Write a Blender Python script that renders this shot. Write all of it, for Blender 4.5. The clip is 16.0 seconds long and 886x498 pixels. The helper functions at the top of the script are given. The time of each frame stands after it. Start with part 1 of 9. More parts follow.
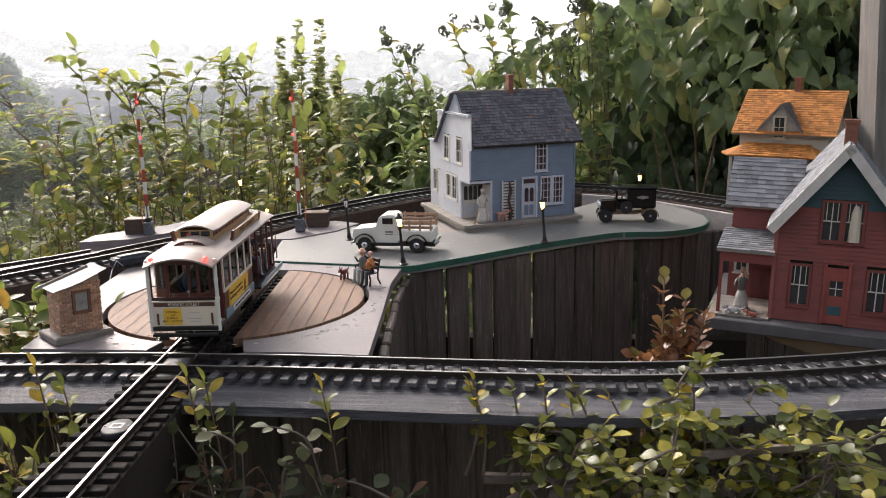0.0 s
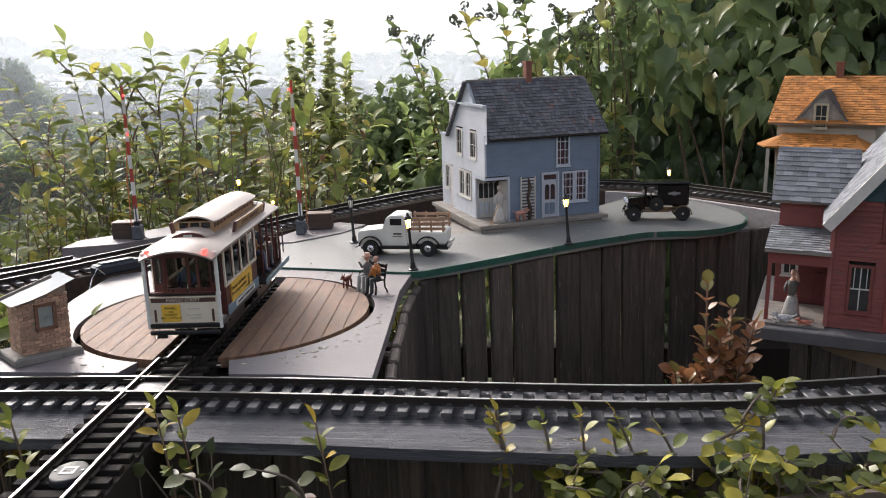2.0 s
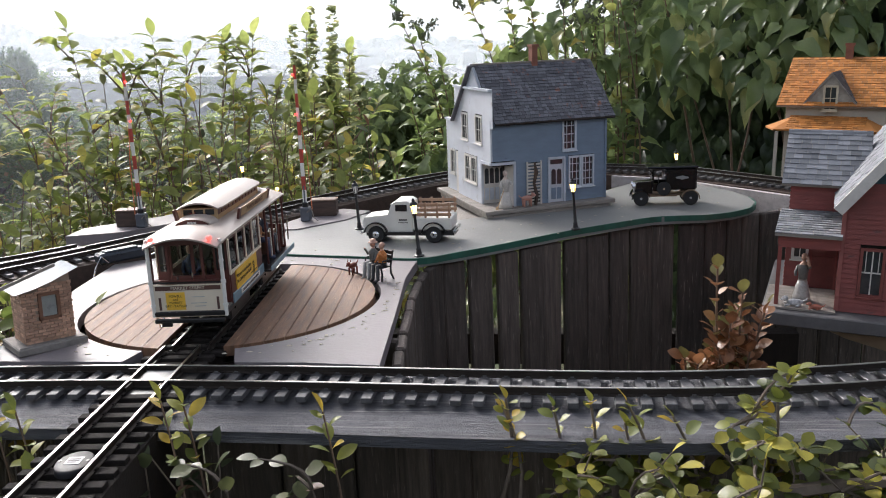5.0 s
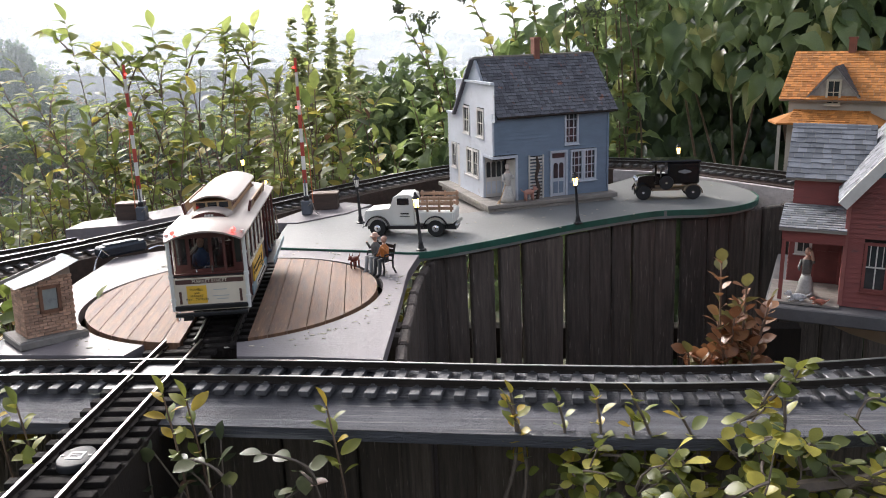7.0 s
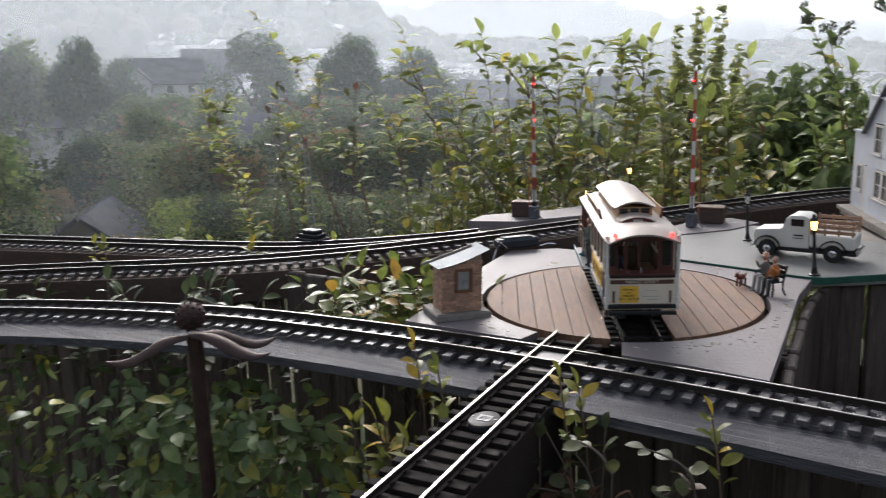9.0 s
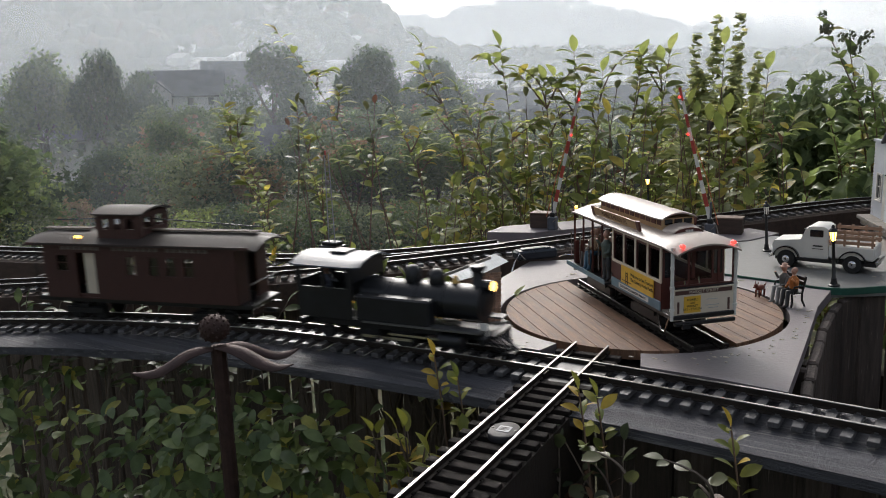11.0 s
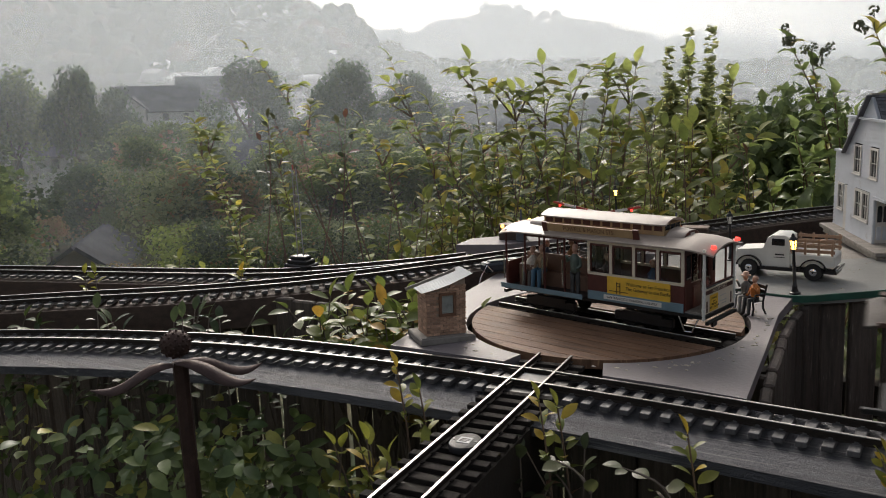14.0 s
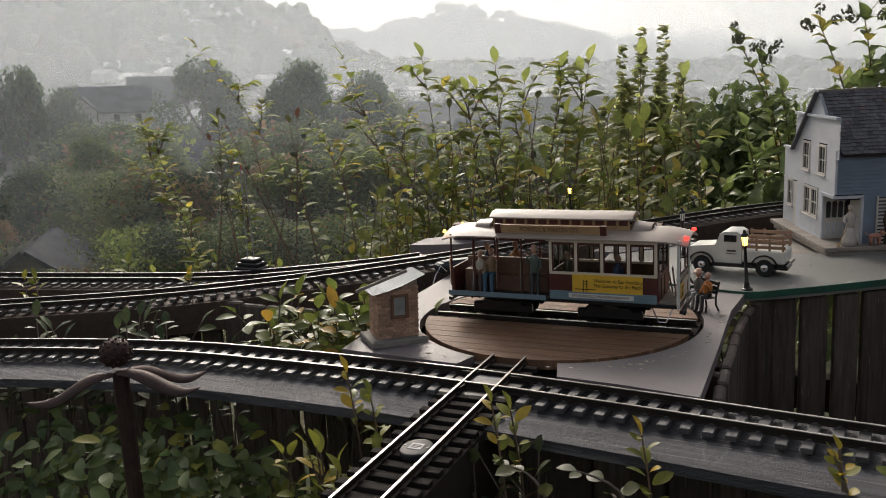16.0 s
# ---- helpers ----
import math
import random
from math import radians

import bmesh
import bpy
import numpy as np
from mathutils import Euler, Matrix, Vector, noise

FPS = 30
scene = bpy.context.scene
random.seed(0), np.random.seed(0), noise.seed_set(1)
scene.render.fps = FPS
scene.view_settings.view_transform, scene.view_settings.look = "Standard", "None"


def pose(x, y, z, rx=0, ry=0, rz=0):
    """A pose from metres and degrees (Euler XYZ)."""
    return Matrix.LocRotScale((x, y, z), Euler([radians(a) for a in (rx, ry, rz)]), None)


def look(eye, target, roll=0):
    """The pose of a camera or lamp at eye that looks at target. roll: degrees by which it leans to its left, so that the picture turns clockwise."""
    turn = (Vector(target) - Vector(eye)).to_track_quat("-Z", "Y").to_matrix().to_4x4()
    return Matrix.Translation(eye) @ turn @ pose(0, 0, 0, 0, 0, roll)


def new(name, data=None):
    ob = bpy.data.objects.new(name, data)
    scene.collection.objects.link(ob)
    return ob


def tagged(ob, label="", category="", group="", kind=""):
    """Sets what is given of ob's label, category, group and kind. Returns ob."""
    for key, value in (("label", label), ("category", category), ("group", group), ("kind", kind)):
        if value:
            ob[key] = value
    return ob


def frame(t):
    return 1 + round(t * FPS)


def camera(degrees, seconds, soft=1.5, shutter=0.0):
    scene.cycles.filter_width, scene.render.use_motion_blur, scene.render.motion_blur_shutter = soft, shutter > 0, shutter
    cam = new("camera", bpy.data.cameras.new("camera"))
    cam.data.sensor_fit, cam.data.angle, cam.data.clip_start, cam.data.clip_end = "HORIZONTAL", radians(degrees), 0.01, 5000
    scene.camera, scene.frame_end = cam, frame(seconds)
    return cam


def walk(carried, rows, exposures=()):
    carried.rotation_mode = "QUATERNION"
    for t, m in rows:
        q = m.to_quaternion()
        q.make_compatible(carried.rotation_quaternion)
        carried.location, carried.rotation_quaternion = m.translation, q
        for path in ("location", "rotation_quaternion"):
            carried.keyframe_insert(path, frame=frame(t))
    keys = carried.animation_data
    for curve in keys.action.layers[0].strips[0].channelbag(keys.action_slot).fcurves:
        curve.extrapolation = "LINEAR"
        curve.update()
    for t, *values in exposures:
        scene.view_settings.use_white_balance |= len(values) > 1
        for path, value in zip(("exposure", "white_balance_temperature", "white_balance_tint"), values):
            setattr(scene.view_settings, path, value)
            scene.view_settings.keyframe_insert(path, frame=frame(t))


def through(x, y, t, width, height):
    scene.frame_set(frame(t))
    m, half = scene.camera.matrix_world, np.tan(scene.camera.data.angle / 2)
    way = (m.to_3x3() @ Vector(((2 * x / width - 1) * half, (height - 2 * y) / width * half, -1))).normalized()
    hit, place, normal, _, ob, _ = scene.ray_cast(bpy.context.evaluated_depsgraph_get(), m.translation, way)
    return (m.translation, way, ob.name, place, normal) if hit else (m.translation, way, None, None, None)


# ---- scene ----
cam = camera(55.6, 16.0, 1.0, 0.5)
PATH = [
    (0, (0.061, 0.054, 0.38), (-0.155, 1.995, -0.053), -1.4),
    (0.5, (0.02, 0.101, 0.364), (-0.146, 2.046, -0.071), -1.3),
    (1, (0.027, 0.147, 0.356), (-0.154, 2.088, -0.088), -1.7),
    (1.5, (0.037, 0.187, 0.357), (-0.177, 2.127, -0.077), -1.8),
    (2, (0.041, 0.208, 0.35), (-0.204, 2.146, -0.08), -2.1),
    (2.5, (0.043, 0.212, 0.349), (-0.209, 2.148, -0.085), -2.4),
    (3, (0.043, 0.212, 0.349), (-0.214, 2.146, -0.091), -2.6),
    (3.5, (0.042, 0.214, 0.348), (-0.213, 2.147, -0.097), -2.6),
    (4, (0.038, 0.218, 0.347), (-0.218, 2.15, -0.102), -2.5),
    (6.5, (0.033, 0.223, 0.346), (-0.219, 2.15, -0.129), -2.5),
    (7, (0.029, 0.226, 0.345), (-0.223, 2.152, -0.13), -2.4),
    (7.5, (0.024, 0.222, 0.346), (-0.269, 2.144, -0.125), -2.3),
    (8, (0.007, 0.198, 0.353), (-0.604, 2.047, -0.101), -2.6),
    (8.5, (0.002, 0.179, 0.356), (-0.896, 1.912, -0.082), -2.2),
    (9, (0.008, 0.162, 0.358), (-1.035, 1.814, -0.07), -1.9),
    (9.2, (0.011, 0.154, 0.361), (-1.067, 1.784, -0.062), -1.8),
    (11.5, (0.015, 0.151, 0.364), (-1.063, 1.788, -0.033), -2.4),
    (12, (0.022, 0.151, 0.364), (-1.051, 1.793, -0.026), -2.4),
    (12.5, (0.027, 0.152, 0.364), (-1.04, 1.8, -0.02), -2.5),
    (13, (0.029, 0.154, 0.364), (-1.024, 1.812, -0.016), -2.4),
    (13.5, (0.033, 0.157, 0.363), (-1.017, 1.817, -0.011), -2.5),
    (14, (0.033, 0.158, 0.363), (-1.007, 1.825, -0.012), -2.7),
    (14.5, (0.035, 0.164, 0.362), (-0.965, 1.854, -0.015), -2.8),
    (15, (0.036, 0.167, 0.361), (-0.94, 1.872, -0.015), -2.9),
    (15.5, (0.033, 0.173, 0.361), (-0.929, 1.885, -0.018), -2.9),
    (16, (0.03, 0.182, 0.36), (-0.924, 1.898, -0.021), -2.9),
]
walk(cam, [(t, look(eye, target, roll)) for t, eye, target, roll in PATH], exposures=[(0, 0.92, 6750, 15), (3.5, 0.85, 6250, 12), (7, 1.06, 6300, 13), (8, 0.68, 6250, 12), (9, 0.40, 6250, 12), (11.5, 0.08, 6450, 10), (13, 0.03, 6650, 10), (16, -0.05, 6950, 11)])

# ---- world and sun ----
LEVEL = Matrix.Rotation(radians(3.2), 4, "Y") @ Matrix.Rotation(radians(1.0), 4, "X")   # true level, against which the deck leans a little
world = bpy.data.worlds.new("hazy_sky")
scene.world = world
world.use_nodes = True
wn, wl = world.node_tree.nodes, world.node_tree.links
sky = wn.new("ShaderNodeTexSky")
sky.sky_type, sky.sun_disc = "NISHITA", False
sky.sun_elevation, sky.sun_rotation = radians(32), radians(-38)
sky.air_density, sky.dust_density, sky.ozone_density = 1.0, 6.0, 1.0
wmap, wco = wn.new("ShaderNodeMapping"), wn.new("ShaderNodeTexCoord")
wmap.inputs["Rotation"].default_value = (radians(2.5), radians(3.2), 0)
wl.new(wco.outputs["Generated"], wmap.inputs["Vector"])
wl.new(wmap.outputs["Vector"], sky.inputs["Vector"])
pale = wn.new("ShaderNodeHueSaturation")
pale.inputs["Saturation"].default_value = 0.45
wl.new(sky.outputs["Color"], pale.inputs["Color"])
wl.new(pale.outputs["Color"], wn["Background"].inputs["Color"])
wn["Background"].inputs["Strength"].default_value = 0.15
sun = new("sun", bpy.data.lights.new("sun", "SUN"))
sun.data.energy, sun.data.angle, sun.data.color = 1.3, radians(14), (1.0, 0.965, 0.92)
sun.matrix_world = look((0, 0, 3), (0.50, -0.62, 3 - 0.52))


# ---- mesh tools ----
class Bag:
    """Vertices and faces that become one mesh."""

    def __init__(self):
        self.v, self.f = [], []

    def add(self, verts, faces, m=None):
        n = len(self.v)
        self.v += [tuple(m @ Vector(p)) for p in verts] if m is not None else [tuple(p) for p in verts]
        self.f += [tuple(i + n for i in f) for f in faces]
        return self

    def box(self, x, y, z, sx, sy, sz, m=None, b=0.0):
        """A box of full sizes about its middle, with edges taken off by b."""
        hx, hy, hz = sx / 2, sy / 2, sz / 2
        if b <= 0:
            vs = [(x + i * hx, y + j * hy, z + k * hz) for k in (-1, 1) for j in (-1, 1) for i in (-1, 1)]
            return self.add(vs, [(0, 2, 3, 1), (4, 5, 7, 6), (0, 1, 5, 4), (2, 6, 7, 3), (0, 4, 6, 2), (1, 3, 7, 5)], m)
        b = min(b, hx * 0.9, hy * 0.9, hz * 0.9)
        vs, key = [], {}
        for i in (-1, 1):
            for j in (-1, 1):
                for k in (-1, 1):
                    for a in range(3):
                        q = [i * (hx - b), j * (hy - b), k * (hz - b)]
                        q[a] += (i, j, k)[a] * b
                        key[i, j, k, a] = len(vs)
                        vs.append((x + q[0], y + q[1], z + q[2]))
        fs = []
        for a in range(3):
            u, w = (a + 1) % 3, (a + 2) % 3
            for s in (-1, 1):
                ring = []
                for p, q in ((-1, -1), (1, -1), (1, 1), (-1, 1)):
                    c = [0, 0, 0]
                    c[a], c[u], c[w] = s, p, q
                    ring.append(key[c[0], c[1], c[2], a])
                fs.append(tuple(ring if s > 0 else ring[::-1]))
            for p in (-1, 1):
                for q in (-1, 1):
                    c, d = [0, 0, 0], [0, 0, 0]
                    c[a], c[u], c[w] = -1, p, q
                    d[a], d[u], d[w] = 1, p, q
                    quad = [key[(*c, u)], key[(*d, u)], key[(*d, w)], key[(*c, w)]]
                    fs.append(tuple(quad if p * q < 0 else quad[::-1]))
        for i in (-1, 1):
            for j in (-1, 1):
                for k in (-1, 1):
                    tri = [key[i, j, k, a] for a in range(3)]
                    fs.append(tuple(tri if i * j * k > 0 else tri[::-1]))
        return self.add(vs, fs, m)

    def cyl(self, x, y, z, r, h, n=12, m=None, r2=None, axis="z", caps=True):
        """A cylinder or cone from its foot at (x, y, z) along the axis."""
        r2 = r if r2 is None else r2
        vs = []
        for k, rr in ((0, r), (h, r2)):
            for i in range(n):
                a = 2 * math.pi * i / n
                c, s = rr * math.cos(a), rr * math.sin(a)
                vs.append({"z": (x + c, y + s, z + k), "x": (x + k, y + c, z + s), "y": (x + s, y + k, z + c)}[axis])
        fs = [(i, (i + 1) % n, n + (i + 1) % n, n + i) for i in range(n)]
        if caps:
            fs += [tuple(range(n))[::-1], tuple(range(n, 2 * n))]
        return self.add(vs, fs, m)

    def lathe(self, prof, n=14, m=None, x=0, y=0, z=0):
        """Turned about the upright axis; prof: (radius, height) from foot to top."""
        vs = [(x + r * math.cos(2 * math.pi * i / n), y + r * math.sin(2 * math.pi * i / n), z + h) for r, h in prof for i in range(n)]
        fs = [(k * n + i, k * n + (i + 1) % n, (k + 1) * n + (i + 1) % n, (k + 1) * n + i) for k in range(len(prof) - 1) for i in range(n)]
        fs += [tuple(range(n))[::-1], tuple(range((len(prof) - 1) * n, len(prof) * n))]
        return self.add(vs, fs, m)

    def prism(self, poly, z0, z1, m=None):
        """A flat outline raised from z0 to z1."""
        n = len(poly)
        vs = [(x, y, z0) for x, y in poly] + [(x, y, z1) for x, y in poly]
        return self.add(vs, [tuple(range(n))[::-1], tuple(range(n, 2 * n))] + [(i, (i + 1) % n, n + (i + 1) % n, n + i) for i in range(n)], m)

    def sweep(self, path, prof, closed=True, m=None):
        """A profile (side, up) carried along a level path."""
        n, k = len(path), len(prof)
        vs = []
        for i, p in enumerate(path):
            a, b = Vector(path[max(i - 1, 0)]), Vector(path[min(i + 1, n - 1)])
            d = (b - a)
            d.z = 0
            d.normalize()
            side = Vector((d.y, -d.x, 0))
            vs += [tuple(Vector(p) + side * s + Vector((0, 0, u))) for s, u in prof]
        fs = [(i * k + j, i * k + (j + 1) % k, (i + 1) * k + (j + 1) % k, (i + 1) * k + j) for i in range(n - 1) for j in range(k if closed else k - 1)]
        if closed:
            fs += [tuple(range(k))[::-1], tuple(range((n - 1) * k, n * k))]
        return self.add(vs, fs, m)

    def tube(self, path, radii, n=6, m=None):
        """A round stem along any path."""
        vs, up = [], Vector((0.31, 0.77, 0.55))
        for i, p in enumerate(path):
            d = (Vector(path[min(i + 1, len(path) - 1)]) - Vector(path[max(i - 1, 0)])).normalized()
            s = d.cross(up).normalized()
            t = d.cross(s)
            r = radii[i] if isinstance(radii, (list, tuple)) else radii
            vs += [tuple(Vector(p) + (s * math.cos(2 * math.pi * j / n) + t * math.sin(2 * math.pi * j / n)) * r) for j in range(n)]
        fs = [(i * n + j, i * n + (j + 1) % n, (i + 1) * n + (j + 1) % n, (i + 1) * n + j) for i in range(len(path) - 1) for j in range(n)]
        fs += [tuple(range(n))[::-1], tuple(range((len(path) - 1) * n, len(path) * n))]
        return self.add(vs, fs, m)

    def ball(self, x, y, z, rx, ry, rz, n=10, m=None):
        rows = max(4, n // 2 + 1)
        prof = [(math.sin(math.pi * (i + 0.02) / (rows + 0.04)), -math.cos(math.pi * (i + 0.02) / (rows + 0.04))) for i in range(rows + 1)]
        vs = [(x + rx * r * math.cos(2 * math.pi * i / n), y + ry * r * math.sin(2 * math.pi * i / n), z + rz * h) for r, h in prof for i in range(n)]
        fs = [(k * n + i, k * n + (i + 1) % n, (k + 1) * n + (i + 1) % n, (k + 1) * n + i) for k in range(rows) for i in range(n)]
        fs += [tuple(range(n))[::-1], tuple(range(rows * n, (rows + 1) * n))]
        return self.add(vs, fs, m)

    def mesh(self, name, smooth=False, fix=True):
        me = bpy.data.meshes.new(name)
        me.from_pydata(self.v, [], self.f)
        if fix and len(self.f) < 20000:
            bm = bmesh.new()
            bm.from_mesh(me)
            bmesh.ops.recalc_face_normals(bm, faces=bm.faces[:])
            bm.to_mesh(me)
            bm.free()
        if smooth:
            me.polygons.foreach_set("use_smooth", [True] * len(me.polygons))
            if smooth != "all":
                me.set_sharp_from_angle(angle=radians(38))
        me.update()
        return me


def part(name, bag, material, parent=None, label="", smooth=False, m=None):
    """One mesh object under a thing or a part (or a thing by itself)."""
    me = bag if isinstance(bag, bpy.types.Mesh) else bag.mesh(name, smooth)
    if not me.materials:
        me.materials.append(material)
    ob = new(name, me)
    ob.parent = parent
    if m is not None:
        ob.matrix_basis = m
    return tagged(ob, label)


def thing(name, m, label, category, group="", kind=""):
    ob = new(name)
    ob.empty_display_size = 0.02
    ob.matrix_basis = m
    return tagged(ob, label, category, group, kind)


def letters(name, text, size, material, parent, m, label=""):
    """Flat lettering in the built-in font, centred on its place, facing its own +z."""
    cu = bpy.data.curves.new(name, "FONT")
    cu.body, cu.size, cu.align_x, cu.align_y, cu.extrude = text, size, "CENTER", "CENTER", 0.0001
    cu.materials.append(material)
    ob = new(name, cu)
    ob.parent, ob.matrix_basis = parent, m
    return tagged(ob, label or "lettering that reads " + text.replace("\n", " ").lower())


def smooth_line(pts, step):
    """A smooth curve through the points, in equal steps."""
    P = [Vector(p) for p in pts]
    P = [P[0] * 2 - P[1]] + P + [P[-1] * 2 - P[-2]]
    fine = []
    for i in range(1, len(P) - 2):
        a, b, c, d = P[i - 1:i + 3]
        for k in range(40):
            t = k / 40
            fine.append(0.5 * (2 * b + (c - a) * t + (2 * a - 5 * b + 4 * c - d) * t * t + (3 * b - a - 3 * c + d) * t ** 3))
    fine.append(P[-2])
    out, left = [fine[0]], step
    for a, b in zip(fine, fine[1:]):
        seg = (b - a).length
        while seg >= left and seg > 1e-9:
            a = a + (b - a) * (left / seg)
            seg = (b - a).length
            out.append(a)
            left = step
        left -= seg
    return out


# ---- materials ----
def mat(name, color, rough=0.6, metal=0.0, var=0.25, scale=30.0, bump=0.2, fine=200.0, tint=None, stretch=(1, 1, 1), wear=None, wear_at=0.62, random=0.0, spec=0.5, dist=0.002, sheen_noise=0.12):
    """A surface with broad and fine variation, relief, and wear of another colour."""
    ma = bpy.data.materials.new(name)
    ma.use_nodes = True
    nt, L = ma.node_tree.nodes, ma.node_tree.links
    bs = nt["Principled BSDF"]
    co, mp = nt.new("ShaderNodeTexCoord"), nt.new("ShaderNodeMapping")
    mp.inputs["Scale"].default_value = stretch
    L.new(co.outputs["Object"], mp.inputs["Vector"])
    if random:
        info, add = nt.new("ShaderNodeObjectInfo"), nt.new("ShaderNodeVectorMath")
        mul = nt.new("ShaderNodeMath")
        mul.operation = "MULTIPLY"
        mul.inputs[1].default_value = 37.0
        L.new(info.outputs["Random"], mul.inputs[0])
        L.new(mp.outputs["Vector"], add.inputs[0])
        L.new(mul.outputs[0], add.inputs[1])
        vec = add.outputs[0]
    else:
        vec = mp.outputs["Vector"]

    def noise_of(s, detail=4.0):
        n = nt.new("ShaderNodeTexNoise")
        n.inputs["Scale"].default_value, n.inputs["Detail"].default_value, n.inputs["Roughness"].default_value = s, detail, 0.62
        L.new(vec, n.inputs["Vector"])
        return n.outputs["Fac"]

    def ramp_of(src, a, b):
        r = nt.new("ShaderNodeMapRange")
        r.inputs["From Min"].default_value, r.inputs["From Max"].default_value = a, b
        L.new(src, r.inputs["Value"])
        return r.outputs["Result"]

    def mixed(fac, a, b):
        mx = nt.new("ShaderNodeMix")
        mx.data_type = "RGBA"
        if isinstance(fac, float):
            mx.inputs["Factor"].default_value = fac
        else:
            L.new(fac, mx.inputs["Factor"])
        for sock, val in ((mx.inputs["A"], a), (mx.inputs["B"], b)):
            if isinstance(val, tuple):
                sock.default_value = (*val[:3], 1)
            else:
                L.new(val, sock)
        return mx.outputs["Result"]

    broad, small = noise_of(scale), noise_of(fine, 3.0)
    dark = tuple(c * (1 - var) for c in color)
    light = tint or tuple(min(1.0, c * (1 + var)) for c in color)
    col = mixed(ramp_of(broad, 0.3, 0.7), dark, light)
    col = mixed(ramp_of(small, 0.35, 0.75), col, mixed(0.35, col, dark))
    if random:
        info2 = nt.new("ShaderNodeObjectInfo")
        hsv = nt.new("ShaderNodeHueSaturation")
        L.new(ramp_of(info2.outputs["Random"], 0.0, 1.0), hsv.inputs["Value"])
        rr = nt.new("ShaderNodeMapRange")
        rr.inputs["To Min"].default_value, rr.inputs["To Max"].default_value = 1 - random, 1 + random
        L.new(info2.outputs["Random"], rr.inputs["Value"])
        L.new(rr.outputs["Result"], hsv.inputs["Value"])
        L.new(col, hsv.inputs["Color"])
        col = hsv.outputs["Color"]
    if wear:
        col = mixed(ramp_of(noise_of(scale * 2.3, 6.0), wear_at, wear_at + 0.08), col, wear)
    L.new(col, bs.inputs["Base Color"])
    rg = nt.new("ShaderNodeMapRange")
    rg.inputs["To Min"].default_value, rg.inputs["To Max"].default_value = max(0.02, rough - sheen_noise), min(1.0, rough + sheen_noise)
    L.new(broad, rg.inputs["Value"])
    L.new(rg.outputs["Result"], bs.inputs["Roughness"])
    bs.inputs["Metallic"].default_value = metal
    bs.inputs["Specular IOR Level"].default_value = spec
    if bump:
        bp = nt.new("ShaderNodeBump")
        bp.inputs["Strength"].default_value, bp.inputs["Distance"].default_value = bump, dist
        L.new(small, bp.inputs["Height"])
        L.new(bp.outputs["Normal"], bs.inputs["Normal"])
    return ma


def glow(name, color, strength):
    ma = bpy.data.materials.new(name)
    ma.use_nodes = True
    bs = ma.node_tree.nodes["Principled BSDF"]
    bs.inputs["Base Color"].default_value = (*color, 1)
    bs.inputs["Emission Color"].default_value = (*color, 1)
    bs.inputs["Emission Strength"].default_value = strength
    return ma


def glassy(name, color=(1, 1, 1), rough=0.03):
    """Thin clear glazing: mostly see-through, with its own gloss."""
    ma = bpy.data.materials.new(name)
    ma.use_nodes = True
    nt, L = ma.node_tree.nodes, ma.node_tree.links
    tr, gl, mx, fr = nt.new("ShaderNodeBsdfTransparent"), nt.new("ShaderNodeBsdfGlossy"), nt.new("ShaderNodeMixShader"), nt.new("ShaderNodeFresnel")
    tr.inputs["Color"].default_value = (*color, 1)
    gl.inputs["Roughness"].default_value = rough
    L.new(fr.outputs["Fac"], mx.inputs["Fac"])
    L.new(tr.outputs[0], mx.inputs[1])
    L.new(gl.outputs[0], mx.inputs[2])
    L.new(mx.outputs[0], nt["Material Output"].inputs["Surface"])
    return ma


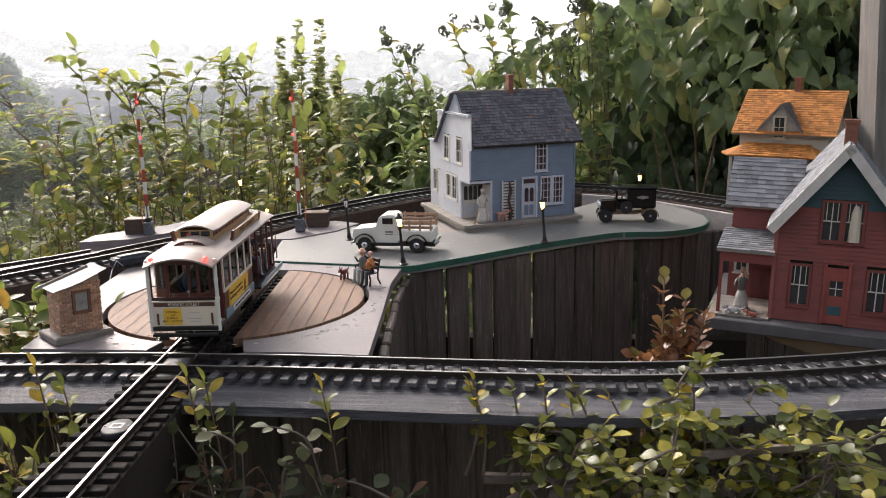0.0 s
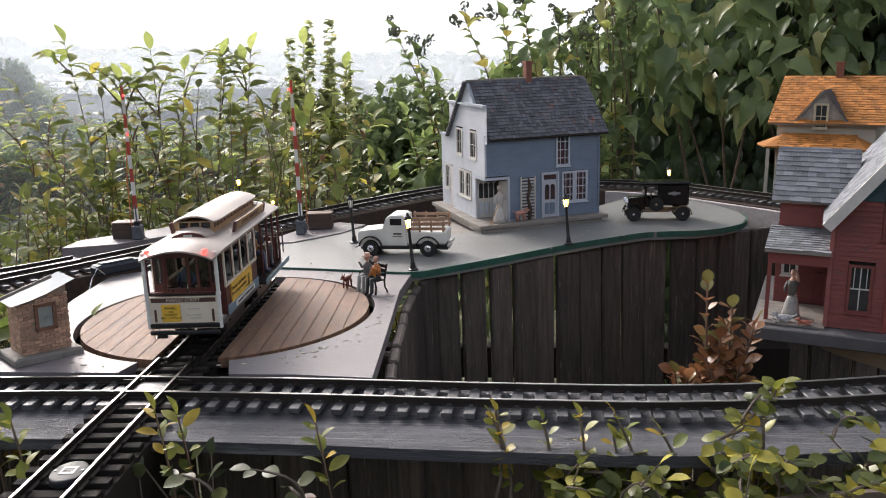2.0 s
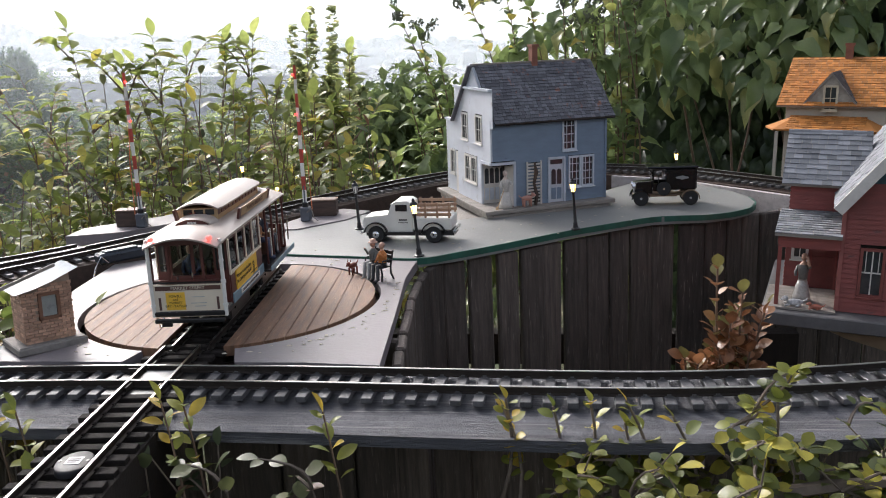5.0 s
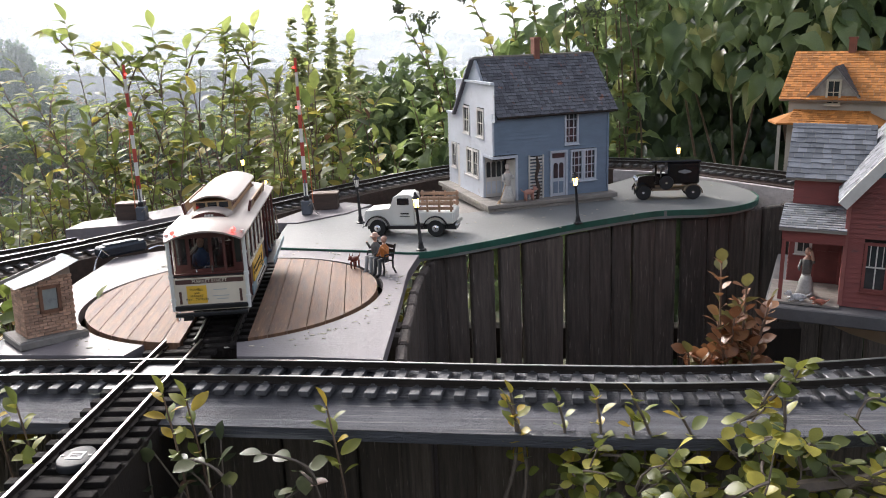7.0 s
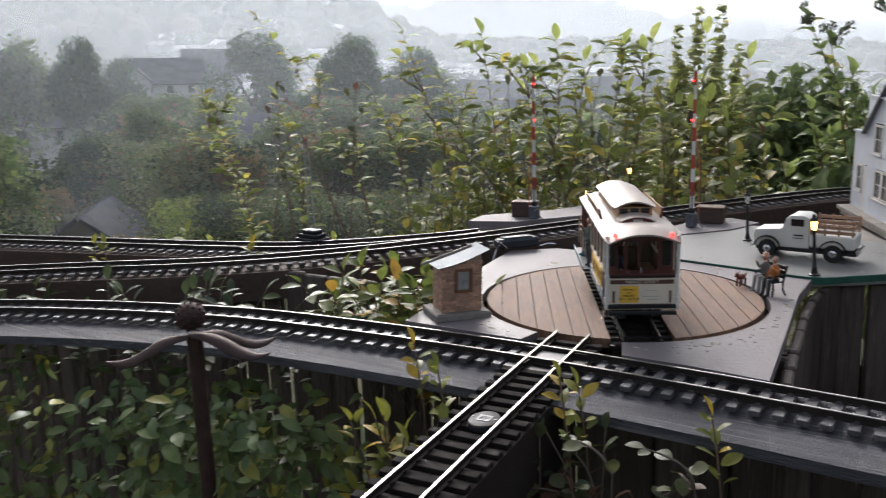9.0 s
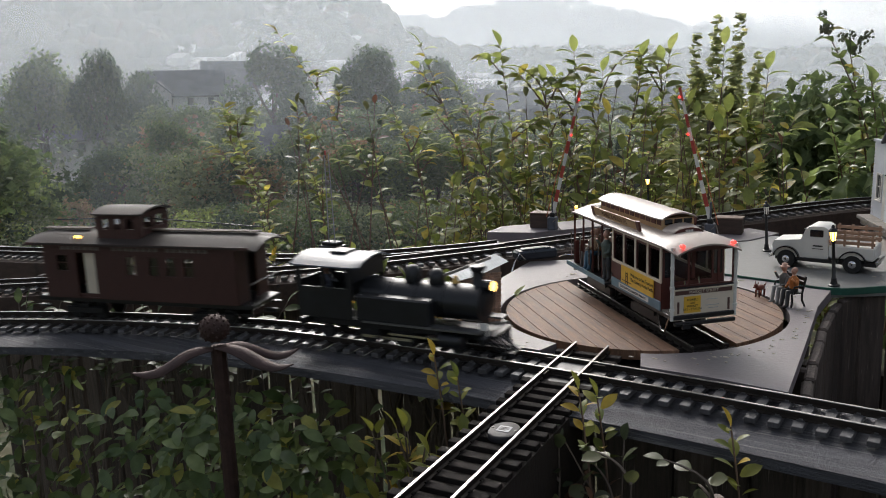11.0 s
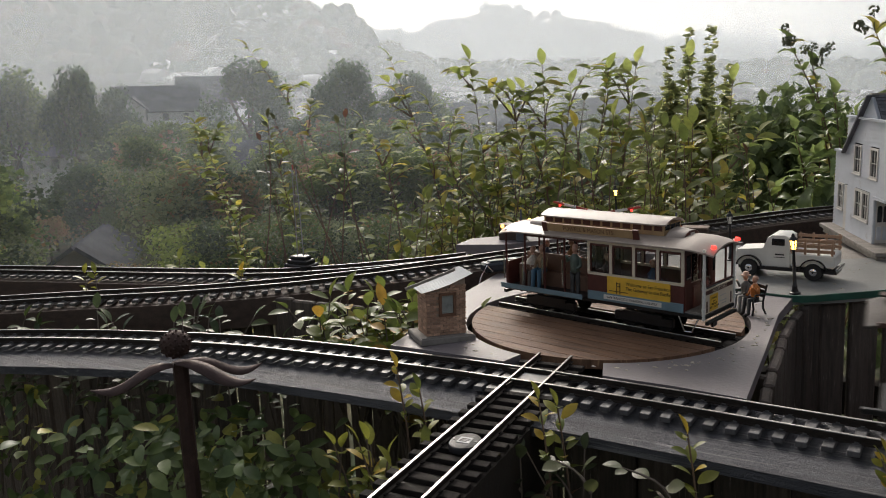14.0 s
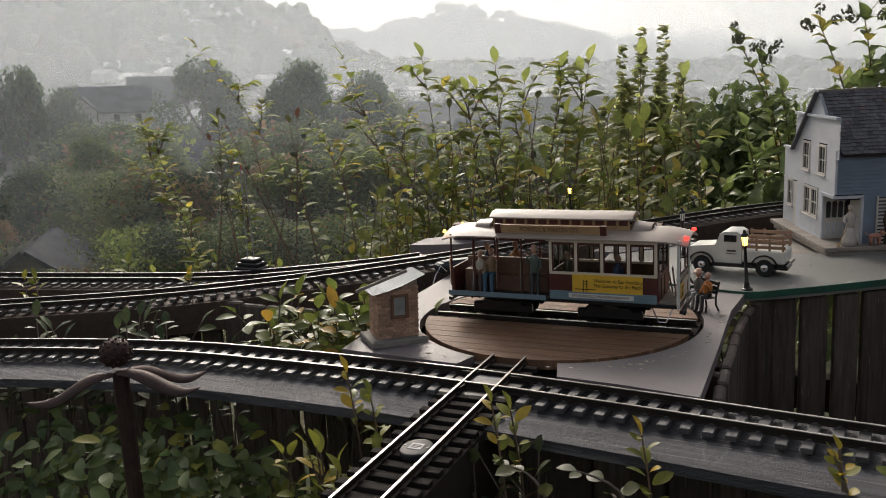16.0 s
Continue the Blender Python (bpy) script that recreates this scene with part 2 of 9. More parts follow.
def leafy(name, a, b, c=None, rough=0.42, through=0.35, share=0.12):
    """Leaves: each island its own green between a and b, a few of colour c, part of the light passing through."""
    ma = bpy.data.materials.new(name)
    ma.use_nodes = True
    nt, L = ma.node_tree.nodes, ma.node_tree.links
    bs, out = nt["Principled BSDF"], nt["Material Output"]
    geo, info = nt.new("ShaderNodeNewGeometry"), nt.new("ShaderNodeObjectInfo")
    sm = nt.new("ShaderNodeMath")
    sm.operation = "ADD"
    L.new(geo.outputs["Random Per Island"], sm.inputs[0])
    L.new(info.outputs["Random"], sm.inputs[1])
    fr = nt.new("ShaderNodeMath")
    fr.operation = "FRACT"
    L.new(sm.outputs[0], fr.inputs[0])
    cr = nt.new("ShaderNodeValToRGB")
    cr.color_ramp.elements[0].color, cr.color_ramp.elements[1].color = (*a, 1), (*b, 1)
    cr.color_ramp.elements[1].position = 1 - share - 0.06
    if c:
        e = cr.color_ramp.elements.new(1 - share)
        e.color = (*c, 1)
    L.new(fr.outputs[0], cr.inputs["Fac"])
    co, n = nt.new("ShaderNodeTexCoord"), nt.new("ShaderNodeTexNoise")
    n.inputs["Scale"].default_value, n.inputs["Detail"].default_value = 60.0, 4.0
    L.new(co.outputs["Object"], n.inputs["Vector"])
    mx = nt.new("ShaderNodeMix")
    mx.data_type, mx.blend_type = "RGBA", "MULTIPLY"
    mx.inputs["Factor"].default_value = 0.55
    gray = nt.new("ShaderNodeMapRange")
    gray.inputs["From Min"].default_value, gray.inputs["From Max"].default_value = 0.3, 0.7
    gray.inputs["To Min"].default_value, gray.inputs["To Max"].default_value = 0.45, 1.25
    L.new(n.outputs["Fac"], gray.inputs["Value"])
    L.new(cr.outputs["Color"], mx.inputs["A"])
    L.new(gray.outputs["Result"], mx.inputs["B"])
    L.new(mx.outputs["Result"], bs.inputs["Base Color"])
    bs.inputs["Roughness"].default_value = rough
    tl, ms = nt.new("ShaderNodeBsdfTranslucent"), nt.new("ShaderNodeMixShader")
    L.new(mx.outputs["Result"], tl.inputs["Color"])
    ms.inputs["Fac"].default_value = through
    L.new(bs.outputs[0], ms.inputs[1])
    L.new(tl.outputs[0], ms.inputs[2])
    L.new(ms.outputs[0], out.inputs["Surface"])
    return ma


M_RAIL = mat("rail_side", (0.045, 0.036, 0.030), 0.55, 0.6, 0.3, 40)
M_RAILTOP = mat("rail_top", (0.34, 0.325, 0.31), 0.34, 1.0, 0.25, 60, 0.05)
M_TIE = mat("tie", (0.085, 0.083, 0.084), 0.36, 0, 0.35, 90, 0.22, 400, stretch=(1, 6, 1), random=0.3, spec=0.6)
# Darker, rougher sleeper colour for the spur and the turntable.
M_DARKTIE = mat("dark_tie", (0.022, 0.018, 0.016), 0.82, 0, 0.4, 90, 0.4, 400, stretch=(1, 6, 1), random=0.3, spec=0.15)
M_DECK = mat("deck_paint", (0.195, 0.172, 0.176), 0.55, 0, 0.16, 9, 0.25, 160, wear=(0.36, 0.33, 0.31), wear_at=0.66)
M_ROAD = mat("road_paint", (0.20, 0.20, 0.19), 0.5, 0, 0.18, 8, 0.25, 150, wear=(0.33, 0.31, 0.28), wear_at=0.66)
M_GREEN = mat("green_edge", (0.02, 0.10, 0.07), 0.5, 0, 0.3, 50)
M_DISC = mat("disc_wood", (0.19, 0.100, 0.055), 0.66, 0, 0.42, 14, 0.45, 120, stretch=(1, 9, 1), wear=(0.34, 0.20, 0.11), wear_at=0.6)
M_BEAM = mat("beam_paint", (0.115, 0.116, 0.130), 0.62, 0, 0.5, 7, 1.0, 110, stretch=(0.35, 12, 12), wear=(0.24, 0.235, 0.235), wear_at=0.57, spec=0.4, dist=0.004)
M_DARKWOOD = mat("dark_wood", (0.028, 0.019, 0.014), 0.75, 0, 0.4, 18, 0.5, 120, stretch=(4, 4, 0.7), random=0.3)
M_BROWNWOOD = mat("brown_wood", (0.075, 0.048, 0.036), 0.7, 0, 0.35, 20, 0.5, 150, stretch=(1, 6, 6))
M_GREYWOOD = mat("grey_wood", (0.27, 0.24, 0.21), 0.7, 0, 0.3, 20, 0.5, 150, stretch=(1, 6, 6), wear=(0.13, 0.10, 0.08))
M_WHITEWOOD = mat("whitewashed_wood", (0.50, 0.46, 0.45), 0.65, 0, 0.2, 16, 0.4, 150, stretch=(1, 6, 6), wear=(0.30, 0.25, 0.22))
M_BLACK = mat("black_paint", (0.012, 0.012, 0.013), 0.35, 0, 0.3, 60, 0.1)
M_BLACKGLOSS = mat("black_gloss", (0.008, 0.008, 0.010), 0.12, 0, 0.2, 60, 0.03)
M_CREAM = mat("cream_paint", (0.72, 0.63, 0.50), 0.42, 0, 0.1, 20, 0.08)
M_MAROON = mat("maroon_paint", (0.10, 0.028, 0.022), 0.45, 0, 0.25, 40, 0.1)
M_CARBLUE = mat("blue_grey_paint", (0.16, 0.25, 0.30), 0.45, 0, 0.15, 40, 0.08)
M_YELLOW = mat("yellow_sign", (0.80, 0.48, 0.05), 0.5, 0, 0.1, 60, 0.03)
M_WHITE = mat("white_paint", (0.72, 0.71, 0.66), 0.4, 0, 0.08, 30, 0.06)
M_TAN = mat("tan_board", (0.45, 0.29, 0.15), 0.55, 0, 0.15, 50, 0.1)
M_INK = mat("dark_ink", (0.02, 0.015, 0.012), 0.6, 0, 0.1, 60, 0)
M_CHROME = mat("chrome", (0.7, 0.7, 0.7), 0.15, 1.0, 0.1, 60, 0)
M_RUBBER = mat("tyre_rubber", (0.015, 0.015, 0.015), 0.7, 0, 0.3, 80, 0.2)
M_GLASS = glassy("clear_glass")
M_DARKGLASS = mat("dark_glass", (0.02, 0.022, 0.025), 0.08, 0, 0.2, 30, 0, spec=0.7)

# ---- ground, valley and hills (true level) ----
def fbm(x, y, s):
    return noise.fractal(Vector((x * s, y * s, 0.7)), 1.0, 2.1, 5)


NEAR_RIDGE = [(-120, 20), (-75, 58), (-56, 57), (-45, 59), (-42, 53), (-40, 47), (-38, 41), (-37, 32), (-35.5, 16), (-32, 6), (-28, 0)]
MID_RIDGE = [(-70, 70), (-45, 66), (-38, 46), (-34, 42), (-31, 66), (-28, 94), (-25.5, 78), (-22, 57), (-17, 30), (-12, 12), (0, 4), (20, 4)]
FAR_RIDGE = [(-60, 40), (-30, 60), (-20, 50), (-15, 58), (-12, 64), (-9, 36), (0, 24), (20, 14), (60, 10)]


def ridge(az, table):
    """A crest's height by bearing, eased between the given ones."""
    if az <= table[0][0] or az >= table[-1][0]:
        return 0.0 if az >= table[-1][0] else table[0][1]
    for (a, p), (b, q) in zip(table, table[1:]):
        if a <= az <= b:
            t = (az - a) / (b - a)
            return p + (q - p) * t * t * (3 - 2 * t)


def ground_height(x, y):
    """Hillside garden that falls to a valley; ridges beyond, higher to the left."""
    r = math.hypot(x, y - 1.0)
    az = math.degrees(math.atan2(x, y))
    z = -1.25
    if r > 3.2:
        z -= 0.42 * (min(r, 26) - 3.2)
    if r > 26:
        z -= 0.085 * (min(r, 160) - 26)
    if r > 160:
        z -= 0.006 * (min(r, 900) - 160)
    if y < 0.5:
        z = max(z, -1.25 - 0.1 * max(0, r - 3.2))
    if r > 3.2:
        z += fbm(x, y, 0.02) * min(3.0, (r - 3.2) * 0.06)
    if r > 250:
        z += ridge(az, NEAR_RIDGE) * math.exp(-((r - 620) / 150.0) ** 2) * (1 + 0.10 * fbm(x, y, 0.01))
        z += ridge(az, MID_RIDGE) * math.exp(-((r - 1500) / 260.0) ** 2) * (1 + 0.08 * fbm(x, y, 0.004))
        z += ridge(az, FAR_RIDGE) * math.exp(-((r - 2900) / 420.0) ** 2) * (1 + 0.08 * fbm(x, y, 0.002))
    return z


M_GROUND = mat("ground_cover", (0.075, 0.085, 0.045), 0.9, 0, 0.45, 0.35, 0.4, 2.2, tint=(0.13, 0.115, 0.07), wear=(0.05, 0.065, 0.035), wear_at=0.5, spec=0.1, dist=0.05)
g = Bag()
rings = [0, 0.8, 1.6, 2.4, 3.2, 4.2, 5.5, 7, 9, 11.5, 14.5, 18, 22, 27, 34, 42, 52, 64, 80, 100, 125, 160, 200, 250, 310, 370, 430, 480, 530, 580, 620, 660, 710, 780, 880, 1000, 1150, 1300, 1400, 1500, 1600, 1750, 1950, 2200, 2450, 2650, 2800, 2900, 3050, 3300, 3700, 4600]
SEG = 180
for r in rings:
    for i in range(SEG):
        a = 2 * math.pi * i / SEG
        x, y = r * math.sin(a), 1.0 + r * math.cos(a)
        g.v.append((x, y, ground_height(x, y)))
for k in range(len(rings) - 1):
    for i in range(SEG):
        j = (i + 1) % SEG
        g.f.append((k * SEG + i, (k + 1) * SEG + i, (k + 1) * SEG + j, k * SEG + j))
ground = part("ground", g.mesh("ground", "all", fix=False), M_GROUND, m=LEVEL)
tagged(ground, "hazy green hillside falling to a wooded valley and ridges", "ground", kind="structure")

# ---- veils of valley haze: thin scattering sheets, lit by sun and sky ----
def haze_mat(share, low, high):
    ma = bpy.data.materials.new("valley_haze")
    ma.use_nodes = True
    nt, L = ma.node_tree.nodes, ma.node_tree.links
    tr, df, tl, a, m = [nt.new("Shader" + k) for k in ("NodeBsdfTransparent", "NodeBsdfDiffuse", "NodeBsdfTranslucent", "NodeMixShader", "NodeMixShader")]
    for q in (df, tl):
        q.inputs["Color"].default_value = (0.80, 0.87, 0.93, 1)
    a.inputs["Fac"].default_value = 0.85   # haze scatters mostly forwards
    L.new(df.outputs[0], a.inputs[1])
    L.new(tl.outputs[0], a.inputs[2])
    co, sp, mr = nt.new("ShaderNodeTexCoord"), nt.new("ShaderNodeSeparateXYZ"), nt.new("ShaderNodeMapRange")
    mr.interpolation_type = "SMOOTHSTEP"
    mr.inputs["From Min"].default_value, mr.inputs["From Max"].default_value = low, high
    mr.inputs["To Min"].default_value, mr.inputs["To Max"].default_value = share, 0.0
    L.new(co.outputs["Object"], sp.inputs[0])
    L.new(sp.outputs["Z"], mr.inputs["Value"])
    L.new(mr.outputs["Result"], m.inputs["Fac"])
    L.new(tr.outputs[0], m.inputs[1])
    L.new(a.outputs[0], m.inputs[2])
    L.new(m.outputs[0], nt["Material Output"].inputs["Surface"])
    return ma


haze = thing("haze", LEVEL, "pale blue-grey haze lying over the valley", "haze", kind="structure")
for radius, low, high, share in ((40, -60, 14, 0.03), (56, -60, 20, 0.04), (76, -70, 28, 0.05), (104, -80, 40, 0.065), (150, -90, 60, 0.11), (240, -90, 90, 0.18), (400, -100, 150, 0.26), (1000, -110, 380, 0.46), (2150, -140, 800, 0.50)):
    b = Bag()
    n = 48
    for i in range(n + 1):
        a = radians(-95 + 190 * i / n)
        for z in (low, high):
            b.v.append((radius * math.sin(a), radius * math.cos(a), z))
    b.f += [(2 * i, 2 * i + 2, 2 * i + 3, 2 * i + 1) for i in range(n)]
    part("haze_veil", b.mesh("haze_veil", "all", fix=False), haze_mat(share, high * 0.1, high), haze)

# ---- tracks ----
RAIL_TOP = 0.004
tie_bag = Bag()
tie_bag.box(0, 0, -0.0030, 0.0885, 0.0115, 0.006, b=0.0006)
for s in (-1, 1):
    tie_bag.box(s * 0.0225, 0, 0.0004, 0.009, 0.0085, 0.0012)
    for e in (-1, 1):
        tie_bag.box(s * 0.0225 + e * 0.0036, 0, 0.0014, 0.0022, 0.0040, 0.0022)
TIE = tie_bag.mesh("tie")
TIE.materials.append(M_TIE)
DARK_TIE = tie_bag.mesh("tie")
DARK_TIE.materials.append(M_DARKTIE)
RAIL_PROF = [(-0.0036, -0.0085), (0.0036, -0.0085), (0.0036, -0.0074), (0.0009, -0.0066), (0.0009, -0.0024), (0.0014, -0.0018), (0.0014, -0.0004), (-0.0014, -0.0004), (-0.0014, -0.0018), (-0.0009, -0.0024), (-0.0009, -0.0066), (-0.0036, -0.0074)]


def track(name, pts, label, parent=None, m=None, skip=None, ties=True, sleeper=TIE):
    """Sleepers and two rails along a line of points at rail-top height."""
    root = thing(name, m or Matrix(), label, "track") if parent is None else parent
    line = smooth_line(pts, 0.0238)
    fine = smooth_line(pts, 0.012)
    for s in (-1, 1):
        path = []
        for i, p in enumerate(fine):
            d = fine[min(i + 1, len(fine) - 1)] - fine[max(i - 1, 0)]
            d.z = 0
            d.normalize()
            path.append(p + Vector((d.y, -d.x, 0)) * (s * 0.0225))
        rail = part("rail", Bag().sweep(path, RAIL_PROF), M_RAIL, root, "dark weathered rail")
        part("rail_head", Bag().sweep(path, [(-0.0015, -0.0008), (0.0015, -0.0008), (0.0013, 0.0), (-0.0013, 0.0)]), M_RAILTOP, rail, "bright worn rail head")
    if ties:
        for i, p in enumerate(line):
            if skip and skip(p):
                continue
            d = line[min(i + 1, len(line) - 1)] - line[max(i - 1, 0)]
            ob = new("tie", sleeper)
            ob.parent = root
            ob.matrix_basis = Matrix.Translation(p - Vector((0, 0, 0.0085))) @ Matrix.Rotation(math.atan2(d.y, d.x) + math.pi / 2 + random.uniform(-0.02, 0.02), 4, "Z")
    return root


CROSS = Vector((-0.412, 1.070, 0))
MAIN = [(-2.3, 0.30, RAIL_TOP), (-1.75, 0.66, RAIL_TOP), (-1.42, 0.835, RAIL_TOP), (-1.18, 0.945, RAIL_TOP), (-0.92, 1.025, RAIL_TOP), (-0.736, 1.052, RAIL_TOP), (-0.55, 1.066, RAIL_TOP), (-0.412, 1.070, RAIL_TOP), (-0.225, 1.068, RAIL_TOP), (0.0, 1.060, RAIL_TOP), (0.18, 1.060, RAIL_TOP), (0.37, 1.085, RAIL_TOP), (0.60, 1.15, RAIL_TOP), (0.95, 1.33, RAIL_TOP), (1.5, 1.75, RAIL_TOP)]
near_cross = lambda p: abs(p.x - CROSS.x) < 0.045 and abs(p.y - CROSS.y) < 0.045
track("main_track", MAIN, "main model railway track with dark sleepers and worn rails", skip=near_cross)
DIAG_DIR = Vector((-0.085, 1, 0)).normalized()
diag_a = CROSS - DIAG_DIR * 0.62
track("spur_track", [tuple(CROSS + DIAG_DIR * s + Vector((0, 0, RAIL_TOP + 0.0004))) for s in (-0.62, -0.3, -0.1, 0.0, 0.088)], "straight model railway track crossing the main line onto the turntable", skip=near_cross, sleeper=DARK_TIE)
LOOP_Z = 0.016
LOOP = [(-2.5, 0.45, 0.004), (-1.75, 0.91, 0.004), (-1.44, 1.12, 0.004), (-1.21, 1.275, 0.004), (-1.02, 1.447, 0.006), (-0.83, 1.68, 0.010), (-0.66, 1.92, 0.014), (-0.50, 2.14, 0.02), (-0.25, 2.43, 0.026), (-0.03, 2.535, 0.028), (0.19, 2.50, 0.028), (0.36, 2.42, 0.028), (0.47, 2.30, 0.028), (0.58, 2.17, 0.028), (0.75, 1.95, 0.028), (1.0, 1.7, 0.028)]
track("loop_track", LOOP, "dark model railway track running round behind the village")
SIDING = [(-2.9, 1.03, 0.004), (-2.2, 1.15, 0.004), (-1.69, 1.282, 0.004), (-1.245, 1.412, 0.004), (-1.08, 1.505, 0.005), (-0.93, 1.628, 0.008), (-0.86, 1.705, 0.0095)]
track("siding_track", SIDING, "dark model railway siding that joins the loop at a switch")

# crossing plate where spur and main line meet
crossing = thing("track_crossing", Matrix.Translation(CROSS) @ Matrix.Rotation(math.radians(2), 4, "Z"), "black plastic rail crossing with a worn grey centre plate", "rail crossing")
part("crossing_base", Bag().box(0, 0, -0.0085, 0.092, 0.088, 0.008, b=0.001), M_BLACK, crossing)
part("centre_plate", Bag().box(0, 0, -0.0028, 0.038, 0.038, 0.003, b=0.0005), mat("plate_grey", (0.10, 0.10, 0.105), 0.4, 0, 0.2, 60), crossing, "worn grey plate")
for sx in (-1, 1):
    for sy in (-1, 1):
        part("guard_rail", Bag().box(sx * 0.0175, sy * 0.030, -0.001, 0.0016, 0.022, 0.006).box(sx * 0.030, sy * 0.0175, -0.001, 0.022, 0.0016, 0.006), M_RAIL, crossing)

# ---- deck with the round pit, and the road deck ----
PIT = Vector((-0.427, 1.36, 0))
PIT_R, DISC_R = 0.2150, 0.2060


def deck_with_pit():
    """Plywood deck: outer outline and the hole's rim joined by rays, with the front opening for the track."""
    outer = [(-0.335, 1.112), (-0.250, 1.112), (-0.160, 1.104), (-0.176, 1.30), (-0.192, 1.478), (-0.190, 1.600), (-0.30, 1.612), (-0.45, 1.632), (-0.56, 1.64), (-0.66, 1.640), (-0.735, 1.588), (-0.718, 1.43), (-0.690, 1.29), (-0.668, 1.17), (-0.660, 1.112), (-0.560, 1.112), (-0.475, 1.112)]
    dense = []
    for a, b in zip(outer, outer[1:]):
        for k in range(8):
            dense.append((a[0] + (b[0] - a[0]) * k / 8, a[1] + (b[1] - a[1]) * k / 8))
    dense.append(outer[-1])
    rim = []
    for p in dense:
        d = (Vector((p[0], p[1], 0)) - PIT).normalized()
        rim.append((PIT.x + d.x * PIT_R, PIT.y + d.y * PIT_R))
    b, n = Bag(), len(dense)
    for z in (0.0, -0.016):
        b.v += [(x, y, z) for x, y in dense] + [(x, y, z) for x, y in rim]
    for i in range(n - 1):
        b.f += [(i, i + 1, n + i + 1, n + i), (2 * n + i, 3 * n + i, 3 * n + i + 1, 2 * n + i + 1), (i, 2 * n + i, 2 * n + i + 1, i + 1), (n + i, n + i + 1, 3 * n + i + 1, 3 * n + i)]
    for i in (0, n - 1):
        b.f.append((i, n + i, 3 * n + i, 2 * n + i))
    return b


deck = part("turntable_deck", deck_with_pit(), M_DECK)
tagged(deck, "mauve-grey painted plywood deck with a round pit, worn", "deck", kind="structure")
pit_floor = part("pit_floor", Bag().cyl(PIT.x, PIT.y, -0.046, 0.235, 0.012, 64).box(PIT.x + 0.02, 1.135, -0.04, 0.15, 0.07, 0.012), M_DARKWOOD)
tagged(pit_floor, "dark wooden floor under the turntable", "pit floor", kind="structure")

ROAD = [(-0.190, 1.590), (-0.13, 1.628), (-0.063, 1.680), (0.01, 1.742), (0.079, 1.800), (0.168, 1.862), (0.235, 1.905), (0.29, 1.916), (0.345, 1.920), (0.40, 1.945), (0.445, 1.99), (0.468, 2.05), (0.468, 2.12), (0.445, 2.20), (0.40, 2.28), (0.33, 2.33), (0.24, 2.34), (0.17, 2.24), (0.10, 2.15), (0.02, 2.06), (-0.05, 1.99), (-0.10, 1.945), (-0.15, 1.915), (-0.24, 1.95), (-0.33, 1.99), (-0.42, 2.005), (-0.47, 1.95), (-0.50, 1.86), (-0.485, 1.76), (-0.46, 1.636), (-0.30, 1.612)]
road = part("road_deck", Bag().prism(ROAD, -0.013, 0.003), M_ROAD)
tagged(road, "grey painted plywood road deck with scuffs and grit", "road deck", kind="structure")
edge = [Vector((x, y, 0.0025)) for x, y in [(-0.45, 1.636), (-0.30, 1.610)] + ROAD[:13]]
trim = part("trim", Bag().sweep([tuple(p) for p in smooth_line(edge, 0.02)], [(-0.0005, -0.010), (0.0022, -0.010), (0.0022, 0.0012), (-0.0005, 0.0012)]), M_GREEN)
tagged(trim, "thin dark green painted edge of the road deck", "trim", kind="structure")

# ---- turntable disc ----
turntable = thing("turntable", Matrix.Translation(PIT), "round wooden plank turntable with a sunken track", "turntable")
SLOT = 0.041
edges = [-DISC_R] + [SLOT + (DISC_R - SLOT) * k / 7 for k in range(8)]


def disc_plank(y0, y1):
    """A plank of the disc between two lines along the track, ends cut to the circle."""
    pts = []
    steps = 9
    for k in range(steps):
        y = y0 + (y1 - y0) * k / (steps - 1)
        pts.append((math.sqrt(max(0, DISC_R ** 2 - y * y)), y))
    left = [(-x, y) for x, y in pts[::-1]]
    return Bag().prism(pts + left, -0.012, 0.001)


for s in (-1, 1):
    for k in range(7):
        y0, y1 = SLOT + (DISC_R - SLOT) * k / 7 + 0.0005, SLOT + (DISC_R - SLOT) * (k + 1) / 7 - 0.0005
        part("plank", disc_plank(*sorted((s * y0, s * y1))), M_DISC, turntable)
part("under_plate", Bag().cyl(0, 0, -0.034, DISC_R - 0.004, 0.012, 64), M_DARKWOOD, turntable, "dark underside of the disc")
part("track_bed", Bag().box(0, 0, -0.0165, 2 * DISC_R - 0.004, 0.078, 0.010), M_DARKWOOD, turntable)
for s in (-1, 1):
    part("edge_strip", Bag().box(0, s * 0.0475, -0.006, 2 * DISC_R - 0.03, 0.0012, 0.012), mat("cut_edge", (0.32, 0.20, 0.12), 0.7), turntable, "pale cut plank edge")
track("", [(-DISC_R + 0.004, 0, RAIL_TOP), (0, 0, RAIL_TOP), (DISC_R - 0.004, 0, RAIL_TOP)], "", parent=turntable, sleeper=DARK_TIE)

# ---- beams that carry the tracks ----
def beam(name, pts, inner, outer, top, height, material, label):
    line = [tuple(p) for p in smooth_line(pts, 0.05)]
    prof = [(inner, top - height), (outer, top - height), (outer, top), (inner, top)]
    return tagged(part(name, Bag().sweep(line, prof), material), label, "beam", kind="structure")


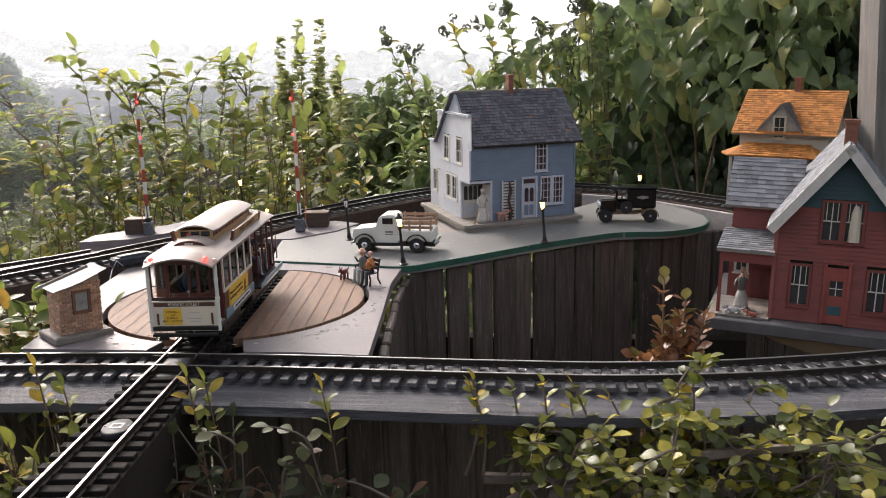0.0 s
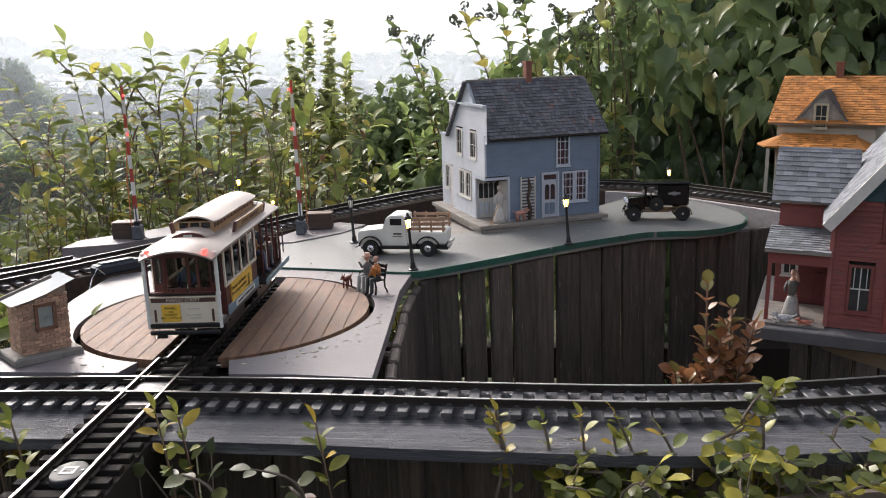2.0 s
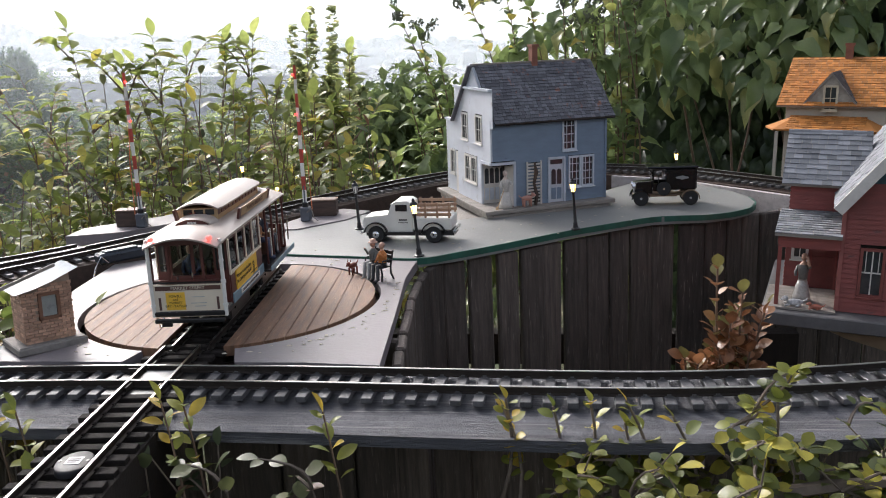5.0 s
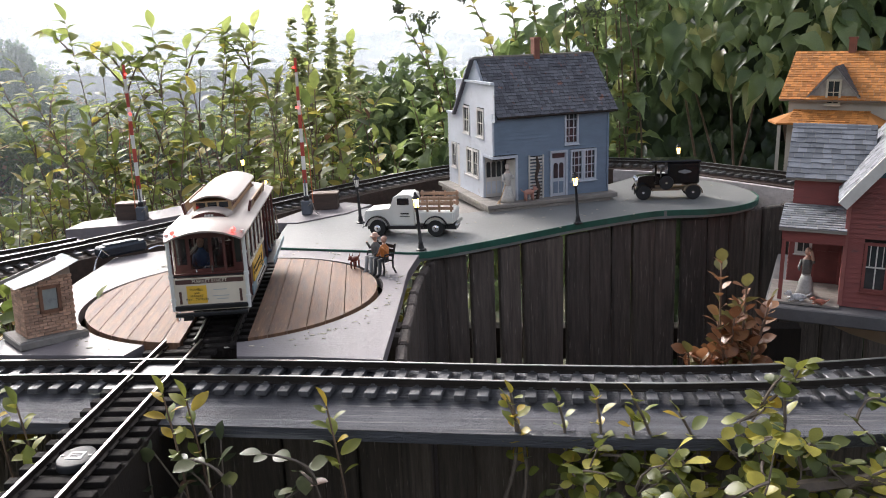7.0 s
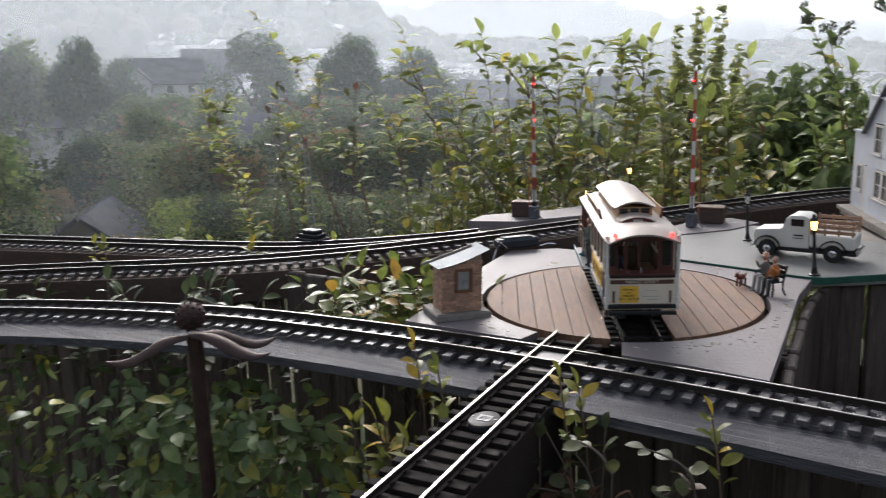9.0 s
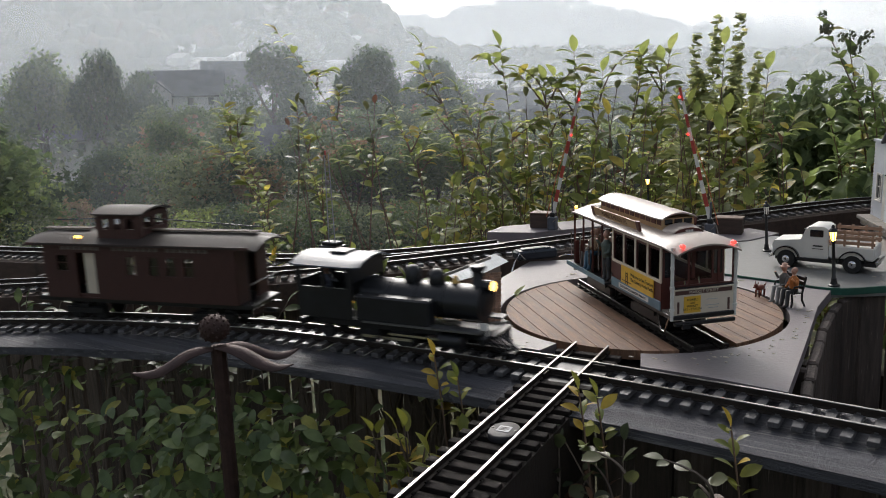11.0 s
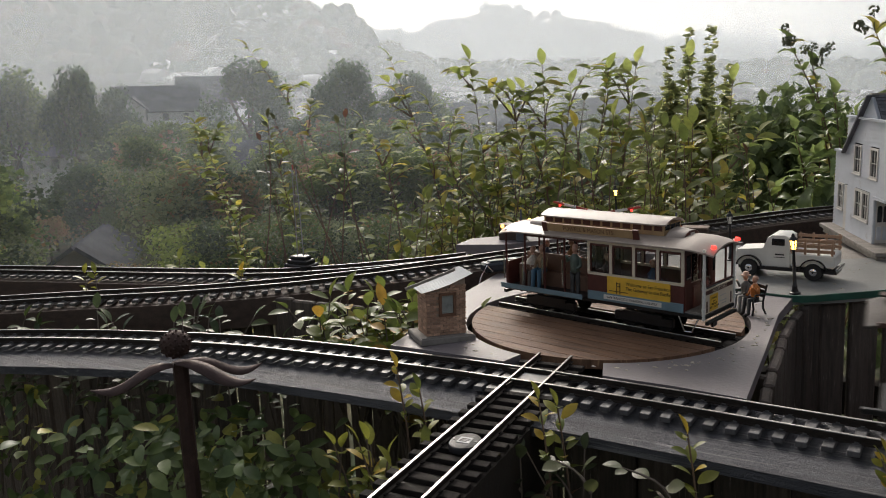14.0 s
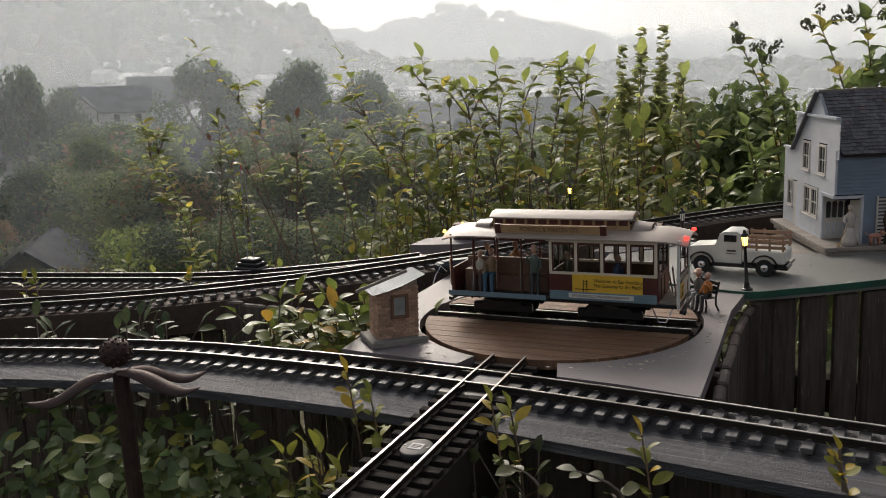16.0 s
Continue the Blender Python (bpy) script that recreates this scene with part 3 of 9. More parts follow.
beam("track_beam", MAIN, -0.055, 0.108, -0.0190, 0.012, M_BEAM, "weathered blue-grey painted plank under the main track")
beam("track_joist", MAIN, -0.030, 0.030, -0.0325, 0.014, M_DARKWOOD, "dark timber joist under the track plank")
beam("loop_beam", LOOP, -0.05, 0.055, -0.0190, 0.055, M_BROWNWOOD, "brown weathered timber under the loop track")
beam("siding_beam", SIDING[:5], -0.05, 0.055, -0.0190, 0.05, M_BROWNWOOD, "brown weathered timber under the siding")
beam("spur_beam", [tuple(CROSS + DIAG_DIR * s) for s in (-0.62, -0.3, -0.06)], -0.036, 0.040, -0.0168, 0.09, M_DARKWOOD, "dark brown timber under the spur track")
plank = part("white_plank", Bag().sweep([tuple(p) for p in smooth_line([(0.20, 2.44, 0.008), (0.335, 2.365, 0.008), (0.43, 2.25, 0.008), (0.54, 2.115, 0.008), (0.62, 2.02, 0.008)], 0.04)], [(0.0, -0.055), (0.012, -0.055), (0.012, 0.0), (0.0, 0.0)]), M_WHITEWOOD)
tagged(plank, "whitewashed plank along the loop track", "plank", kind="structure")

# ---- fence of split stakes below the decks ----
FENCE = [(-0.150, 1.150), (-0.178, 1.47), (-0.165, 1.625), (-0.05, 1.705), (0.09, 1.825), (0.24, 1.925), (0.35, 1.945), (0.46, 2.03), (0.58, 2.09), (0.78, 2.12), (1.2, 2.15), (2.2, 2.2)]
fence = thing("fence", Matrix(), "dark weathered split-stake fence with light between the stakes", "fence", kind="structure")
M_STAKE = mat("stake_wood", (0.095, 0.074, 0.062), 0.75, 0, 0.5, 22, 0.6, 160, stretch=(7, 7, 0.5), wear=(0.24, 0.20, 0.17), wear_at=0.62, random=0.35)
stake_meshes = []
for k in range(9):
    b = Bag()
    w = random.uniform(0.044, 0.0525)
    top = random.uniform(-0.020, -0.013)
    b.box(0, 0, (top - 1.35) / 2, w, 0.014, 1.35 + top, b=0.003)
    for v in range(len(b.v)):
        x, y, z = b.v[v]
        b.v[v] = (x + 0.004 * math.sin(z * 5 + k), y, z)
    me = b.mesh("stake")
    me.materials.append(M_STAKE)
    stake_meshes.append(me)


def stakes(line, step, drop=0.0):
    pts = smooth_line([(x, y, 0) for x, y in line], step)
    for i in range(len(pts) - 1):
        d = pts[i + 1] - pts[i]
        ob = new("stake", stake_meshes[random.randrange(9)])
        ob.parent = fence
        ob.matrix_basis = Matrix.Translation(pts[i] + d * 0.5 - Vector((0, 0, drop))) @ Matrix.Rotation(math.atan2(d.y, d.x) + random.uniform(-0.06, 0.06), 4, "Z") @ Matrix.Rotation(random.uniform(-0.012, 0.012), 4, "Y")


stakes(FENCE, 0.0545)
stakes([(-2.2, 1.30), (-1.5, 1.30), (-0.9, 1.33), (-0.4, 1.30), (-0.155, 1.24)], 0.0555)
stakes([(-0.40, 1.155), (-0.1, 1.165), (0.25, 1.20), (0.6, 1.26), (0.9, 1.31)], 0.0475, 0.085)
part("fence_rail", Bag().box(0.1, 1.99, -0.30, 0.9, 0.04, 0.07, Matrix.Rotation(0.0, 4, "Z")), M_DARKWOOD, fence)

# ---- when things move ----
TURN_ROWS = [(0, 5.0), (5.9, 5.0), (6.5, 8.5), (7.0, 12.5), (7.5, 17), (8.0, 21), (8.5, 24.5), (9.0, 28), (11.5, 50), (12.0, 54), (12.5, 59.5), (13.0, 65.5), (13.5, 72), (14.0, 78), (14.5, 83.5), (15.0, 88), (15.5, 91.5), (16.0, 94.2)]
TURN_ROWS = [(t, a + 90) for t, a in TURN_ROWS]
SLIDE = {0: 0.085, 0.5: 0.070, 1.0: 0.040, 1.5: 0.006, 2.0: 0.0}
CAR_ROWS = [(t, TURN_ROWS[0][1] - 180, s) for t, s in SLIDE.items()] + [(t, a - 180, 0.0) for t, a in TURN_ROWS[1:]]
TRAIN_ROWS = [(0, -2.0), (8.6, -2.0), (9.6, -1.72), (11.5, -0.854), (12.0, -0.632), (12.5, -0.419), (13.0, -0.218), (13.5, -0.026), (14.2, 0.25), (15.2, 0.52), (16.0, 0.56)]
LOCO_AHEAD = 0.433
GATE_ROWS = [(0, 0), (9.6, 0), (11.4, 22), (12.0, 35), (13.2, 58), (14.5, 86), (16, 88)]
MAIN_LINE = smooth_line(MAIN, 0.01)


def on_main(x):
    """The pose on the main track at a place along x, heading to the right."""
    k = next((i for i in range(len(MAIN_LINE) - 1) if MAIN_LINE[i + 1].x > x), len(MAIN_LINE) - 2)
    a, b = MAIN_LINE[max(k - 5, 0)], MAIN_LINE[min(k + 6, len(MAIN_LINE) - 1)]
    d = (b - a).normalized()
    p = MAIN_LINE[k]
    return Matrix.Translation((x, p.y + (x - p.x) * d.y / d.x, RAIL_TOP)) @ Matrix.Rotation(math.atan2(d.y, d.x), 4, "Z")


def arch_roof(x0, x1, w, z, rise, thick, droop=0.0, round_end=0.03, nx=24, ny=12):
    """A roof arched across its width, its ends bowed down by droop."""
    b = Bag()
    for low in (0, 1):
        for i in range(nx + 1):
            x = x0 + (x1 - x0) * i / nx
            e = max(0.0, 1 - min(x - x0, x1 - x) / round_end)
            for j in range(ny + 1):
                q = -1 + 2 * j / ny
                ww = w * (1 - 0.12 * e * e)
                b.v.append((x, q * ww / 2, z + rise * (1 - q * q) - droop * e * e - (thick if low else 0)))
    n, s = (nx + 1) * (ny + 1), ny + 1
    for i in range(nx):
        for j in range(ny):
            a = i * s + j
            b.f += [(a, a + s, a + s + 1, a + 1), (n + a, n + a + 1, n + a + s + 1, n + a + s)]
    for i in range(nx):
        for j in (0, ny):
            a = i * s + j
            b.f.append((a, n + a, n + a + s, a + s))
    for j in range(ny):
        for i in (0, nx):
            a = i * s + j
            b.f.append((a, a + 1, n + a + 1, n + a))
    return b


def wheel_mesh(r, w, spokes=0):
    b = Bag().cyl(0, -w / 2, 0, r, w, 20, axis="y").cyl(0, w / 2 - 0.0012, 0, r * 1.14, 0.0012, 20, axis="y").cyl(0, -w / 2 - 0.001, 0, r * 0.3, w + 0.002, 10, axis="y")
    return b


def figure(name, parent, m, coat, label, seated=False, hat=False, skirt=False, arm=0.0, flip=1):
    """A small painted doll as one plain mesh."""
    b = Bag()
    if seated:
        b.tube([(0, 0.006, 0.030), (0.016, 0.006, 0.030), (0.017, 0.006, 0.006), (0.024, 0.006, 0.002)], [0.0048, 0.0045, 0.0034, 0.0028], 7)
        b.tube([(0, -0.006, 0.030), (0.016, -0.006, 0.030), (0.019, -0.006, 0.006), (0.026, -0.006, 0.002)], [0.0048, 0.0045, 0.0034, 0.0028], 7)
        hip = 0.028
    elif skirt:
        b.lathe([(0.0145, 0.0), (0.013, 0.010), (0.010, 0.025), (0.0062, 0.036)], 12)
        hip = 0.036
    else:
        for s in (-1, 1):
            b.tube([(0.005, s * 0.005, 0.001), (0, s * 0.005, 0.003), (0, s * 0.0045, 0.020), (0, s * 0.004, 0.037)], [0.0030, 0.0034, 0.0040, 0.0050], 7)
        hip = 0.036
    b.lathe([(0.0070, hip - 0.002), (0.0072, hip + 0.006), (0.0082, hip + 0.016), (0.0086, hip + 0.022), (0.0040, hip + 0.027), (0.0030, hip + 0.030)], 10)
    b.ball(0.0006, 0, hip + 0.0355, 0.0048, 0.0045, 0.0058, 10)
    if hat:
        b.lathe([(0.0088, hip + 0.0385), (0.0088, hip + 0.0392), (0.0054, hip + 0.0395), (0.0050, hip + 0.0445), (0.003, hip + 0.0455)], 12)
    else:
        b.ball(-0.001, 0, hip + 0.038, 0.0052, 0.0052, 0.0048, 9)
    sh = hip + 0.021
    b.tube([(0, flip * 0.0082, sh), (0.004, flip * 0.0115, sh - 0.010 + arm * 0.006), (0.012, flip * 0.0095, sh - 0.012 + arm * 0.020)], [0.0030, 0.0026, 0.0021], 6)
    b.tube([(0, -flip * 0.0082, sh), (0.004, -flip * 0.0110, sh - 0.011), (0.011, -flip * 0.0075, sh - 0.014)], [0.0030, 0.0026, 0.0021], 6)
    ob = part(name, b, coat, parent, label, smooth="all")
    ob.matrix_basis = m
    return ob


def coat(name, low, mid, top, cut1, cut2):
    """A painted doll: trousers, coat and face by height."""
    ma = bpy.data.materials.new(name)
    ma.use_nodes = True
    nt, L = ma.node_tree.nodes, ma.node_tree.links
    co, sp, rp, nz = nt.new("ShaderNodeTexCoord"), nt.new("ShaderNodeSeparateXYZ"), nt.new("ShaderNodeValToRGB"), nt.new("ShaderNodeTexNoise")
    L.new(co.outputs["Object"], sp.inputs[0])
    ml = nt.new("ShaderNodeMath")
    ml.operation = "MULTIPLY"
    ml.inputs[1].default_value = 12.0
    L.new(sp.outputs["Z"], ml.inputs[0])
    L.new(ml.outputs[0], rp.inputs["Fac"])
    rp.color_ramp.interpolation = "CONSTANT"
    rp.color_ramp.elements[0].color = (*low, 1)
    rp.color_ramp.elements[1].position, rp.color_ramp.elements[1].color = cut1 * 12, (*mid, 1)
    e = rp.color_ramp.elements.new(cut2 * 12)
    e.color = (*top, 1)
    nz.inputs["Scale"].default_value = 300
    L.new(co.outputs["Object"], nz.inputs["Vector"])
    mx = nt.new("ShaderNodeMix")
    mx.data_type, mx.blend_type = "RGBA", "MULTIPLY"
    mx.inputs["Factor"].default_value = 0.5
    L.new(rp.outputs["Color"], mx.inputs["A"])
    L.new(nz.outputs["Fac"], mx.inputs["B"])
    L.new(mx.outputs["Result"], nt["Principled BSDF"].inputs["Base Color"])
    nt["Principled BSDF"].inputs["Roughness"].default_value = 0.55
    return ma


SKIN = (0.62, 0.36, 0.26)
M_LENS_RED = glow("red_lamp_glass", (1.0, 0.04, 0.03), 3.0)
M_LENS_AMBER = glow("amber_lamp_glass", (1.0, 0.55, 0.10), 5.0)


# ---- the cable car: x runs to the end with the red lamps ----
def build_cable_car():
    car = thing("cable_car", Matrix.Diagonal((0.909, 1, 1, 1)), "maroon and cream model cable car with open front seats and passengers", "cable car")
    w = 0.094
    M_CARROOF = mat("beige_roof", (0.37, 0.305, 0.26), 0.42, 0, 0.10, 25, 0.1, 300, wear=(0.29, 0.23, 0.19), wear_at=0.68)
    part("floor", Bag().box(0, 0, 0.0365, 0.384, w, 0.006, b=0.001), M_BLACK, car)
    part("platform_top", Bag().box(0.174, 0, 0.0405, 0.030, w - 0.004, 0.002), M_GREYWOOD, car, "pale platform boards")
    roof = part("roof", arch_roof(-0.204, 0.204, 0.104, 0.1305, 0.0115, 0.0022, 0.007, 0.045), M_CARROOF, car, "dull beige arched roof", smooth=True)
    cl = part("clerestory", Bag().box(-0.004, 0, 0.1475, 0.225, 0.046, 0.017), M_TAN, car, "raised roof section with vent slats")
    part("clerestory_roof", arch_roof(-0.124, 0.116, 0.060, 0.1565, 0.0075, 0.002, 0.0, 0.02), M_CARROOF, cl, smooth=True)
    for s in (-1, 1):
        for k in range(12):
            part("vent", Bag().box(-0.108 + 0.019 * k, s * 0.0233, 0.1500, 0.014, 0.0012, 0.0075), M_MAROON, cl)
    for s, x in ((-1, -0.128), (1, 0.120)):
        end = part("end_panel", Bag().box(x - s * 0.0105, 0, 0.1480, 0.003, 0.048, 0.016), M_TAN, cl, "tan end panel with small panes")
        for k in (-1, 0, 1):
            part("pane", Bag().box(x - s * 0.0086, k * 0.0145, 0.1510, 0.0012, 0.0115, 0.0070), M_DARKGLASS, end)
        b = Bag()
        n = 10
        for ring, (dx, sc) in enumerate(((0.0, 1.0), (s * 0.028, 0.86))):
            for k in range(n + 1):
                a = math.pi * k / n
                b.v.append((x + dx - s * 0.004, math.cos(a) * 0.027 * sc, 0.1385 + math.sin(a) * (0.0115 * sc - 0.001 * ring)))
        b.f += [(k, k + 1, n + 2 + k, n + 1 + k) for k in range(n)]
        part("roof_bonnet", b, M_CARROOF, car, "curved beige roof bonnet", smooth="all")
        part("bonnet_panel", Bag().add([(x + s * 0.0245, math.cos(math.pi * k / n) * 0.0215, 0.1385 + math.sin(math.pi * k / n) * 0.0085) for k in range(n + 1)], [tuple(range(n + 1))]), M_MAROON, car)
        part("route_number", Bag().box(x + s * 0.0255, -0.004, 0.1425, 0.0008, 0.003, 0.004).box(x + s * 0.0255, 0.000, 0.1425, 0.0008, 0.003, 0.004).box(x + s * 0.0255, 0.004, 0.1425, 0.0008, 0.003, 0.004), M_WHITE, car)
    # enclosed cabin
    x0, x1 = -0.014, 0.158
    for s in (-1, 1):
        y = s * (w / 2 - 0.002)
        part("side_panel", Bag().box((x0 + x1) / 2, y, 0.0575, x1 - x0, 0.003, 0.039), M_MAROON, car)
        part("skirt", Bag().box((x0 + x1) / 2, y + s * 0.0022, 0.0455, x1 - x0, 0.0022, 0.0130, b=0.0006), M_CARBLUE, car, "blue-grey lower skirt")
        sign = part("poster", Bag().box(0.080, y + s * 0.0022, 0.0640, 0.112, 0.0018, 0.0270), M_YELLOW, car, "yellow advertising board")
        face = Matrix.Translation((0, y + s * 0.0033, 0)) @ (pose(0, 0, 0, 90, 0, 0) if s < 0 else pose(0, 0, 0, 90, 0, 180))
        sx = 1 if s < 0 else -1
        letters("lettering", "Welcome to San Francisco\nThe Gateway to the Pacific", 0.0072, M_INK, sign, Matrix.Translation((0.098, 0, 0.0655)) @ face)
        part("bridge_picture", Bag().box(0.042, y + s * 0.0032, 0.061, 0.0012, 0.0006, 0.018).box(0.048, y + s * 0.0032, 0.061, 0.0012, 0.0006, 0.018).box(0.045, y + s * 0.0032, 0.068, 0.006, 0.0006, 0.001).box(0.045, y + s * 0.0032, 0.064, 0.006, 0.0006, 0.001).box(0.045, y + s * 0.0032, 0.056, 0.034, 0.0006, 0.001), M_INK, sign)
        plate = part("name_plate", Bag().box(0.070, y + s * 0.0038, 0.0460, 0.104, 0.001, 0.0066), M_WHITE, car, "white name plate")
        letters("lettering", "SAN FRANCISCO MUNICIPAL RAILWAY", 0.0052, M_INK, plate, Matrix.Translation((0.070, y + s * 0.0045 - (y + s * 0.0033), 0.0460)) @ face)
        wf = Bag().box((x0 + x1) / 2, y, 0.0785, x1 - x0, 0.0042, 0.0035).box((x0 + x1) / 2, y, 0.1265, x1 - x0, 0.0042, 0.0045)
        for k in range(5):
            wf.box(x0 + 0.002 + (x1 - x0 - 0.004) * k / 4, y, 0.1025, 0.0045, 0.0042, 0.047)
        part("window_frame", wf, M_CREAM, car, "cream window frame")
        for k in range(4):
            xc = x0 + 0.002 + (x1 - x0 - 0.004) * (k + 0.5) / 4
            part("window_sash", Bag().box(xc, y, 0.1225, 0.036, 0.002, 0.004).box(xc - 0.0175, y, 0.1015, 0.002, 0.002, 0.04).box(xc + 0.0175, y, 0.1015, 0.002, 0.002, 0.04), M_MAROON, car)
            pane = part("pane", Bag().box(xc, y, 0.1015, 0.034, 0.0006, 0.042), M_GLASS, car)
    for x in (x0, x1):
        b = Bag()
        for s in (-1, 1):
            b.box(x, s * 0.036, 0.0810, 0.003, 0.018, 0.095)
        b.box(x, 0, 0.1235, 0.003, 0.056, 0.010).box(x, 0, 0.0555, 0.003, 0.056, 0.045).box(x, 0.0, 0.1000, 0.003, 0.004, 0.040)
        part("bulkhead", b, M_MAROON, car)
        for s in (-1, 1):
            part("bulkhead_window", Bag().box(x + 0.0018, s * 0.036, 0.1015, 0.0008, 0.012, 0.034), M_DARKGLASS, car)
            part("pane", Bag().box(x, s * 0.0145, 0.0985, 0.0008, 0.024, 0.039), M_GLASS, car)
            part("door_panel", Bag().box(x + 0.002, s * 0.0135, 0.0560, 0.0014, 0.020, 0.034, b=0.0005), mat("door_brown", (0.16, 0.05, 0.04), 0.45, 0, 0.2, 40), car, "brown-red door panel")
    part("cabin_bench", Bag().box(0.072, 0.033, 0.050, 0.165, 0.018, 0.004).box(0.072, -0.033, 0.050, 0.165, 0.018, 0.004), M_TAN, car)
    # open section
    part("centre_seat", Bag().box(-0.102, 0, 0.050, 0.150, 0.034, 0.026).box(-0.102, 0, 0.072, 0.150, 0.005, 0.034), mat("seat_wood", (0.19, 0.105, 0.07), 0.5, 0, 0.2, 40), car, "brown slatted back-to-back seats")
    part("rear_wall", Bag().box(-0.186, 0, 0.0565, 0.003, w - 0.004, 0.045), M_MAROON, car)
    part("rear_box", Bag().box(-0.150, 0, 0.055, 0.035, 0.07, 0.04), mat("seat_box", (0.14, 0.075, 0.05), 0.5), car)
    for s in (-1, 1):
        part("running_board", Bag().box(-0.103, s * (w / 2 + 0.0045), 0.0395, 0.172, 0.0125, 0.003, b=0.0006), M_BLACK, car)
        part("board_edge", Bag().box(-0.103, s * (w / 2 + 0.0115), 0.0425, 0.172, 0.0012, 0.0075), M_CARBLUE, car)
        for x in (-0.188, -0.146, -0.104, -0.062):
            part("post", Bag().cyl(x, s * (w / 2 - 0.003), 0.033, 0.0018, 0.098, 8), M_MAROON, car)
            part("grab_pole", Bag().cyl(x, s * (w / 2 + 0.0035), 0.052, 0.0012, 0.042, 6), M_CHROME, car, "bright grab pole")
        for x in (-0.125, -0.083, -0.038):
            part("arch_bracket", Bag().box(x, s * (w / 2 - 0.003), 0.1265, 0.036, 0.002, 0.006), M_MAROON, car)
    # red-lamp end: panel, posts
    part("front_panel", Bag().box(0.1885, 0, 0.0530, 0.003, w, 0.042, b=0.0008), M_CREAM, car, "white dash panel with route boards")
    f = Matrix.Translation((0.1905, 0, 0)) @ pose(0, 0, 0, 90, 0, 90)
    part("panel_border", Bag().box(0.1903, 0, 0.0695, 0.0006, w - 0.012, 0.0055).box(0.1903, 0, 0.0375, 0.0006, w - 0.018, 0.0048).box(0.1903, -0.0365, 0.0495, 0.0006, 0.003, 0.016).box(0.1903, 0.0365, 0.0495, 0.0006, 0.003, 0.016), mat("panel_band", (0.10, 0.045, 0.035), 0.5), car)
    part("route_board", Bag().box(0.1904, -0.0165, 0.0530, 0.0007, 0.024, 0.0225), M_YELLOW, car, "yellow route board")
    letters("lettering", "MARKET STREET", 0.0058, M_CREAM, car, Matrix.Translation((0.0004, 0.0, 0.0695)) @ f)
    letters("lettering", "FISHERMANS  WHARF", 0.0056, M_CREAM, car, Matrix.Translation((0.0004, 0.0, 0.0375)) @ f)
    letters("lettering", "POWELL\nand\nMARKET\nBAY - TAYLOR", 0.0042, M_INK, car, Matrix.Translation((0.0006, -0.0165, 0.0530)) @ f)
    part("scribble_bar", Bag().box(0.1904, 0.012, 0.058, 0.0005, 0.016, 0.0008).box(0.1904, 0.012, 0.050, 0.0005, 0.020, 0.0008).box(0.1904, 0.014, 0.046, 0.0005, 0.014, 0.0008), mat("faint_grey", (0.45, 0.45, 0.44), 0.6), car)
    for s in (-1, 1):
        part("corner_post", Bag().cyl(0.190, s * 0.0455, 0.033, 0.0024, 0.098, 10).cyl(0.190, s * 0.0455, 0.075, 0.0034, 0.004, 10).cyl(0.190, s * 0.0455, 0.046, 0.0034, 0.003, 10).cyl(0.190, s * 0.0455, 0.102, 0.0030, 0.003, 10), M_WHITE, car, "white turned corner post")
        lamp = part("red_lamp", Bag().cyl(0.1965, s * 0.036, 0.1335, 0.0028, 0.0045, 10, axis="x").ball(0.2015, s * 0.036, 0.1335, 0.0026, 0.0026, 0.0026, 8), M_LENS_RED, car, "small glowing red marker lamp")
        part("amber_lamp", Bag().ball(-0.203, s * 0.036, 0.1335, 0.003, 0.003, 0.003, 8), M_LENS_AMBER, car, "small glowing amber marker lamp")
    ew = Bag().box(0.1885, 0, 0.1265, 0.002, w - 0.008, 0.006).box(0.1885, 0, 0.0775, 0.002, w - 0.008, 0.004)
    for y in (-0.043, -0.0215, 0.0215, 0.043):
        ew.box(0.1885, y, 0.1015, 0.002, 0.0032, 0.046)
    part("end_window_frame", ew, M_MAROON, car, "maroon end window frame")
    part("handrail", Bag().tube([(0.1905, -0.046, 0.0765), (0.1905, 0.046, 0.0765)], 0.0012, 6), M_BLACK, car)
    part("brake_lever", Bag().tube([(0.178, 0.004, 0.040), (0.172, 0.002, 0.085)], 0.0014, 6).tube([(0.178, -0.012, 0.040), (0.170, -0.018, 0.080)], 0.0014, 6), M_CHROME, car)
    part("bumper", Bag().box(0.194, 0, 0.0285, 0.006, w - 0.006, 0.005, b=0.001).box(0.197, -0.028, 0.0255, 0.004, 0.012, 0.006), M_BLACK, car)
    part("bumper", Bag().box(-0.1935, 0, 0.0285, 0.006, w - 0.006, 0.005), M_BLACK, car)
    # name boards on the roof edge
    for s in (-1, 1):
        tilt = Matrix.Translation((-0.014, s * 0.0430, 0.1420)) @ pose(0, 0, 0, -s * 12, 0, 0)
        board = part("name_board", Bag().box(0, 0, 0, 0.176, 0.002, 0.0125), M_TAN, car, "tan route name board")
        board.matrix_basis = tilt
        part("board_end", Bag().box(-0.088, 0, 0, 0.010, 0.003, 0.0145).box(0.088, 0, 0, 0.010, 0.003, 0.0145), M_MAROON, board)
        letters("lettering", "POWELL & MASON STS.", 0.0095, mat("brown_ink", (0.14, 0.06, 0.03), 0.6), board, Matrix.Translation((0, s * 0.0013, -0.0004)) @ (pose(0, 0, 0, 90, 0, 0) if s < 0 else pose(0, 0, 0, 90, 0, 180)))
    # trucks and wheels
    wm = wheel_mesh(0.0125, 0.006).mesh("wheel", True)
    wm.materials.append(M_BLACK)
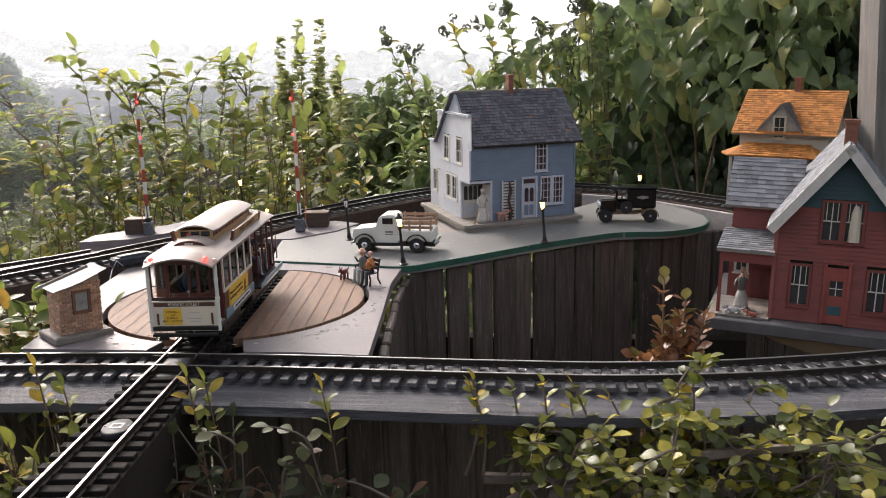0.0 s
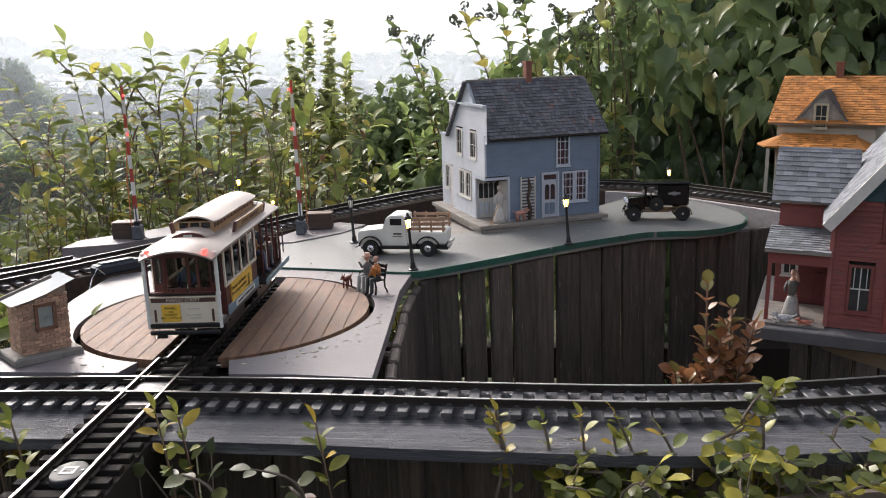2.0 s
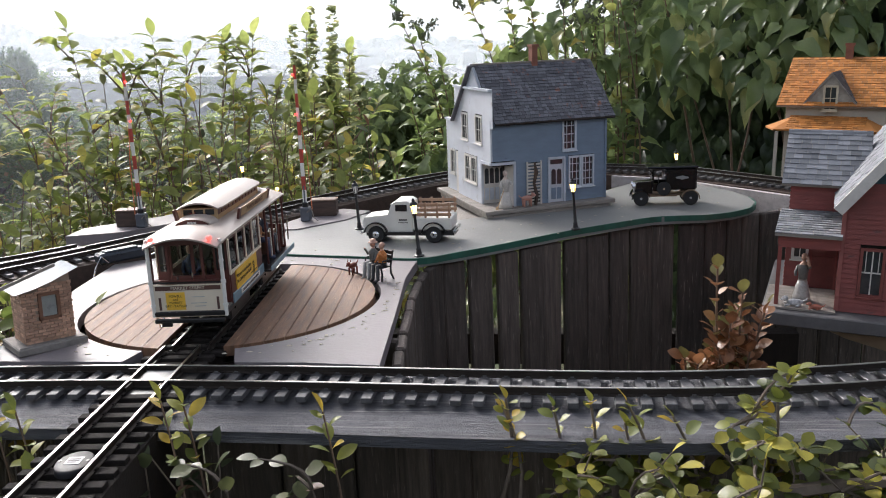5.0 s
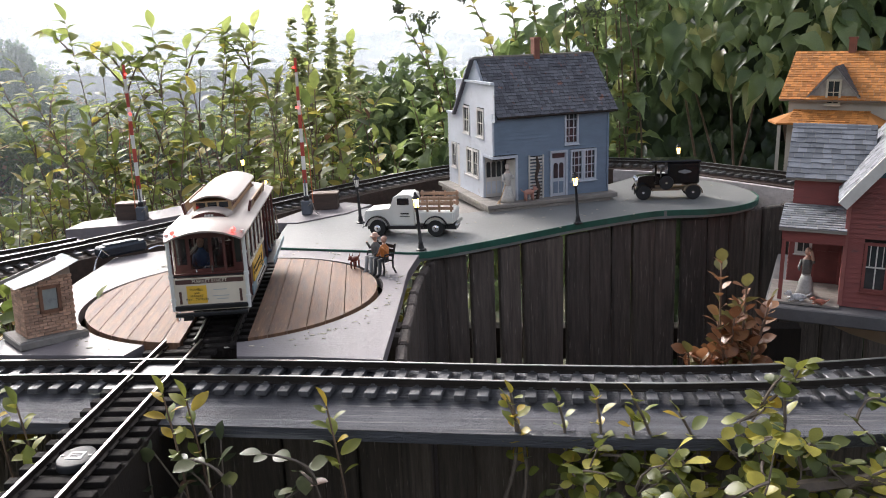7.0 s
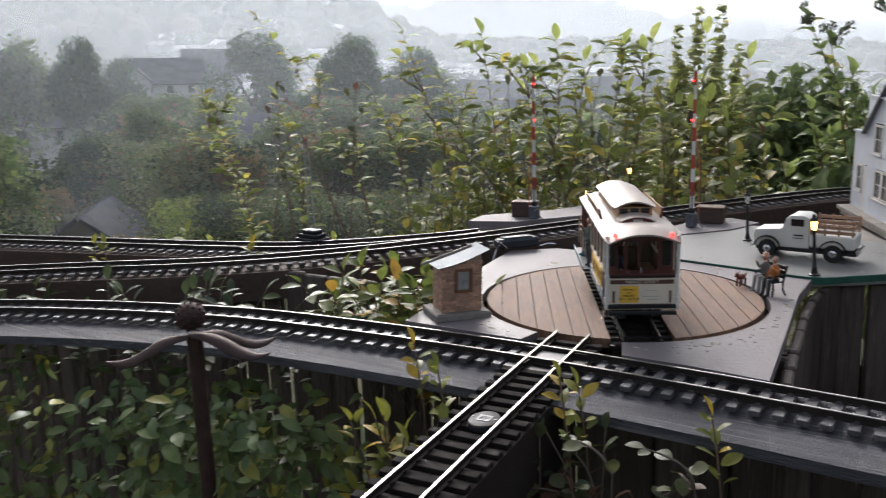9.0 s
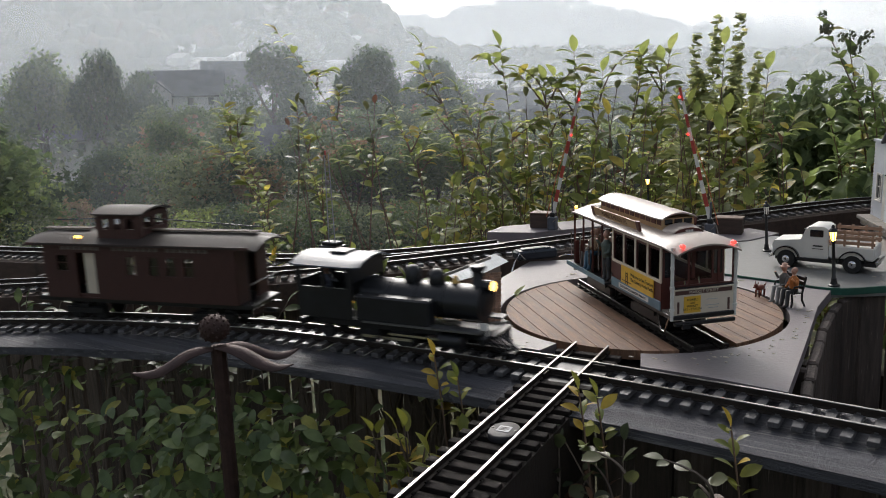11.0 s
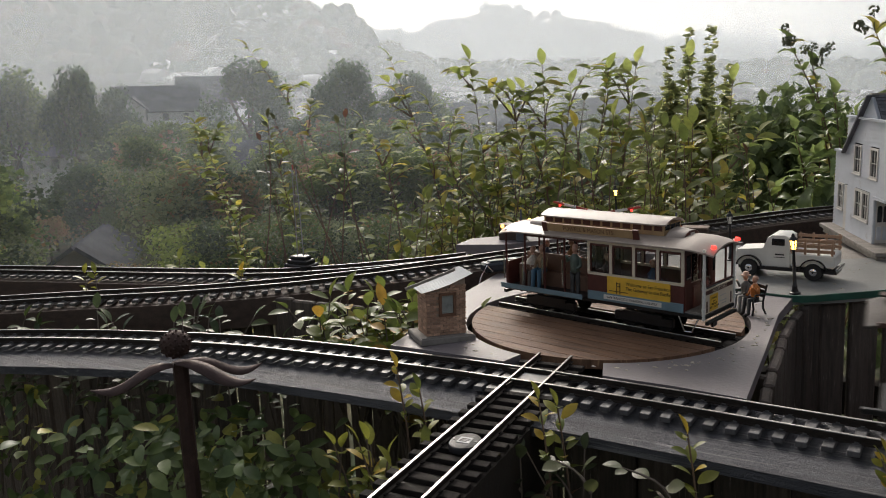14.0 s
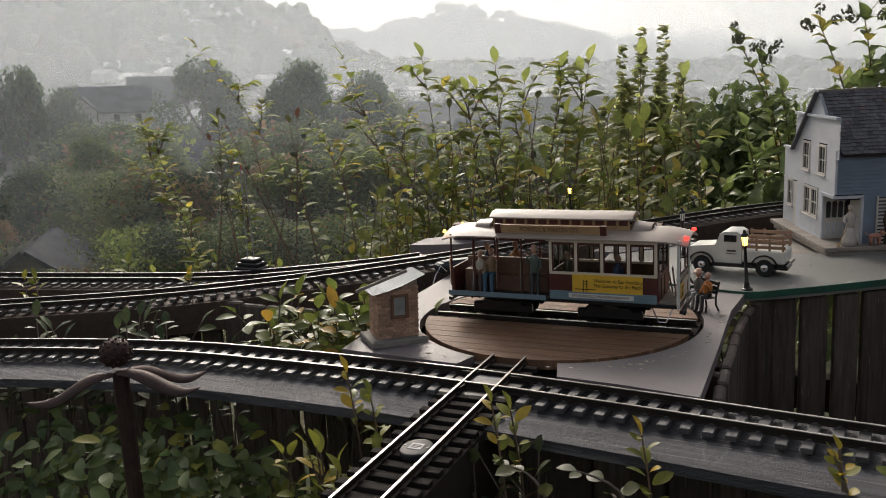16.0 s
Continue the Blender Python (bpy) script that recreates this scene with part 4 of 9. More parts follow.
    for xc in (-0.103, 0.080):
        truck = part("truck_frame", Bag().box(xc, 0.030, 0.0165, 0.105, 0.010, 0.0145, b=0.002).box(xc, -0.030, 0.0165, 0.105, 0.010, 0.0145, b=0.002).box(xc, 0, 0.022, 0.03, 0.06, 0.008).box(xc, 0.034, 0.0235, 0.07, 0.006, 0.006).box(xc, -0.034, 0.0235, 0.07, 0.006, 0.006), M_BLACK, car, "black wheel truck")
        for dx in (-0.032, 0.032):
            for s in (-1, 1):
                ob = part("wheel", wm, M_BLACK, truck)
                ob.matrix_basis = Matrix.Translation((xc + dx, s * 0.0215, 0.0125)) @ pose(0, 0, 0, 0, 0, 0 if s < 0 else 180)
    part("step", Bag().tube([(0.150, -0.046, 0.034), (0.160, -0.047, 0.014), (0.172, -0.047, 0.014), (0.182, -0.046, 0.034)], 0.0012, 5), M_CHROME, car)
    # painted passengers
    figure("figure", car, Matrix.Translation((-0.122, -0.0285, 0.038)) @ pose(0, 0, 0, 0, 0, -90), coat("doll_tan", (0.05, 0.13, 0.20), (0.36, 0.23, 0.13), SKIN, 0.034, 0.056), "seated doll in a tan coat and teal trousers", seated=True)
    figure("figure", car, Matrix.Translation((-0.143, -0.0275, 0.034)) @ pose(0, 0, 0, 0, 0, -90), coat("doll_white", (0.08, 0.06, 0.05), (0.62, 0.56, 0.48), SKIN, 0.034, 0.056), "seated doll in a white sweater", seated=True)
    figure("figure", car, Matrix.Translation((-0.040, -0.0455, 0.0405)) @ pose(0, 0, 0, 0, 0, -75), coat("doll_green", (0.05, 0.05, 0.05), (0.13, 0.17, 0.14), SKIN, 0.036, 0.064), "standing doll in a green coat and cap holding on", arm=1.0, flip=-1)
    figure("figure", car, Matrix.Translation((-0.098, 0.022, 0.040)) @ pose(0, 0, 0, 0, 0, 90), coat("doll_orange", (0.08, 0.09, 0.16), (0.42, 0.20, 0.08), SKIN, 0.036, 0.060), "seated doll in an orange top", seated=True)
    figure("figure", car, Matrix.Translation((-0.150, 0.020, 0.036)) @ pose(0, 0, 0, 0, 0, 90), coat("doll_dark", (0.04, 0.04, 0.05), (0.06, 0.07, 0.11), SKIN, 0.034, 0.058), "seated doll in dark clothes", seated=True)
    figure("figure", car, Matrix.Translation((0.010, -0.026, 0.036)) @ pose(0, 0, 0, 0, 0, 0), coat("doll_brown", (0.04, 0.03, 0.03), (0.10, 0.07, 0.06), SKIN, 0.034, 0.058), "seated doll in brown inside the cabin", seated=True)
    figure("figure", car, Matrix.Translation((0.092, -0.024, 0.034)) @ pose(0, 0, 0, 0, 0, 0), coat("doll_blue", (0.03, 0.05, 0.10), (0.05, 0.10, 0.22), SKIN, 0.034, 0.058), "seated doll in blue inside the cabin", seated=True)
    return car


cable_car = build_cable_car()


# ---- locomotive and caboose, heading to +x ----
def build_locomotive():
    loco = thing("locomotive", Matrix.Diagonal((0.92, 0.95, 0.94, 1)), "black model saddle steam locomotive with domes, stack and headlight", "locomotive")
    black = mat("loco_black", (0.013, 0.014, 0.016), 0.42, 0.0, 0.3, 30, 0.12)
    part("frame", Bag().box(-0.01, 0, 0.030, 0.30, 0.050, 0.012, b=0.002).box(0.142, 0, 0.030, 0.010, 0.092, 0.014, b=0.002).box(-0.165, 0, 0.030, 0.008, 0.088, 0.014, b=0.002), black, loco)
    boiler = part("boiler", Bag().cyl(-0.065, 0, 0.078, 0.0290, 0.175, 28, axis="x").cyl(0.108, 0, 0.078, 0.0300, 0.022, 28, axis="x").cyl(0.130, 0, 0.078, 0.0235, 0.004, 24, axis="x", r2=0.018), black, loco, smooth=True)
    for x in (-0.02, 0.025, 0.07):
        part("boiler_band", Bag().cyl(x, 0, 0.078, 0.0297, 0.003, 28, axis="x"), M_BLACKGLOSS, boiler)
    part("side_tank", Bag().box(0.00, 0.037, 0.066, 0.125, 0.022, 0.044, b=0.003), black, loco)
    part("side_tank", Bag().box(0.00, -0.037, 0.066, 0.125, 0.022, 0.044, b=0.003), black, loco)
    # Running boards in a paler, half-metallic grey than the black engine.
    part("running_board", Bag().box(0.045, 0.040, 0.0445, 0.19, 0.020, 0.003).box(0.045, -0.040, 0.0445, 0.19, 0.020, 0.003), mat("loco_grey", (0.20, 0.20, 0.20), 0.35, 0.6), loco, "grey metal running board")
    part("sand_dome", Bag().lathe([(0.0125, 0), (0.0135, 0.004), (0.012, 0.020), (0.009, 0.026), (0.004, 0.029)], 18, x=0.012, z=0.104), black, loco, smooth=True)
    part("steam_dome", Bag().lathe([(0.0120, 0), (0.0130, 0.004), (0.0118, 0.017), (0.0085, 0.022), (0.004, 0.025)], 18, x=0.052, z=0.104), black, loco, smooth=True)
    part("bell", Bag().lathe([(0.0065, 0), (0.0045, 0.006), (0.0035, 0.010), (0.0012, 0.012)], 14, x=0.082, z=0.108), mat("brass", (0.55, 0.36, 0.12), 0.3, 1.0), loco, "brass bell", smooth=True)
    part("smokestack", Bag().lathe([(0.0125, 0), (0.0085, 0.005), (0.0080, 0.026), (0.0105, 0.029), (0.0118, 0.032), (0.0118, 0.036), (0.0085, 0.037)], 18, x=0.118, z=0.103), black, loco, smooth=True)
    part("headlight", Bag().cyl(0.128, 0, 0.107, 0.0095, 0.013, 16, axis="x").box(0.134, 0, 0.097, 0.012, 0.012, 0.004), black, loco)
    part("headlight_lens", Bag().cyl(0.1412, 0, 0.107, 0.0080, 0.001, 16, axis="x"), glow("warm_lens", (1.0, 0.62, 0.18), 4.0), loco, "glowing headlight lens")
    for s in (-1, 1):
        y = s * 0.0455
        part("cab_side", Bag().box(-0.116, y, 0.070, 0.098, 0.003, 0.052), black, loco)
        part("cab_header", Bag().box(-0.116, y, 0.133, 0.098, 0.003, 0.006), black, loco)
        for x, ww in ((-0.162, 0.008), (-0.117, 0.006), (-0.071, 0.010)):
            part("cab_pillar", Bag().box(x, y, 0.113, ww, 0.003, 0.036), black, loco)
    part("cab_front", Bag().box(-0.068, 0, 0.120, 0.003, 0.090, 0.030), black, loco)
    part("cab_back", Bag().box(-0.164, 0, 0.075, 0.003, 0.090, 0.060), black, loco)
    part("cab_roof", arch_roof(-0.176, -0.052, 0.106, 0.1345, 0.0125, 0.0025, 0, 0.02), mat("roof_blue", (0.055, 0.075, 0.10), 0.4, 0, 0.2, 30), loco, "blue-black arched cab roof", smooth=True)
    part("roof_hatch", Bag().box(-0.110, 0.0, 0.1485, 0.03, 0.03, 0.004, b=0.001), black, loco)
    figure("figure", loco, Matrix.Translation((-0.130, -0.020, 0.052)) @ pose(0, 0, 0, 0, 0, 0), coat("doll_engineer", (0.05, 0.06, 0.10), (0.16, 0.18, 0.24), SKIN, 0.036, 0.060), "engine driver doll in blue overalls")
    for s in (-1, 1):
        part("cylinder", Bag().cyl(0.075, s * 0.040, 0.026, 0.012, 0.036, 16, axis="x"), black, loco, smooth=True)
    wm = wheel_mesh(0.0185, 0.006).mesh("driving_wheel", True)
    wm.materials.append(black)
    for x in (-0.055, 0.005):
        for s in (-1, 1):
            part("wheel", wm, black, loco).matrix_basis = Matrix.Translation((x, s * 0.0225, 0.0185)) @ pose(0, 0, 0, 0, 0, 0 if s < 0 else 180)
    sm = wheel_mesh(0.0115, 0.006).mesh("small_wheel", True)
    sm.materials.append(black)
    for x in (0.095, -0.13):
        for s in (-1, 1):
            part("wheel", sm, black, loco).matrix_basis = Matrix.Translation((x, s * 0.0225, 0.0115)) @ pose(0, 0, 0, 0, 0, 0 if s < 0 else 180)
    part("side_rod", Bag().box(-0.02, -0.0315, 0.014, 0.085, 0.002, 0.005).box(0.035, -0.033, 0.022, 0.10, 0.002, 0.0035).box(-0.02, 0.0315, 0.014, 0.085, 0.002, 0.005).box(0.035, 0.033, 0.022, 0.10, 0.002, 0.0035), M_CHROME, loco, "bright steel side rods")
    pil = Bag()
    for k in range(-4, 5):
        pil.tube([(0.148, k * 0.009, 0.028), (0.178 - abs(k) * 0.005, k * 0.0045, 0.006)], 0.0018, 5)
    part("pilot", pil.box(0.172, 0, 0.0055, 0.012, 0.040, 0.003).box(0.150, 0, 0.034, 0.012, 0.060, 0.004), black, loco, "slatted cowcatcher")
    part("flag", Bag().tube([(0.146, -0.036, 0.037), (0.146, -0.036, 0.058)], 0.001, 5).box(0.140, -0.036, 0.052, 0.011, 0.0008, 0.012), M_WHITE, loco, "small white flag")
    part("coupler", Bag().box(-0.178, 0, 0.022, 0.026, 0.008, 0.006, b=0.001), M_BLACK, loco)
    return loco


def build_caboose():
    cab = thing("caboose", Matrix.Diagonal((0.91, 0.95, 0.94, 1)), "dark brown-red model caboose with a cupola and lit windows", "caboose")
    red = mat("caboose_red", (0.070, 0.028, 0.022), 0.55, 0, 0.25, 40, 0.25, 300, stretch=(8, 1, 1))
    x0, x1, w = -0.190, 0.190, 0.094
    openings = [(-0.162, -0.140, 0.088, 0.116), (-0.122, -0.082, 0.044, 0.120), (-0.018, 0.000, 0.084, 0.116), (0.026, 0.044, 0.084, 0.116), (0.060, 0.078, 0.084, 0.116), (0.094, 0.112, 0.084, 0.116)]
    part("floor", Bag().box(0, 0, 0.038, 0.43, 0.088, 0.008, b=0.001), M_BLACK, cab)
    for s in (-1, 1):
        b = Bag()
        cuts = sorted({x0, x1, *[o[0] for o in openings], *[o[1] for o in openings]})
        for a, c in zip(cuts, cuts[1:]):
            hole = next((o for o in openings if o[0] <= a and c <= o[1]), None)
            spans = [(0.042, 0.136)] if not hole else [(0.042, hole[2]), (hole[3], 0.136)]
            for lo, hi in spans:
                n = max(1, round((c - a) / 0.0075))
                for k in range(n):
                    part("side_board", Bag().box(a + (c - a) * (k + 0.5) / n, s * w / 2, (lo + hi) / 2, (c - a) / n - 0.0004, 0.003, hi - lo), red, cab)
        part("sill", b.box(0, s * (w / 2 - 0.0018), 0.046, 0.38, 0.001, 0.008), red, cab)
        for o in openings:
            xc, zc, ww, hh = (o[0] + o[1]) / 2, (o[2] + o[3]) / 2, o[1] - o[0], o[3] - o[2]
            if ww > 0.03:
                part("side_door", Bag().box(xc + 0.006, s * (w / 2 - 0.006), zc, ww - 0.012, 0.003, hh, b=0.001).box(xc + 0.006, s * (w / 2 - 0.004), zc + 0.012, ww - 0.020, 0.001, 0.022), M_CREAM, cab, "cream inner door standing ajar")
            else:
                wf = part("window_frame", Bag().box(xc, s * (w / 2 + 0.001), o[2], ww + 0.003, 0.003, 0.002).box(xc, s * (w / 2 + 0.001), o[3], ww + 0.003, 0.003, 0.002).box(xc, s * (w / 2), zc, ww, 0.0015, 0.0014), red, cab)
                part("pane", Bag().box(xc, s * (w / 2 - 0.001), zc, ww, 0.0006, hh), M_GLASS, wf)
        bars = Bag()
        for k in range(25):
            if k not in (7, 8, 17):
                bars.box(-0.146 + 0.0118 * k, s * (w / 2 + 0.0017), 0.1275, 0.0072, 0.0006, 0.0058)
        part("lettering_bar", bars, mat("dim_gilt", (0.20, 0.17, 0.14), 0.6), cab, "row of dim unreadable lettering")
    for x in (x0, x1):
        part("end_wall", Bag().box(x, 0.030, 0.089, 0.003, 0.034, 0.094).box(x, -0.030, 0.089, 0.003, 0.034, 0.094).box(x, 0, 0.128, 0.003, 0.03, 0.016), red, cab)
    roof_m = mat("caboose_roof", (0.055, 0.044, 0.038), 0.62, 0, 0.25, 20, 0.2, spec=0.3)
    part("roof", arch_roof(-0.232, 0.232, 0.112, 0.1365, 0.0125, 0.003, 0.006, 0.03), roof_m, cab, "dusty grey-brown arched roof", smooth=True)
    part("eave_trim", Bag().box(0, 0.0545, 0.1345, 0.44, 0.002, 0.005).box(0, -0.0545, 0.1345, 0.44, 0.002, 0.005), red, cab)
    cup = Bag()
    cx0, cx1 = -0.078, 0.006
    for s in (-1, 1):
        cup.box((cx0 + cx1) / 2, s * 0.037, 0.1500, cx1 - cx0, 0.003, 0.016).box((cx0 + cx1) / 2, s * 0.037, 0.1800, cx1 - cx0, 0.003, 0.008)
        for x in (cx0 + 0.004, cx0 + 0.030, cx1 - 0.030, cx1 - 0.004):
            cup.box(x, s * 0.037, 0.167, 0.012, 0.003, 0.022)
    for x in (cx0, cx1):
        cup.box(x, 0, 0.150, 0.003, 0.074, 0.016).box(x, 0, 0.180, 0.003, 0.074, 0.008).box(x, 0.031, 0.167, 0.003, 0.012, 0.022).box(x, -0.031, 0.167, 0.003, 0.012, 0.022).box(x, 0, 0.167, 0.003, 0.008, 0.022)
    cupola = part("cupola", cup, red, cab, "dark red lookout cupola")
    part("cupola_roof", arch_roof(cx0 - 0.010, cx1 + 0.010, 0.090, 0.1845, 0.0075, 0.0025, 0, 0.02), roof_m, cupola, smooth=True)
    for s in (-1, 1):
        # First the walkway boards, then a small added amber block that glows.
        part("roof_walk", Bag().box(0.09, 0, 0.1525, 0.24, 0.016, 0.002).box(-0.17, 0, 0.1525, 0.10, 0.016, 0.002) if s > 0 else Bag().box(-0.12, -0.0385, 0.1445, 0.010, 0.003, 0.004), M_BROWNWOOD if s > 0 else M_LENS_AMBER, cab)
        part("end_rail", Bag().tube([(s * 0.212, -0.042, 0.042), (s * 0.212, -0.042, 0.075), (s * 0.212, 0.042, 0.075), (s * 0.212, 0.042, 0.042)], 0.0014, 5).tube([(s * 0.212, -0.044, 0.042), (s * 0.212, -0.044, 0.134)], 0.0012, 5).tube([(s * 0.212, 0.044, 0.042), (s * 0.212, 0.044, 0.134)], 0.0012, 5), M_BLACK, cab)
        part("coupler", Bag().box(s * 0.222, 0, 0.024, 0.022, 0.008, 0.006, b=0.001), M_BLACK, cab)
        part("steps", Bag().box(s * 0.204, -0.044, 0.026, 0.020, 0.008, 0.003).box(s * 0.204, 0.044, 0.026, 0.020, 0.008, 0.003), M_BLACK, cab)
    wm = wheel_mesh(0.0135, 0.006).mesh("caboose_wheel", True)
    wm.materials.append(M_BLACK)
    for xc in (-0.130, 0.130):
        tr = part("truck_frame", Bag().box(xc, 0.031, 0.0165, 0.080, 0.006, 0.012, b=0.002).box(xc, -0.031, 0.0165, 0.080, 0.006, 0.012, b=0.002).box(xc, 0, 0.022, 0.018, 0.066, 0.010), M_BLACK, cab)
        for dx in (-0.026, 0.026):
            for s in (-1, 1):
                part("wheel", wm, M_BLACK, tr).matrix_basis = Matrix.Translation((xc + dx, s * 0.0222, 0.0135)) @ pose(0, 0, 0, 0, 0, 0 if s < 0 else 180)
    part("aerial_wire", Bag().tube([(-0.200, 0, 0.166), (-0.02, 0, 0.172), (0.215, 0, 0.160)], 0.0010, 5), M_BLACK, cab)
    return cab


locomotive = build_locomotive()
for ob in locomotive.children:
    ob.matrix_basis = Matrix.Diagonal((1, 1, 0.88, 1)) @ ob.matrix_basis
caboose = build_caboose()


# ---- crossing gates ----
def build_gate(m, label, way):
    gate = thing("crossing_gate", m, label, "crossing gate", "crossing gates")
    part("machine", Bag().box(0, 0, 0.015, 0.020, 0.020, 0.030, b=0.002).cyl(0, 0, 0.03, 0.0022, 0.045, 8), mat("gate_grey", (0.10, 0.11, 0.13), 0.5), gate)
    part("cable", Bag().tube([(0.006, -0.012, 0.02), (0.018, -0.020, 0.03), (0.022, -0.018, 0.01), (0.030, -0.015, 0.002)], 0.0012, 5), M_GREYWOOD, gate)
    arm = part("arm", Bag().box(0, 0, 0, 0.012, 0.010, 0.012, b=0.002), M_BLACK, gate, "red and white striped gate arm")
    for k in range(10):
        z0 = 0.004 + k * 0.0285
        part("stripe", Bag().box(0, 0, z0 + 0.01425, 0.0085 - k * 0.0004, 0.003, 0.0284), mat("stripe_red", (0.42, 0.06, 0.04), 0.5) if k % 2 else M_WHITE, arm, "red stripe" if k % 2 else "white stripe")
    for k in (0.19, 0.27):
        part("arm_lamp", Bag().ball(way * 0.004, -0.004, k, 0.0026, 0.0026, 0.0026, 8), M_LENS_RED, arm, "small glowing red lamp")
    part("guy_wire", Bag().tube([(-way * 0.014, 0, -0.01), (-way * 0.012, 0.002, 0.10), (0, 0, 0.21)], 0.0010, 5), mat("orange_wire", (0.55, 0.16, 0.06), 0.5), arm)
    return gate, arm


gate_left, gate_arm_left = build_gate(Matrix.Translation((-0.828, 1.885, 0.006)), "upright striped crossing gate on a grey slab, lowering later", 1)
gate_right, gate_arm_right = build_gate(Matrix.Translation((-0.478, 1.92, 0.006)), "striped crossing gate beside a brown block, lowering later", -1)

# ---- building kit ----
M_GLINT = mat("window_glass", (0.035, 0.04, 0.045), 0.06, 0, 0.3, 40, 0, spec=0.8)


def siding(bag, shape, z0, z1, course, openings, thick=0.0022):
    """Lapped boards: shape(z) gives the run (lo, hi) at a height; openings are (u0, u1, z0, z1). Boards lie on -y."""
    n = max(1, round((z1 - z0) / course))
    h = (z1 - z0) / n
    for k in range(n):
        a = z0 + k * h
        lo, hi = shape(a + h * 0.5)
        spans = [(lo, hi)]
        for u0, u1, v0, v1 in openings:
            if v0 < a + h * 0.6 and v1 > a + h * 0.4:
                spans = [q for s, e in spans for q in ((s, min(e, u0)), (max(s, u1), e)) if q[1] - q[0] > 0.0005]
        for s, e in spans:
            bag.add([(s, 0, a), (e, 0, a), (e, -thick, a), (s, -thick, a), (s, 0, a + h), (e, 0, a + h), (e, -0.0004, a + h), (s, -0.0004, a + h)], [(0, 3, 2, 1), (4, 5, 6, 7), (3, 7, 6, 2), (0, 1, 5, 4), (0, 4, 7, 3), (1, 2, 6, 5)])
    return bag


def window_unit(parent, m, w, h, material, cols=2, rows=2, frame=0.0045, name="window", glass=None):
    """A framed window with glazing bars, its pane set back; lies on -y."""
    vs = []
    for y in (-0.0035, 0.0005):
        for i, j in ((-1, 0), (1, 0), (1, 1), (-1, 1)):
            vs += [(i * w / 2, y, j * h), (i * (w / 2 - frame), y, frame if j == 0 else h - frame)]
    fs = []
    for k in range(4):
        a, c = 2 * k, 2 * ((k + 1) % 4)
        fs += [(a, c, c + 1, a + 1), (8 + a, 8 + a + 1, 8 + c + 1, 8 + c), (a, 8 + a, 8 + c, c), (a + 1, c + 1, 8 + c + 1, 8 + a + 1)]
    ob = part(name, Bag().add(vs, fs), material, parent, m=m)
    part("sill", Bag().box(0, -0.003, -0.0010, w + 0.004, 0.006, 0.002), material, ob)
    for k in range(1, cols):
        part("glazing_bar", Bag().box(-w / 2 + w * k / cols, -0.0008, h / 2, 0.0014, 0.002, h - frame), material, ob)
    for k in range(1, rows):
        part("glazing_bar", Bag().box(0, -0.0012, h * k / rows, w - frame, 0.002, 0.0016), material, ob)
    part("pane", Bag().box(0, 0.0008, h / 2, w - frame, 0.0008, h - frame), glass or M_GLINT, ob)
    return ob


def shingles(u0, u1, length, course, width, lift=0.0016):
    """Courses of loose-edged shingles on a slope: u across, the slope rising along +y from 0."""
    b = Bag()
    n = max(1, round(length / course))
    for k in range(n):
        y = length * k / n
        u = u0 - random.uniform(0, width)
        while u < u1:
            wd = width * random.uniform(0.75, 1.25)
            a, c = max(u, u0), min(u + wd - 0.0006, u1)
            if c - a > 0.001:
                e = lift * random.uniform(0.7, 1.3)
                d = random.uniform(-0.0008, 0.0008)
                b.add([(a, y + d, 0), (c, y + d, 0), (c, y + d, e), (a, y + d, e), (a, y + length / n * 1.12, 0), (c, y + length / n * 1.12, 0), (c, y + length / n * 1.12, 0.0004), (a, y + length / n * 1.12, 0.0004)], [(0, 3, 2, 1), (3, 7, 6, 2), (0, 4, 7, 3), (1, 2, 6, 5), (4, 5, 6, 7)])
            u += wd
    return b


def shingle_mat(name, a, b_, wear, wear_at=0.62):
    ma = mat(name, a, 0.75, 0, 0.2, 18, 0.3, 260, tint=b_, wear=wear, wear_at=wear_at)
    nt, L = ma.node_tree.nodes, ma.node_tree.links
    bs = nt["Principled BSDF"]
    src = bs.inputs["Base Color"].links[0].from_socket
    geo, mr, mx = nt.new("ShaderNodeNewGeometry"), nt.new("ShaderNodeMapRange"), nt.new("ShaderNodeMix")
    mr.inputs["To Min"].default_value, mr.inputs["To Max"].default_value = 0.60, 1.25
    L.new(geo.outputs["Random Per Island"], mr.inputs["Value"])
    mx.data_type, mx.blend_type = "RGBA", "MULTIPLY"
    mx.inputs["Factor"].default_value = 1.0
    L.new(src, mx.inputs["A"])
    L.new(mr.outputs["Result"], mx.inputs["B"])
    L.new(mx.outputs["Result"], bs.inputs["Base Color"])
    return ma


def slope(p, q, up):
    """The frame of a roof slope: u runs from p to q along the eave, y goes up the slope to the ridge point up."""
    p, q, up = Vector(p), Vector(q), Vector(up)
    u = (q - p).normalized()
    v = (up - p)
    v = (v - u * v.dot(u)).normalized()
    n = u.cross(v)
    return Matrix(((u.x, v.x, n.x, p.x), (u.y, v.y, n.y, p.y), (u.z, v.z, n.z, p.z), (0, 0, 0, 1)))


def chimney(parent, m, w, h):
    ob = part("chimney", Bag().box(0, 0, h / 2, w, w, h).box(0, 0, h - 0.003, w * 1.25, w * 1.25, 0.006), mat("chimney_brick", (0.26, 0.105, 0.07), 0.8, 0, 0.25, 60, 0.5, 250), parent, "small red brick chimney", m=m)
    return ob


